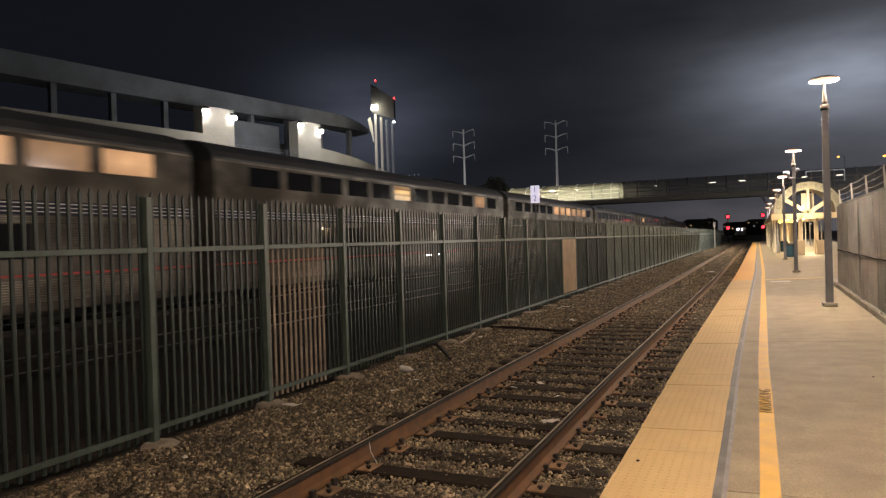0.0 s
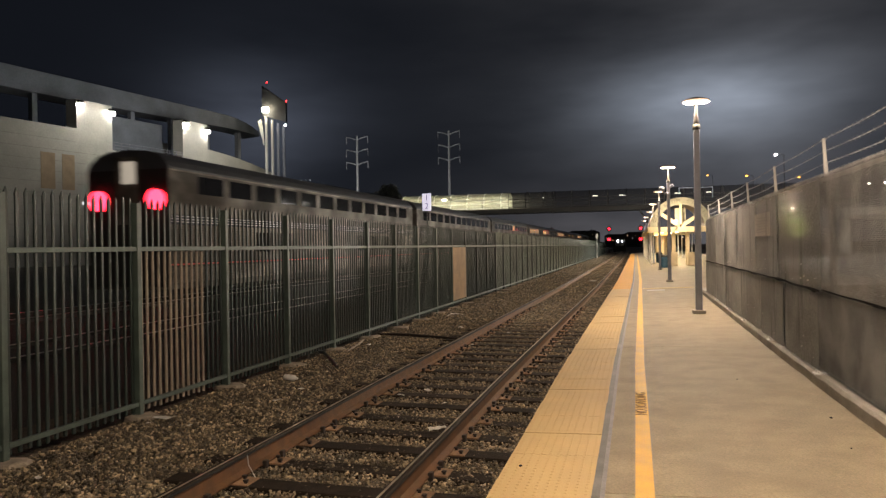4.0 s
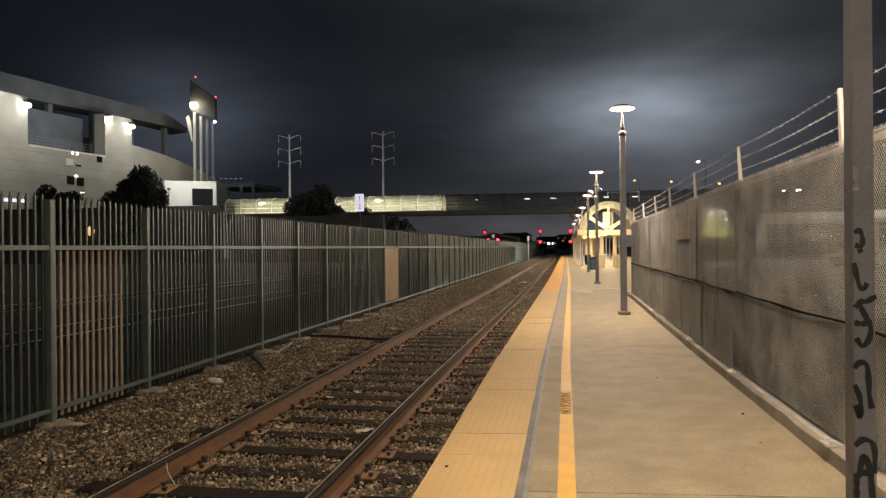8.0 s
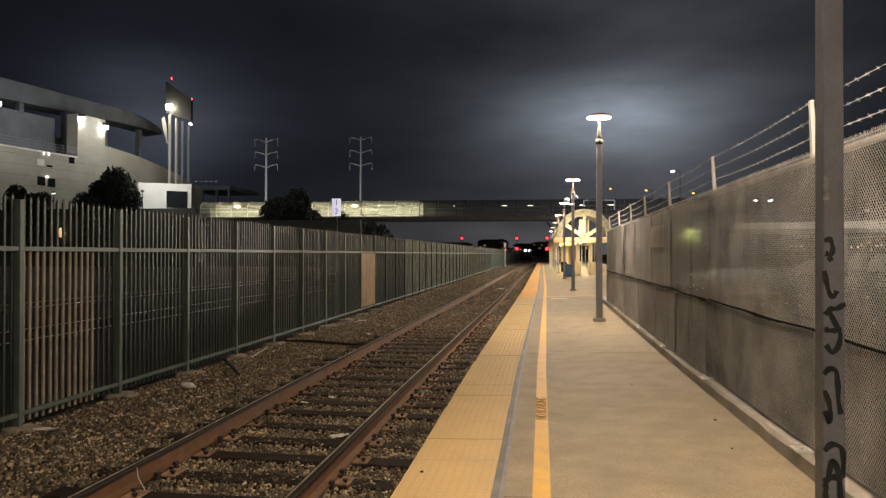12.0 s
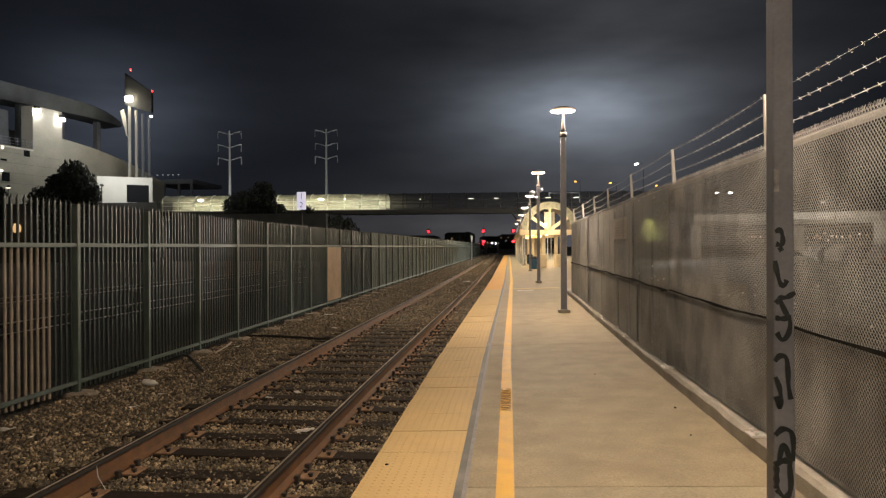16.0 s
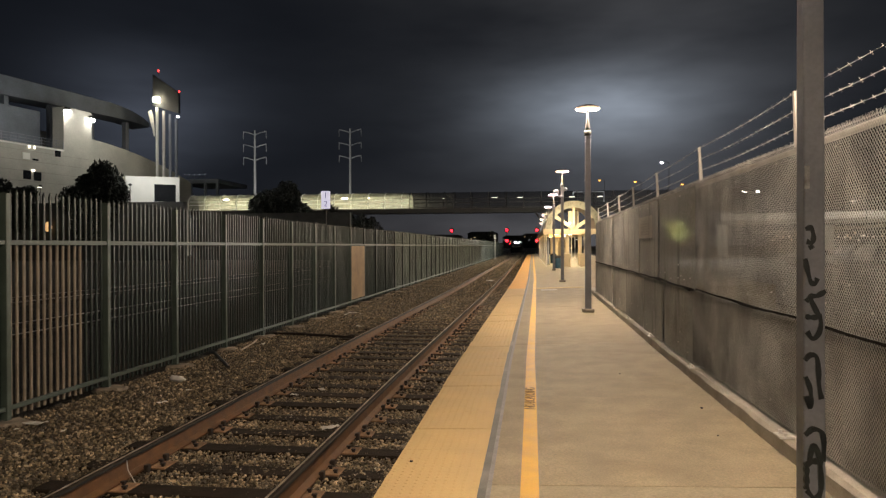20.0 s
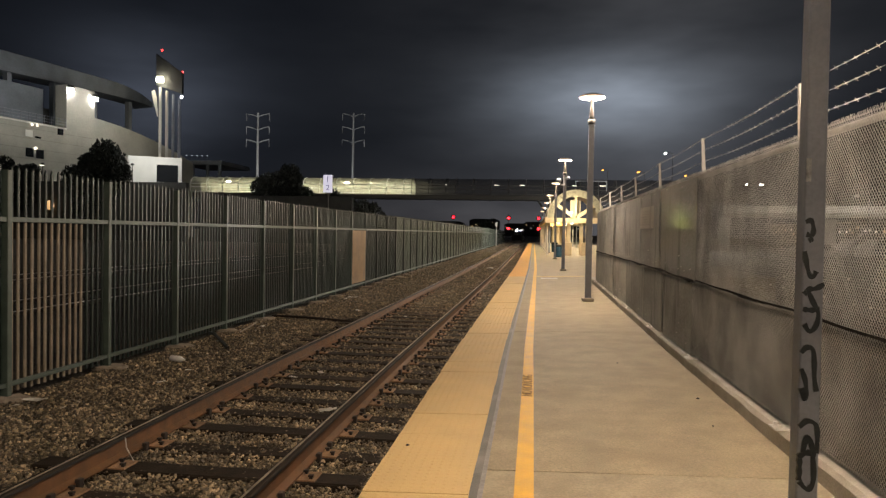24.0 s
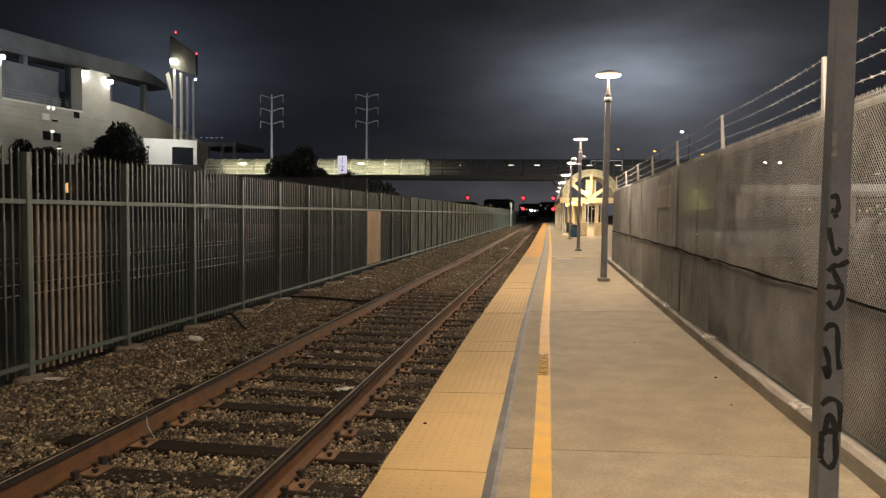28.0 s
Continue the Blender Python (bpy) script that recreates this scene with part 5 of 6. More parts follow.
# casting joints that run along the wall
for z in np.arange(2.4, 21.0, 1.7):
    st_box("joint", 20, 120.5 if z < 18 else 92.5, -0.03, -0.004, z, z + 0.09, M["stadium_joint"])
# terrace rail, windows and openings in the wall
bm = bmesh.new()
for z in (19.3, 19.8, 20.3):
    bar(bm, (0.1, along(99.5), z - GROUND_Z), (0.1, along(114.5), z - GROUND_Z), 0.04, 0.04, 5)
for y in np.arange(99.5, 114.6, 1.5):
    bar(bm, (0.1, along(y), 18.9 - GROUND_Z), (0.1, along(y), 20.3 - GROUND_Z), 0.05, 0.05, 5)
part("terrace_rail", bm, M["pole"], stadium)
for y, z, w, h in ((106.5, 13.7, 1.5, 1.5), (108.5, 13.6, 1.5, 1.5), (112.8, 18.1, 1.2, 1.3)):
    bm = bmesh.new()
    box(bm, -0.1, 0.06, along(y), along(y + w), z - GROUND_Z - h / 2, z - GROUND_Z + h / 2)
    part("window", bm, M["dark_glass"], stadium, "dark window")
st_box("terrace_kerb", 99.4, 114.6, -0.16, -0.004, 18.55, 18.80, M["white_wall"], "pale kerb along the terrace")
st_box("strip_window", 93.5, 99.0, -0.06, -0.004, 9.35, 9.85, M["strip_pale"], "lit strip window")
st_box("strip_window", 104.4, 105.3, -0.06, -0.004, 9.9, 10.6, M["globe"], "small amber window")
st_box("vent", 106.4, 107.8, -0.08, -0.004, 16.3, 17.4, M["white_wall"], "pale louvred vent")
st_box("vent", 108.3, 109.4, -0.08, -0.004, 16.25, 16.55, M["dark_glass"], "dark slot")
# warm light of two openings painted as flat tan panels
for y0, y1 in ((86.6, 88.9), (90.1, 92.2)):
    st_box("doorway", y0, y1, -0.07, -0.004, 11.6, 17.2, M["bay_tan"], "tall tan panel painted for a warmly lit opening")
st_box("wall_lamp", 108.1, 108.4, -0.4, -0.004, 14.35, 14.65, M["tunnel_dim"], "small white wall lamp")
for y in (107.4, 108.4):
    st_box("wall_lamp", y, y + 0.25, -0.3, -0.164, 18.2, 18.6, M["tunnel_dim"], "small white wall lamp")
# upper rim on columns behind the wall
bm = bmesh.new()
rim = []
for i in range(41):
    y = 5 + 143.0 * i / 40
    u = max(0.0, (y - 132) / 16)
    back = 7.0 + 3.0 * u * u
    z1, z0 = 31.4 - 1.6 * u * u, 27.8 + 0.9 * max(0.0, (y - 100) / 40)
    rim.append([bm.verts.new(p) for p in ((-back, along(y), z0 - GROUND_Z), (-back, along(y), z1 - GROUND_Z), (-back - 5, along(y), z1 - 1.2 - GROUND_Z), (-back - 5, along(y), z0 - GROUND_Z))])
for a, b in zip(rim, rim[1:]):
    for q in range(4):
        bm.faces.new((a[q], a[(q + 1) % 4], b[(q + 1) % 4], b[q]))
bm.faces.new(rim[0])
bm.faces.new(rim[-1][::-1])
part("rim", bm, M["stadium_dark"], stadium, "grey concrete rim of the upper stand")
for y in np.arange(24, 142, 9.5):
    back = 7.6
    bm = bmesh.new()
    box(bm, -back - 1.0, -back, along(y), along(y) + 0.9, 0, 28.2 - GROUND_Z)
    part("column", bm, M["stadium_dark"], stadium)
# back walls take dark materials in place of their shade
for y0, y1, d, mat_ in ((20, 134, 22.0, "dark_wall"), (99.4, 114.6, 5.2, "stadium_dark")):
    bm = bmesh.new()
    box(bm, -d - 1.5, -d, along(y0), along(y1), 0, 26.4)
    part("inner_wall", bm, M[mat_], stadium, "wall behind the terrace, its shade in the colour")
# floodlights at the tops of the blocks
for y, z in ((93.1, 25.7), (98.9, 25.3), (115.1, 26.0), (120.6, 25.4)):
    bm = bmesh.new()
    box(bm, 0.10, 0.75, along(y) - 0.4, along(y) + 0.4, z - GROUND_Z, z + 0.5 - GROUND_Z)
    part("flood_housing", bm, M["steel_dark"], stadium)
    bm = bmesh.new()
    box(bm, 0.12, 0.76, along(y) - 0.42, along(y) + 0.42, z - 0.55 - GROUND_Z, z - 0.03 - GROUND_Z)
    part("flood_lens", bm, M["flood"], stadium, "white glowing floodlight")
    base = Vector((-92.0, 60.0, 0)) + U * along(y)
    nrm = Vector((U.y, -U.x, 0))
    # lamp hangs 8 m out, away from its lens, for even light
    w = base + nrm * 8.0
    lamp("flood_light", "POINT", (w.x, w.y, z - 2.0), 760, (1.0, 0.97, 0.86), 0.3, target=tuple(base + Vector((0, 0, z - 9)) + nrm * 0.3), spot=150)

# light tower beside the stadium
tower = thing("light_tower", "tall tower of four white posts with a floodlight and red beacons", "light tower", -75.5, 134.0, GROUND_Z)
# first post whitest, the rest greyer: floodlight's reach put into their paint
for i, x in enumerate((0.0, 1.05, 2.05, 3.0)):
    bm = bmesh.new()
    bar(bm, (x, i * 0.7, 0), (x, i * 0.7, 30.5 - 0.6 * i), 0.34, 0.28, 10)
    part("post", bm, M["white_wall"] if i == 0 else M["pole_white"] if i == 1 else M["pole"], tower)
bm = bmesh.new()
pv_ = [bm.verts.new(p) for p in ((-1.1, 0.3, 31.0), (4.5, 0.3, 29.2), (4.5, 0.3, 33.4), (-1.1, 0.3, 37.4), (-1.1, 1.0, 31.0), (4.5, 1.0, 29.2), (4.5, 1.0, 33.4), (-1.1, 1.0, 37.4))]
for f in ((0, 1, 2, 3), (7, 6, 5, 4), (0, 4, 5, 1), (1, 5, 6, 2), (2, 6, 7, 3), (3, 7, 4, 0)):
    bm.faces.new([pv_[i] for i in f])
part("panel", bm, M["panel_grey"], tower, "grey slanting back of the light panel")
bm = bmesh.new()
box(bm, -0.5, 0.7, -0.7, -0.1, 31.5, 32.5)
part("flood_lens", bm, M["flood_warm"], tower, "warm glowing floodlight")
bm = bmesh.new()
pole_side = [(-1.75, 29.6), (-1.55, 28.4), (-1.15, 27.1), (-0.8, 25.9), (-0.6, 24.6)]
free_side = [(-1.15, 30.0), (-0.75, 28.6), (-0.5, 27.4), (-0.42, 26.0), (-0.4, 24.5)]
for k, (a, b) in enumerate(zip(pole_side, free_side)):
    ring = [bm.verts.new((x, -0.35 + dy + 0.12 * math.sin(2 * k), z)) for (x, z), dy in ((a, 0), (b, 0.1), (b, 0.16), (a, 0.06))]
    if k:
        for q in range(4):
            bm.faces.new((prev[q], prev[(q + 1) % 4], ring[(q + 1) % 4], ring[q]))
    prev = ring
part("flag", bm, M["white_wall"], tower, "hanging pale banner")
for x, z in ((0.0, 38.1), (4.5, 33.7)):
    bm = bmesh.new()
    bar(bm, (x, 0.6, z - 0.9), (x, 0.6, z - 0.2), 0.05, 0.05, 6)
    part("beacon_rod", bm, M["steel_dark"], tower)
    bm = bmesh.new()
    lathe(bm, [(0.10, z - 0.2), (0.17, z), (0.10, z + 0.2)], x, 0.6, 10)
    part("beacon", bm, M["beacon"], tower, "glowing red beacon")
bm = bmesh.new()
box(bm, 4.45, 4.75, -0.3, 0.1, 28.3, 28.6)
part("small_lamp", bm, M["white_lamp"], tower, "small white lamp")
lamp("tower_light", "SPOT", (-75.4, 132.6, 31.5), 800, (1.0, 0.88, 0.62), 0.4, target=(-74.0, 133.9, 22), spot=160)

# white block building in front of the stadium, on a dark wall
wb = thing("white_building", "small white flat-roofed building with a dark window", "building", -55.9, 98, GROUND_Z, rz=28)
bm = bmesh.new()
box(bm, -3.75, 3.75, 0, 6, 0, 12.5)
part("wall", bm, M["white_wall"], wb, bevel=0.05)
bm = bmesh.new()
box(bm, 0.2, 3.2, -0.05, 0.1, 8.75, 11.35)
part("window", bm, M["dark_glass"], wb, "large dark window")
bm = bmesh.new()
box(bm, 0.1, 3.3, -0.09, -0.02, 8.62, 8.76)
box(bm, 0.1, 0.21, -0.09, -0.02, 8.62, 11.45)
part("window_frame", bm, M["white_wall"], wb)
# unseen fill lamp on the front, in place of the stadium floodlights
lamp("building_light", "AREA", (-53.6, 91.2, 14.6), 520, (1.0, 0.98, 0.9), 2.5, target=(-55.6, 98, 9.5))
dw = thing("retaining_wall", "long dark retaining wall below the white building", "wall", -56, 95, GROUND_Z, kind="structure")
bm = bmesh.new()
box(bm, -60, 6.5, 0, 1.0, 0, 8.5)
part("wall", bm, M["dark_wall"], dw)
bm = bmesh.new()
box(bm, 6.6, 30, 4.0, 5.0, 0, 6.9)
part("wall", bm, M["dark_wall"], dw)


# open deck structure behind the white building, with a row of small lamps
ps = thing("parking_structure", "dim grey open concrete parking structure with small lamps", "building", -75.0, 150, GROUND_Z)
for z in (8.6, 12.6, 16.4):
    bm = bmesh.new()
    box(bm, -5.6, 5.2, 0, 16, z, z + 0.95)
    part("deck", bm, M["stadium_dark"], ps)
for x in (-5.2, -1.7, 1.8, 4.7):
    bm = bmesh.new()
    box(bm, x - 0.25, x + 0.25, 0.2, 0.7, 0, 17.0)
    part("column", bm, M["stadium_dark"], ps)
for k in range(5):
    bm = bmesh.new()
    x = -4.6 + k * 1.25
    bar(bm, (x, 3, 17.3), (x, 3, 18.7), 0.04, 0.04, 5)
    part("lamp_rod", bm, M["steel_dark"], ps)
    bm = bmesh.new()
    box(bm, x - 0.09, x + 0.09, 2.9, 3.1, 18.69, 18.77)
    part("lamp_lens", bm, M["strip_pale"], ps, "small white lamp")


def yard_lamp(x, y, z0, z1, lens):
    t = thing("yard_lamp", "small lamp on a thin post above the retaining wall", "lamp", x, y, z0, group="lamps of the yard wall")
    h = z1 - z0
    bm = bmesh.new()
    bar(bm, (0, 0, 0), (0, 0, h), 0.06, 0.045, 6)
    part("post", bm, M["steel_dark"], t)
    bm = bmesh.new()
    lathe(bm, [(0.05, h - 0.02), (0.26, h + 0.05), (0.24, h + 0.22), (0.06, h + 0.34)], n=10)
    part("head", bm, M["steel_dark"], t)
    if lens:
        bm = bmesh.new()
        box(bm, -0.32, 0.32, -0.2, -0.05, h - 0.12, h - 0.03)
        part("lens", bm, M["tunnel_dim"], t)
    return t


yard_lamp(-58.0, 95.5, 8.04, 10.5, False)
yard_lamp(-72.3, 95.5, 8.04, 10.5, True)
yard_lamp(-67.6, 95.5, 8.04, 9.9, True)

# ---------------------------------------------------------------- transmission pylons
def pylon(x, y, top):
    t = thing("power_pylon", "slim grey steel power pylon with three pairs of arms", "pylon", x, y, GROUND_Z, group="power pylons")
    bm = bmesh.new()
    bar(bm, (0, 0, 0), (0, 0, top), 0.62, 0.30, 12)
    part("mast", bm, M["pylon"], t)
    for k in range(3):
        z = top - 0.6 - k * top * 0.106
        for s in (-1, 1):
            bm = bmesh.new()
            path_bar(bm, [(0, 0, z - 0.9), (s * 2.2, 0, z - 0.1), (s * 4.3, 0, z + 0.35)], 0.17, 6)
            part("arm", bm, M["pylon"], t)
            bm = bmesh.new()
            bar(bm, (s * 4.3, 0, z + 0.3), (s * 4.35, 0, z - 2.3), 0.12, 0.10, 6)
            part("insulator", bm, M["pylon"], t)
    return t


pylon(-99.3, 243, 44.2)
pylon(-68.2, 260, 47.0)
# mast added to house the spot below, which brightens the pylons
yf = thing("yard_floodlight", "added low mast that houses the spot on the pylons", "floodlight", -84, 199.4, GROUND_Z)
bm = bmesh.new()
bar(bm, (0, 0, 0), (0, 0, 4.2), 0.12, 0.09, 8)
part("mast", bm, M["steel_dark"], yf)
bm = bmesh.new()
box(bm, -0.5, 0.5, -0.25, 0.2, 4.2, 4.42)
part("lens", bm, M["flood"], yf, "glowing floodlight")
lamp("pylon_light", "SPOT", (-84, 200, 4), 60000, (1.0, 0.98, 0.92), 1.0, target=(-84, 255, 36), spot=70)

# ---------------------------------------------------------------- trees


def tree(x, y, height, spread, seed, label, z0=GROUND_Z, leaves=1500, leaf=0.42, flat=1.0, low=0.08):
    r = random.Random(seed)
    t = thing("tree", label, "tree", x, y, z0)
    bm = bmesh.new()
    bar(bm, (0, 0, 0), (0.1, 0, height * 0.55), height * 0.03, height * 0.016, 8)
    tips = []
    for i in range(9):
        a = r.uniform(0, 6.28)
        h0 = height * r.uniform(0.25, 0.55)
        tip = Vector((math.cos(a) * spread * r.uniform(0.3, 0.8), math.sin(a) * spread * r.uniform(0.3, 0.8), height * r.uniform(0.55, 0.92)))
        bar(bm, (0.05, 0, h0), tip, height * 0.012, height * 0.004, 5)
        tips.append(tip)
    part("trunk", bm, M["bark"], t)
    clumps = [(tip, r.uniform(0.28, 0.5) * spread) for tip in tips]
    clumps += [(Vector((r.uniform(-0.5, 0.5) * spread, r.uniform(-0.5, 0.5) * spread, height * r.uniform(0.3, 0.8))), spread * r.uniform(0.3, 0.5)) for _ in range(7)]
    verts, faces = [], []
    for i in range(leaves):
        c, rad = r.choice(clumps)
        d = Vector((r.gauss(0, 1), r.gauss(0, 1), r.gauss(0, 1) * flat)).normalized() * rad * r.uniform(0.45, 1.05)
        p = c + d
        p.z = max(p.z, height * low)
        q = Euler((r.uniform(0, 6.28), r.uniform(0, 6.28), r.uniform(0, 6.28))).to_matrix()
        s = leaf * r.uniform(0.6, 1.3)
        k = len(verts)
        for v in ((-s, 0, 0), (0, -s * 0.45, 0.1 * s), (s, 0, 0), (0, s * 0.45, 0.1 * s)):
            verts.append(tuple(p + q @ Vector(v)))
        faces.append((k, k + 1, k + 2, k + 3))
    me = arrays("crown", verts, faces, M["leaf"])
    ob = new("crown", me)
    ob.parent = t
    return t


tree(-59.8, 89.5, 14.6, 4.2, 1, "dark evergreen tree in front of the stadium", leaves=19000, leaf=0.30)
tree(-73.0, 91.0, 11.0, 3.2, 2, "dark low tree in front of the stadium", leaves=8000, leaf=0.28)
tree(-40.7, 107.5, 12.4, 4.0, 3, "dark leafy tree beside the footbridge", leaves=13000, leaf=0.30)
tree(-36.5, 108.5, 8.6, 4.2, 4, "dark leafy tree beside the footbridge", leaves=9000, leaf=0.30)
tree(-28.9, 104.5, 7.8, 3.0, 5, "dark rounded bush below the footbridge", leaves=5000, leaf=0.26)
tree(-25.0, 106.0, 7.3, 2.4, 6, "dark rounded bush below the footbridge", leaves=3500, leaf=0.24)
tree(-14.5, 230.0, 6.0, 3.6, 8, "dark bush beside the main line", leaves=1500, leaf=0.5)
tree(3.2, 140.0, 3.2, 2.2, 9, "low dark bush at the platform's end", leaves=900, leaf=0.3)
M["leaf_green"] = surface("lit_leaf", (0.15, 0.165, 0.045), 0.6, vary=0.5, scale=1.5, bump=0.0, island=0.7)
bush = tree(18.6, 92.0, 5.1, 2.3, 10, "green leafy street tree lit by a lamp", leaves=700, leaf=0.36, low=0.55, flat=0.6)
for o in bush.children:
    if o.name.startswith("crown"):
        o.data.materials[0] = M["leaf_green"]

mp = thing("marker_post", "thin white marker post by the fence", "post", -5.15, 104, GROUND_Z)
bm = bmesh.new()
bar(bm, (0, 0, 0), (0, 0, 3.5), 0.07, 0.06, 8)
box(bm, -0.16, 0.16, -0.05, 0.05, 3.0, 3.6)
part("post", bm, M["pole_white"], mp)

# ---------------------------------------------------------------- track sign beyond the fence
sg = thing("track_sign", "white track number sign on a thin post", "sign", -7.5, 25.4, GROUND_Z)
bm = bmesh.new()
bar(bm, (0, 0.03, 0), (0, 0.03, 3.5), 0.025, 0.025, 8)
part("post", bm, M["steel_dark"], sg)
# board glows by itself in place of light falling on it
M["sign_white"] = glow("sign_white_glow", (0.80, 0.78, 1.0), 0.55)
bm = bmesh.new()
box(bm, -0.17, 0.17, -0.02, 0.0, 3.35, 4.0)
part("board", bm, M["sign_white"], sg, "white sign board with a faint glow of its own", bevel=0.004)
M["sign_ink"] = surface("sign_purple_ink", (0.03, 0.015, 0.09), 0.5, vary=0.1)
lettering("1", 0.30, (0, -0.022, 3.84), (90, 0, 0), M["sign_ink"], sg, "figure")
lettering("2", 0.30, (0, -0.022, 3.52), (90, 0, 0), M["sign_ink"], sg, "figure")

# ---------------------------------------------------------------- station canopy with its arched gable
M["cream"] = surface("cream_paint", (0.60, 0.50, 0.33), 0.6, vary=0.08, scale=2, bump=0.05)
M["arch_ring"] = surface("arch_grey_green", (0.33, 0.33, 0.25), 0.5, vary=0.15, scale=3)
M["cream_letter"] = surface("letter_grey", (0.16, 0.15, 0.12), 0.5, vary=0.1, scale=4)
M["gable_glass"] = surface("gable_panel", (0.40, 0.37, 0.28), 0.5, vary=0.15, scale=2, bump=0.05)
M["amber_sign"] = glow("amber_display", (1.0, 0.55, 0.08), 2.2)
M["tunnel_cream"] = glow("canopy_lamp_lens", (1.0, 0.86, 0.58), 9)
can = thing("station_canopy", "cream station canopy with an arched lettered gable", "canopy", 2.92, 46.6, deck_z(2.9))
R0, R1 = 1.42, 1.86
ZS = 2.46
bm = bmesh.new()
n = 32
rings = [[bm.verts.new((r * math.cos(math.pi * i / n), y, ZS + r * math.sin(math.pi * i / n))) for i in range(n + 1)] for r, y in ((R0, 0), (R1, 0), (R1, 0.22), (R0, 0.22))]
for a in range(4):
    for i in range(n):
        bm.faces.new((rings[a][i], rings[a][i + 1], rings[(a + 1) % 4][i + 1], rings[(a + 1) % 4][i]))
part("arch_ring", bm, M["arch_ring"], can, "cream arch that carries the lettering")
for i, c in enumerate("COLISEUM STATION"):
    a = radians(166 - i * 152 / 15)
    if c != " ":
        rm = (R0 + R1) / 2
        ob = lettering(c, 0.30, (rm * math.cos(a), -0.015, ZS + rm * math.sin(a)), (0, 0, 0), M["cream_letter"], can, "letter", 0.01)
        ob.matrix_basis = pose(rm * math.cos(a), -0.015, ZS + rm * math.sin(a)) @ pose(0, 0, 0, 0, -(math.degrees(a) - 90), 0) @ pose(0, 0, 0, 90, 0, 0)
for ang in (35, 90, 145):
    bm = bmesh.new()
    d = Vector((math.cos(radians(ang)), 0, math.sin(radians(ang))))
    s = Vector((-d.z, 0, d.x)) * (0.11 if ang != 90 else 0.07)
    a, b = Vector((0, 0.03, ZS)), Vector((0, 0.03, ZS)) + d * (R0 + 0.02)
    w = [bm.verts.new(p) for p in (a - s, b - s, b + s, a + s, a - s + Vector((0, 0.14, 0)), b - s + Vector((0, 0.14, 0)), b + s + Vector((0, 0.14, 0)), a + s + Vector((0, 0.14, 0)))]
    for f in ((0, 1, 2, 3), (7, 6, 5, 4), (0, 4, 5, 1), (1, 5, 6, 2), (2, 6, 7, 3), (3, 7, 4, 0)):
        bm.faces.new([w[k] for k in f])
    part("spoke", bm, M["cream"], can)
bm = bmesh.new()
box(bm, -0.33, 0.33, 0.5, 0.65, ZS, ZS + 1.2)
part("gable_panel", bm, M["gable_glass"], can)
bm = bmesh.new()
n = 16
sh = [[bm.verts.new((R1 * math.cos(math.pi * i / n), y, ZS + R1 * math.sin(math.pi * i / n))) for i in range(n + 1)] for y in (0.23, 9.0)]
for i in range(n):
    bm.faces.new((sh[0][i], sh[0][i + 1], sh[1][i + 1], sh[1][i]))
part("vault", bm, M["cream"], can, "barrel vault behind the arch")
for y0, y1 in ((0.0, 12.0), (12.1, 24.0), (24.1, 36.0)):
    bm = bmesh.new()
    box(bm, -1.95, 2.6, y0, y1, 2.36, 2.46)
    box(bm, -2.0, -1.88, y0, y1, 2.18, 2.50)
    part("roof", bm, M["cream"], can)
bm = bmesh.new()
box(bm, -2.0, 2.65, -0.06, 0.06, 2.12, 2.46)
part("fascia", bm, M["cream"], can, "cream fascia beam")
for y in (0.6, 6.5, 12.5, 18.5, 24.5, 30.5, 35.5):
    for x in ((-0.42, 0.42) if y < 1 else (-0.42,)):
        bm = bmesh.new()
        box(bm, x - 0.12, x + 0.12, y - 0.12, y + 0.12, 0, 2.36)
        part("column", bm, M["cream"], can, bevel=0.02)
    for x in (-1.8, 1.6):
        bm = bmesh.new()
        bar(bm, (x, y, 0), (x, y, 2.36), 0.05, 0.05, 10)
        part("post", bm, M["pole_white"], can)
for x in (-0.7, 0.35):
    bm = bmesh.new()
    box(bm, x, x + 0.45, -0.55, 0.0, 0, 0.86)
    part("ticket_box", bm, M["cream"], can, "grey cabinet at the column's foot", bevel=0.02)
bm = bmesh.new()
box(bm, -1.62, -0.72, 0.5, 0.62, 1.95, 2.1)
part("display", bm, M["amber_sign"], can, "amber display board")
for y in (3, 9, 15, 21, 27, 33):
    bm = bmesh.new()
    box(bm, -0.7, 0.7, y - 0.08, y + 0.08, 2.31, 2.36)
    part("strip_lamp", bm, M["tunnel_cream"], can, "glowing strip lamp")
    if y in (3, 15, 27):
        lamp("canopy_light", "AREA", (2.92, 46.6 + y, 2.28), 420, (1.0, 0.80, 0.48), 1.0)
# bracket and lamp added before the arch as a source for gable_light
bm = bmesh.new()
path_bar(bm, [(-0.32, -0.05, 2.4), (-0.32, -0.5, 2.55), (-0.32, -0.6, 2.78)], 0.03, 6)
part("gable_bracket", bm, M["cream"], can)
bm = bmesh.new()
lathe(bm, [(0.03, 2.78), (0.08, 2.80), (0.08, 2.84), (0.03, 2.86)], -0.32, -0.6, 10)
part("gable_lamp", bm, M["tunnel_cream"], can, "small glowing lamp under the arch")
lamp("gable_light", "POINT", (2.6, 45.7, 3.05), 170, (1.0, 0.78, 0.46), 0.15)
bn = thing("litter_bin", "blue plastic litter bin with a dark lid", "litter bin", 1.76, 43.9, deck_z(1.75))
M["bin_blue"] = surface("bin_blue", (0.035, 0.10, 0.16), 0.5, vary=0.15, scale=4)
bm = bmesh.new()
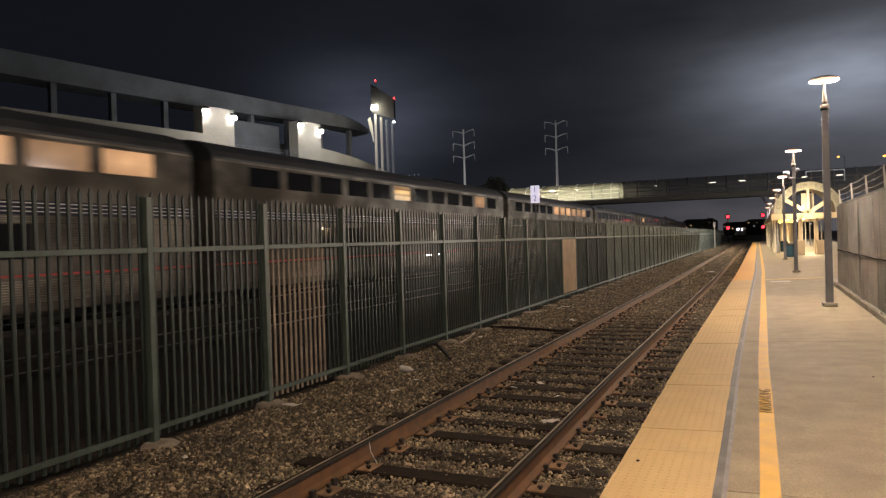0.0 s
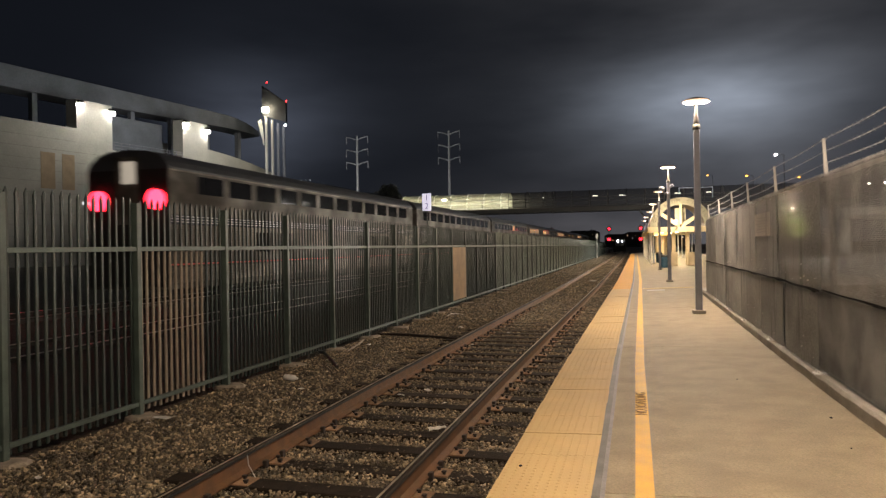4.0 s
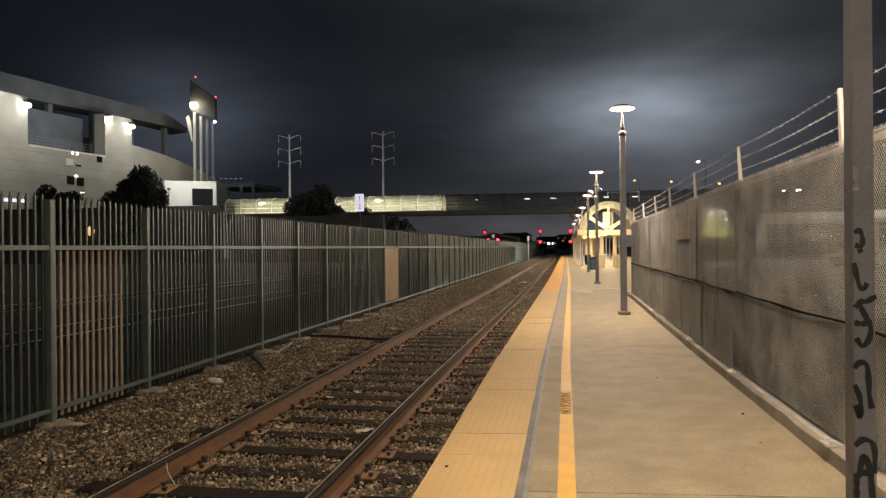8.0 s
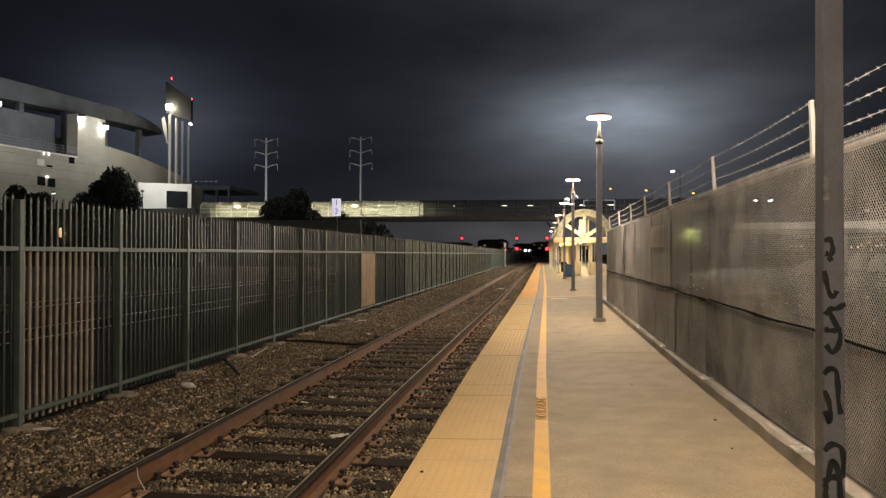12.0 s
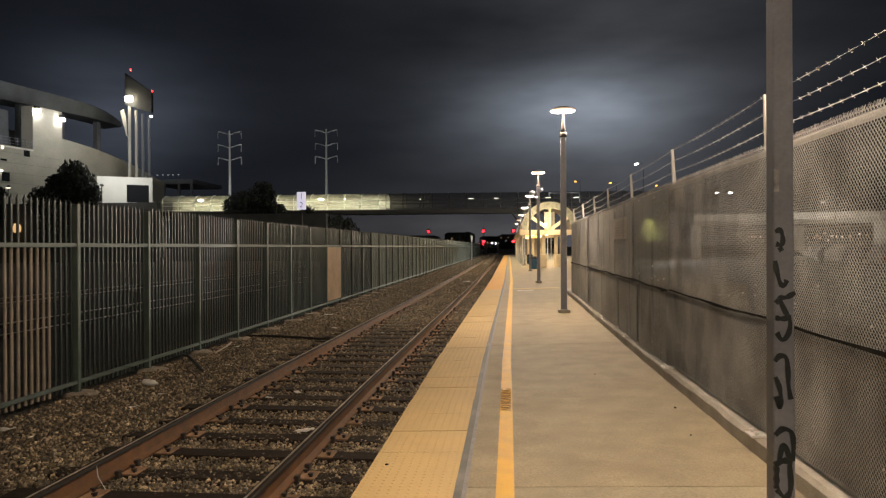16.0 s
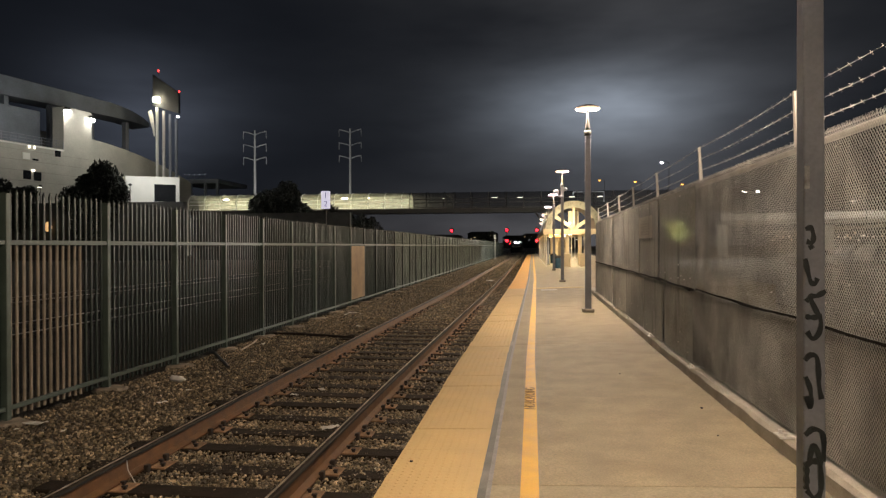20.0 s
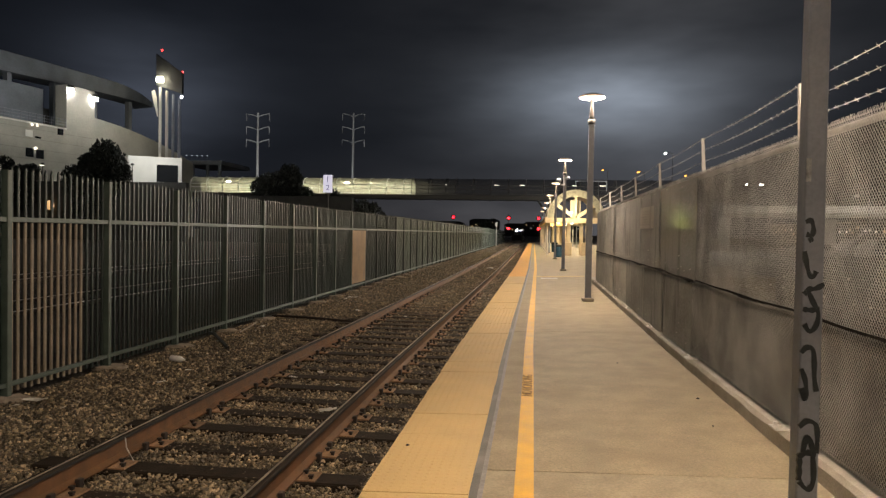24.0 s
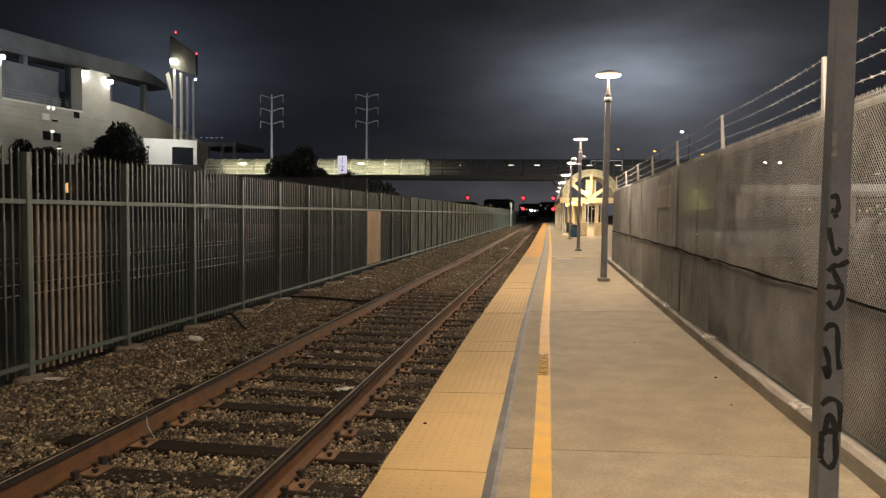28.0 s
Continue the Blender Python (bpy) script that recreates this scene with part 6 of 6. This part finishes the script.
lathe(bm, [(0.20, 0), (0.235, 0.05), (0.25, 0.62), (0.255, 0.64)], n=18)
part("body", bm, M["bin_blue"], bn, smooth=True)
bm = bmesh.new()
lathe(bm, [(0.26, 0.64), (0.26, 0.70), (0.16, 0.78), (0.05, 0.79)], n=18)
part("lid", bm, M["steel_dark"], bn, smooth=True)
bn2 = copy_thing(bn, pose(1.9, 56.0, deck_z(1.9)))

# ---------------------------------------------------------------- beyond the screen fence
M["road"] = surface("car_park_asphalt", (0.06, 0.058, 0.055), 0.85, vary=0.25, scale=0.8, bump=0.3, fine=30)
M["girder"] = surface("guideway_concrete", (0.40, 0.38, 0.34), 0.8, vary=0.12, scale=0.4, bump=0.1, fine=4)
bm = bmesh.new()
box(bm, 8.0, 120, -10, 260, GROUND_Z - 0.02, GROUND_Z + 0.06)
tagged(part("car_park", bm, M["road"]), "dark asphalt car park beyond the platform fence", "car park", kind="structure")
gw = thing("guideway", "pale elevated concrete rail guideway on piers", "viaduct", 43.4, 110.0, GROUND_Z, rz=-111.0)
for k in range(4):
    bm = bmesh.new()
    y = -14 + k * 25
    prism(bm, [(-1.4, 5.15), (1.4, 5.15), (2.6, 5.75), (2.6, 6.75), (-2.6, 6.75), (-2.6, 5.75)], y, y + 24.9)
    part("girder", bm, M["girder"], gw)
    bm = bmesh.new()
    prism(bm, [(-0.9, 0), (0.9, 0), (1.3, 5.15), (-1.3, 5.15)], y - 0.7, y + 0.7)
    part("pier", bm, M["girder"], gw)


def street_lamp(x, y, h, mat_, power, color, label, arm=1.6):
    t = thing("street_lamp", label, "street lamp", x, y, GROUND_Z, group="street lamps")
    bm = bmesh.new()
    bar(bm, (0, 0, 0), (0, 0, h), 0.11, 0.06, 8)
    path_bar(bm, [(0, 0, h - 0.05), (-arm * 0.5, 0, h + 0.2), (-arm, 0, h + 0.2)], 0.05, 6)
    part("pole", bm, M["steel_dark"], t)
    bm = bmesh.new()
    box(bm, -arm - 0.35, -arm + 0.3, -0.18, 0.18, h + 0.12, h + 0.3)
    part("head", bm, M["steel_dark"], t, bevel=0.03)
    bm = bmesh.new()
    box(bm, -arm - 0.3, -arm + 0.25, -0.3, 0.2, h - 0.12, h + 0.115)
    part("lens", bm, mat_, t, "glowing lens")
    if power:
        lamp("street_light", "POINT", (x - arm, y, GROUND_Z + h - 0.3), power, color, 0.15)
    return t


M["street_white"] = glow("street_lens_white", (1.0, 0.93, 0.80), 60)
M["street_amber"] = glow("street_lens_amber", (1.0, 0.42, 0.05), 5)
street_lamp(31.5, 164, 20.8, M["street_white"], 0, None, "tall street lamp with a white glowing head")
street_lamp(25.5, 245, 24.4, M["street_amber"], 0, None, "tall street lamp with an amber glowing head")
street_lamp(31.2, 202, 19.9, M["street_amber"], 0, None, "tall street lamp with an amber glowing head")
street_lamp(46.5, 214, 20.0, M["street_amber"], 0, None, "tall street lamp with an amber glowing head")
street_lamp(41.3, 136, 11.9, M["street_white"], 0, None, "car park lamp with a white glowing head")
street_lamp(41.3, 128, 11.3, M["street_white"], 0, None, "car park lamp with a white glowing head")
street_lamp(19.0, 87, 5.9, M["strip_pale"], 20000, (1.0, 0.95, 0.8), "short street lamp with a white glowing head beside a tree")
street_lamp(44.0, 98, 7.7, M["strip_pale"], 4600, (1.0, 0.94, 0.82), "short car park lamp with a white glowing head")
# unseen lamp added outside the view to light the car park
street_lamp(36.0, 45, 9.0, M["street_white"], 4200, (1.0, 0.94, 0.82), "car park lamp with a white glowing head")
for x in (29.8, 31.8):
    street_lamp(x, 130, 8.45, M["street_white"], 0, None, "small car park lamp with a white glowing head", 1.6)
# another added lamp outside the view, only there for its light
street_lamp(30.0, 36, 9.0, M["street_white"], 700, (1.0, 0.94, 0.82), "car park lamp with a white glowing head")


def parked_car(x, y, rz, color, label, tall=1.0):
    t = thing("parked_car", label, "car", x, y, GROUND_Z + 0.06, rz=rz, group="cars in the car park")
    m = surface("car_paint", color, 0.25, metal=0.2, vary=0.05, scale=2, bump=0.0, random=0.02)
    bm = bmesh.new()
    prof = [(-2.2, 0.32), (2.2, 0.32), (2.25, 0.75), (1.35, 0.92), (0.75, 1.42), (-1.2, 1.46), (-1.9, 0.98), (-2.25, 0.9)]
    prism(bm, [(a, 0.32 + (b - 0.32) * tall) for a, b in prof], -0.86, 0.86)
    part("body", bm, m, t, bevel=0.05)
    bm = bmesh.new()
    prism(bm, [(a, 0.32 + (b - 0.32) * tall) for a, b in ((-1.55, 0.98), (1.1, 0.95), (0.66, 1.37), (-1.12, 1.39))], -0.875, 0.875)
    part("side_window", bm, M["dark_glass"], t)
    for wx in (-1.4, 1.4):
        for s in (-0.78, 0.78):
            bm = bmesh.new()
            bar(bm, (wx, s - 0.1, 0.33), (wx, s + 0.1, 0.33), 0.33, 0.33, 18)
            w = part("wheel", bm, M["steel_dark"], t)
            bm = bmesh.new()
            o = 0.105 if s > 0 else -0.105
            bar(bm, (wx, s + o - 0.01, 0.33), (wx, s + o + 0.01, 0.33), 0.2, 0.2, 12)
            part("rim", bm, M["galv"], w)
    return t


for x, y, turn, c, lab, tall in ((33.6, 77.0, 28, (0.40, 0.40, 0.41), "silver parked van in the car park", 1.45), (34.2, 73.5, 24, (0.48, 0.48, 0.46), "white parked van in the car park", 1.4),
                                 (34.4, 70.2, 24, (0.08, 0.09, 0.12), "dark parked car in the car park", 1.15), (35.0, 66.8, 24, (0.36, 0.36, 0.38), "silver parked van in the car park", 1.4),
                                 (34.6, 63.2, 20, (0.3, 0.05, 0.04), "red parked car in the car park", 1.0), (24.5, 64.0, 20, (0.6, 0.6, 0.6), "silver parked car in the car park", 1.0)):
    parked_car(x, y, turn, c, lab, tall)
tk = thing("box_truck", "white parked box truck with an orange panel", "truck", 31.9, 81.2, GROUND_Z + 0.06, rz=-20)
bm = bmesh.new()
box(bm, -1.1, 1.1, -1.2, 3.6, 1.0, 4.05)
part("box_body", bm, M["white_wall"], tk, bevel=0.04)
bm = bmesh.new()
prism(bm, [(-1.0, 0.5), (1.0, 0.5), (1.0, 2.6), (-1.0, 2.6)], 3.65, 5.4)
part("cab", bm, M["white_wall"], tk, bevel=0.08)
bm = bmesh.new()
box(bm, -0.75, -0.05, -1.225, -1.204, 2.7, 3.7)
part("orange_panel", bm, M["fence_brown"], tk, "orange panel")
for y in (-0.2, 4.6):
    for s in (-0.9, 0.9):
        bm = bmesh.new()
        bar(bm, (s - 0.12, y, 0.42), (s + 0.12, y, 0.42), 0.42, 0.42, 16)
        part("wheel", bm, M["steel_dark"], tk)

# low town buildings on the horizon with a few lit windows
M["town_white"] = glow("town_window_white", (0.9, 0.95, 1.0), 1.0)
M["depot_white"] = glow("depot_speck_white", (1.0, 0.97, 0.9), 3.0)
M["town_amber"] = glow("town_window_amber", (1.0, 0.62, 0.25), 1.1)
rh = random.Random(17)
for k, (x, y, w, h) in enumerate(((-66, 520, 30, 9), (-38, 560, 24, 12), (-14, 640, 22, 10), (6, 600, 26, 11), (30, 620, 24, 14), (-100, 540, 36, 10))):
    tb = thing("town_building", "low dark town building with a few lit windows", "building", x, y, GROUND_Z, group="buildings on the horizon")
    bm = bmesh.new()
    box(bm, -w / 2, w / 2, 0, 14, 0, h)
    part("wall", bm, M["dark_wall"], tb)
    bm = bmesh.new()
    prism(bm, [(-w / 2 - 0.4, h), (w / 2 + 0.4, h), (w / 2 - 3, h + 1.6), (-w / 2 + 3, h + 1.6)], -0.4, 14.4)
    part("roof", bm, M["dark_wall"], tb)
    for q in range(8):
        bm = bmesh.new()
        xx, zz = rh.uniform(-w / 2 + 1, w / 2 - 1), rh.uniform(h * 0.45, h - 0.8)
        s_ = rh.uniform(0.15, 0.4)
        box(bm, xx - s_, xx + s_, -0.06, 0.04, zz - s_ * 0.7, zz + s_ * 0.7)
        part("window", bm, M[rh.choice(("town_white", "town_amber", "town_amber"))], tb, "lit window")

# long low depot made up beyond the guideway; its lit windows give the bright specks there
dp = thing("depot_building", "long low dark depot added for bright specks", "building", 58.0, 60.0, GROUND_Z)
bm = bmesh.new()
box(bm, 0, 9, 0, 120, 0, 4.9)
part("wall", bm, M["dark_wall"], dp)
bm = bmesh.new()
box(bm, -0.7, 9.5, -0.5, 120.5, 4.9, 5.25)
part("roof", bm, M["girder"], dp, "pale roof edge")
y = 1.0
while y < 118:
    w, z = rh.uniform(0.3, 1.0), rh.uniform(2.6, 4.1)
    bm = bmesh.new()
    box(bm, -0.08, 0.03, y, y + w, z, z + rh.uniform(0.25, 0.55))
    part("window", bm, M[rh.choice(("depot_white", "depot_white", "town_amber"))], dp, "lit window")
    y += w + rh.uniform(0.4, 3.0)

# lantern on the retaining wall
ln = thing("wall_lantern", "round amber lantern on the dark wall", "lantern", -70.2, 94.95, 4.3)
bm = bmesh.new()
lathe(bm, [(0.05, -0.5), (0.45, -0.35), (0.55, 0.2), (0.4, 0.75), (0.1, 0.95)], 0, -0.6, 12)
part("globe", bm, M["globe"], ln, "glowing amber globe", smooth=True)
bm = bmesh.new()
bar(bm, (0, 0.05, 0.0), (0, -0.3, 0.0), 0.08, 0.08, 6)
part("bracket", bm, M["steel_dark"], ln)

# ---------------------------------------------------------------- litter, hose and rods on the ballast
M["paper"] = surface("crumpled_paper", (0.78, 0.76, 0.72), 0.8, vary=0.1, scale=20)


def paper(x, y, z, size, seed, rz):
    r = random.Random(seed)
    bm = bmesh.new()
    g_ = [[bm.verts.new(((i / 4 - 0.5) * size * 2.0, (j / 3 - 0.5) * size, r.uniform(0, 0.25) * size)) for j in range(4)] for i in range(5)]
    for i in range(4):
        for j in range(3):
            bm.faces.new((g_[i][j], g_[i + 1][j], g_[i + 1][j + 1], g_[i][j + 1]))
    bmesh.ops.solidify(bm, geom=bm.faces[:], thickness=0.004)
    ob = part("paper_scrap", bm, M["paper"])
    ob.matrix_basis = pose(x, y, z, 0, 0, rz)
    return tagged(ob, "crumpled white paper scrap on the stones", "litter", "litter on the ballast")


bt = bmesh.new()
lathe(bt, [(0.030, 0.0), (0.042, 0.012), (0.043, 0.10), (0.040, 0.115), (0.043, 0.13), (0.042, 0.19), (0.020, 0.235), (0.014, 0.245), (0.015, 0.265)], n=14)
bt = tagged(part("bottle", bt, M["paper"], smooth=True), "empty white plastic bottle lying on the stones", "bottle", "litter on the ballast")
bt.matrix_basis = pose(-4.95, 9.42, -0.372, 90, 0, 70)
for k, (x, y, s) in enumerate(((-5.1, 6.9, 0.12), (-1.98, 7.1, 0.10), (-4.82, 18.8, 0.22), (-2.62, 8.93, 0.07), (-2.87, 8.6, 0.05), (-2.06, 37.0, 0.22), (-4.3, 8.0, 0.06), (-5.0, 12.9, 0.08), (-3.9, 16.0, 0.08))):
    paper(x, y, -0.385, s, k, 40 * k)
hs = bmesh.new()
path_bar(hs, [(-5.5, 11.75, -0.36), (-5.3, 11.5, -0.33), (-5.05, 11.15, -0.36), (-4.8, 10.8, -0.38), (-4.62, 10.54, -0.41)], 0.028, 8)
tagged(part("hose", hs, M["steel_dark"]), "bent black hose by the fence", "hose")
hs = bmesh.new()
path_bar(hs, [(-5.45, 14.6, -0.40), (-4.9, 14.5, -0.385), (-4.2, 14.32, -0.39), (-3.5, 14.1, -0.40)], 0.030, 7)
tagged(part("iron_rod", hs, M["anchor"]), "rusty iron rod lying on the stones", "rod")
hs = bmesh.new()
path_bar(hs, [(-5.4, 13.6, -0.40), (-5.2, 12.9, -0.37), (-5.15, 12.2, -0.405)], 0.018, 6)
tagged(part("dry_branch", hs, M["footing"]), "pale dry branch beside the fence", "branch")
# thin bent wire at the rail and spots on the tiles
hs = bmesh.new()
path_bar(hs, [(-3.12, 5.35, -0.22), (-3.11, 5.35, -0.30), (-3.02, 5.30, -0.38)], 0.004, 5)
tagged(part("bond_wire", hs, M["galv"]), "thin bare bond wire hanging at the rail", "wire")
hs = bmesh.new()
bar(hs, (-0.739, 4.83, 0.012), (-0.739, 4.83, 0.02), 0.013, 0.010, 8)
tagged(part("pebble", hs, M["anchor"]), "small dark pebble on the tactile tiles", "pebble")
PEBBLES = ((1.04, 8.03, 0.010), (1.52, 6.38, 0.014), (1.43, 5.51, 0.008))
rp = random.Random(31)
for x, y, r0 in PEBBLES:
    hs = bmesh.new()
    lathe(hs, [(r0 * 0.7, 0), (r0, r0 * 0.4), (r0 * 0.5, r0 * 0.9)], n=7)
    ob = tagged(part("pebble", hs, M["anchor"]), "small dark pebble on the concrete", "pebble")
    ob.matrix_basis = pose(x, y, deck_z(x))
# small pale scraps among the stones
for k in range(16):
    paper(rp.uniform(-5.2, -1.1), rp.uniform(4.5, 24), -0.385, rp.uniform(0.025, 0.05), 60 + k, rp.uniform(0, 360))

# ---------------------------------------------------------------- the train's run: last car's rear end along the line
def run(t):
    return 35.8 + (t - 4.5) * (33.27 if t < 4.5 else 34.2)


def motions():
    times = [0.0, 1.5, 3.0, 4.5, 6.0, 8.0, 10.0, 13.0, 16.0, 19.0, 22.0, 25.0, 28.0]
    for i, car in enumerate(CARS):
        walk(car, [(t, pose(-15.6, run(t) + i * (CAR_LEN + CAR_GAP), -0.12)) for t in times])
    walk(LOCO, [(t, pose(-15.6, run(t) + len(CARS) * (CAR_LEN + CAR_GAP), -0.12)) for t in times])


motions()
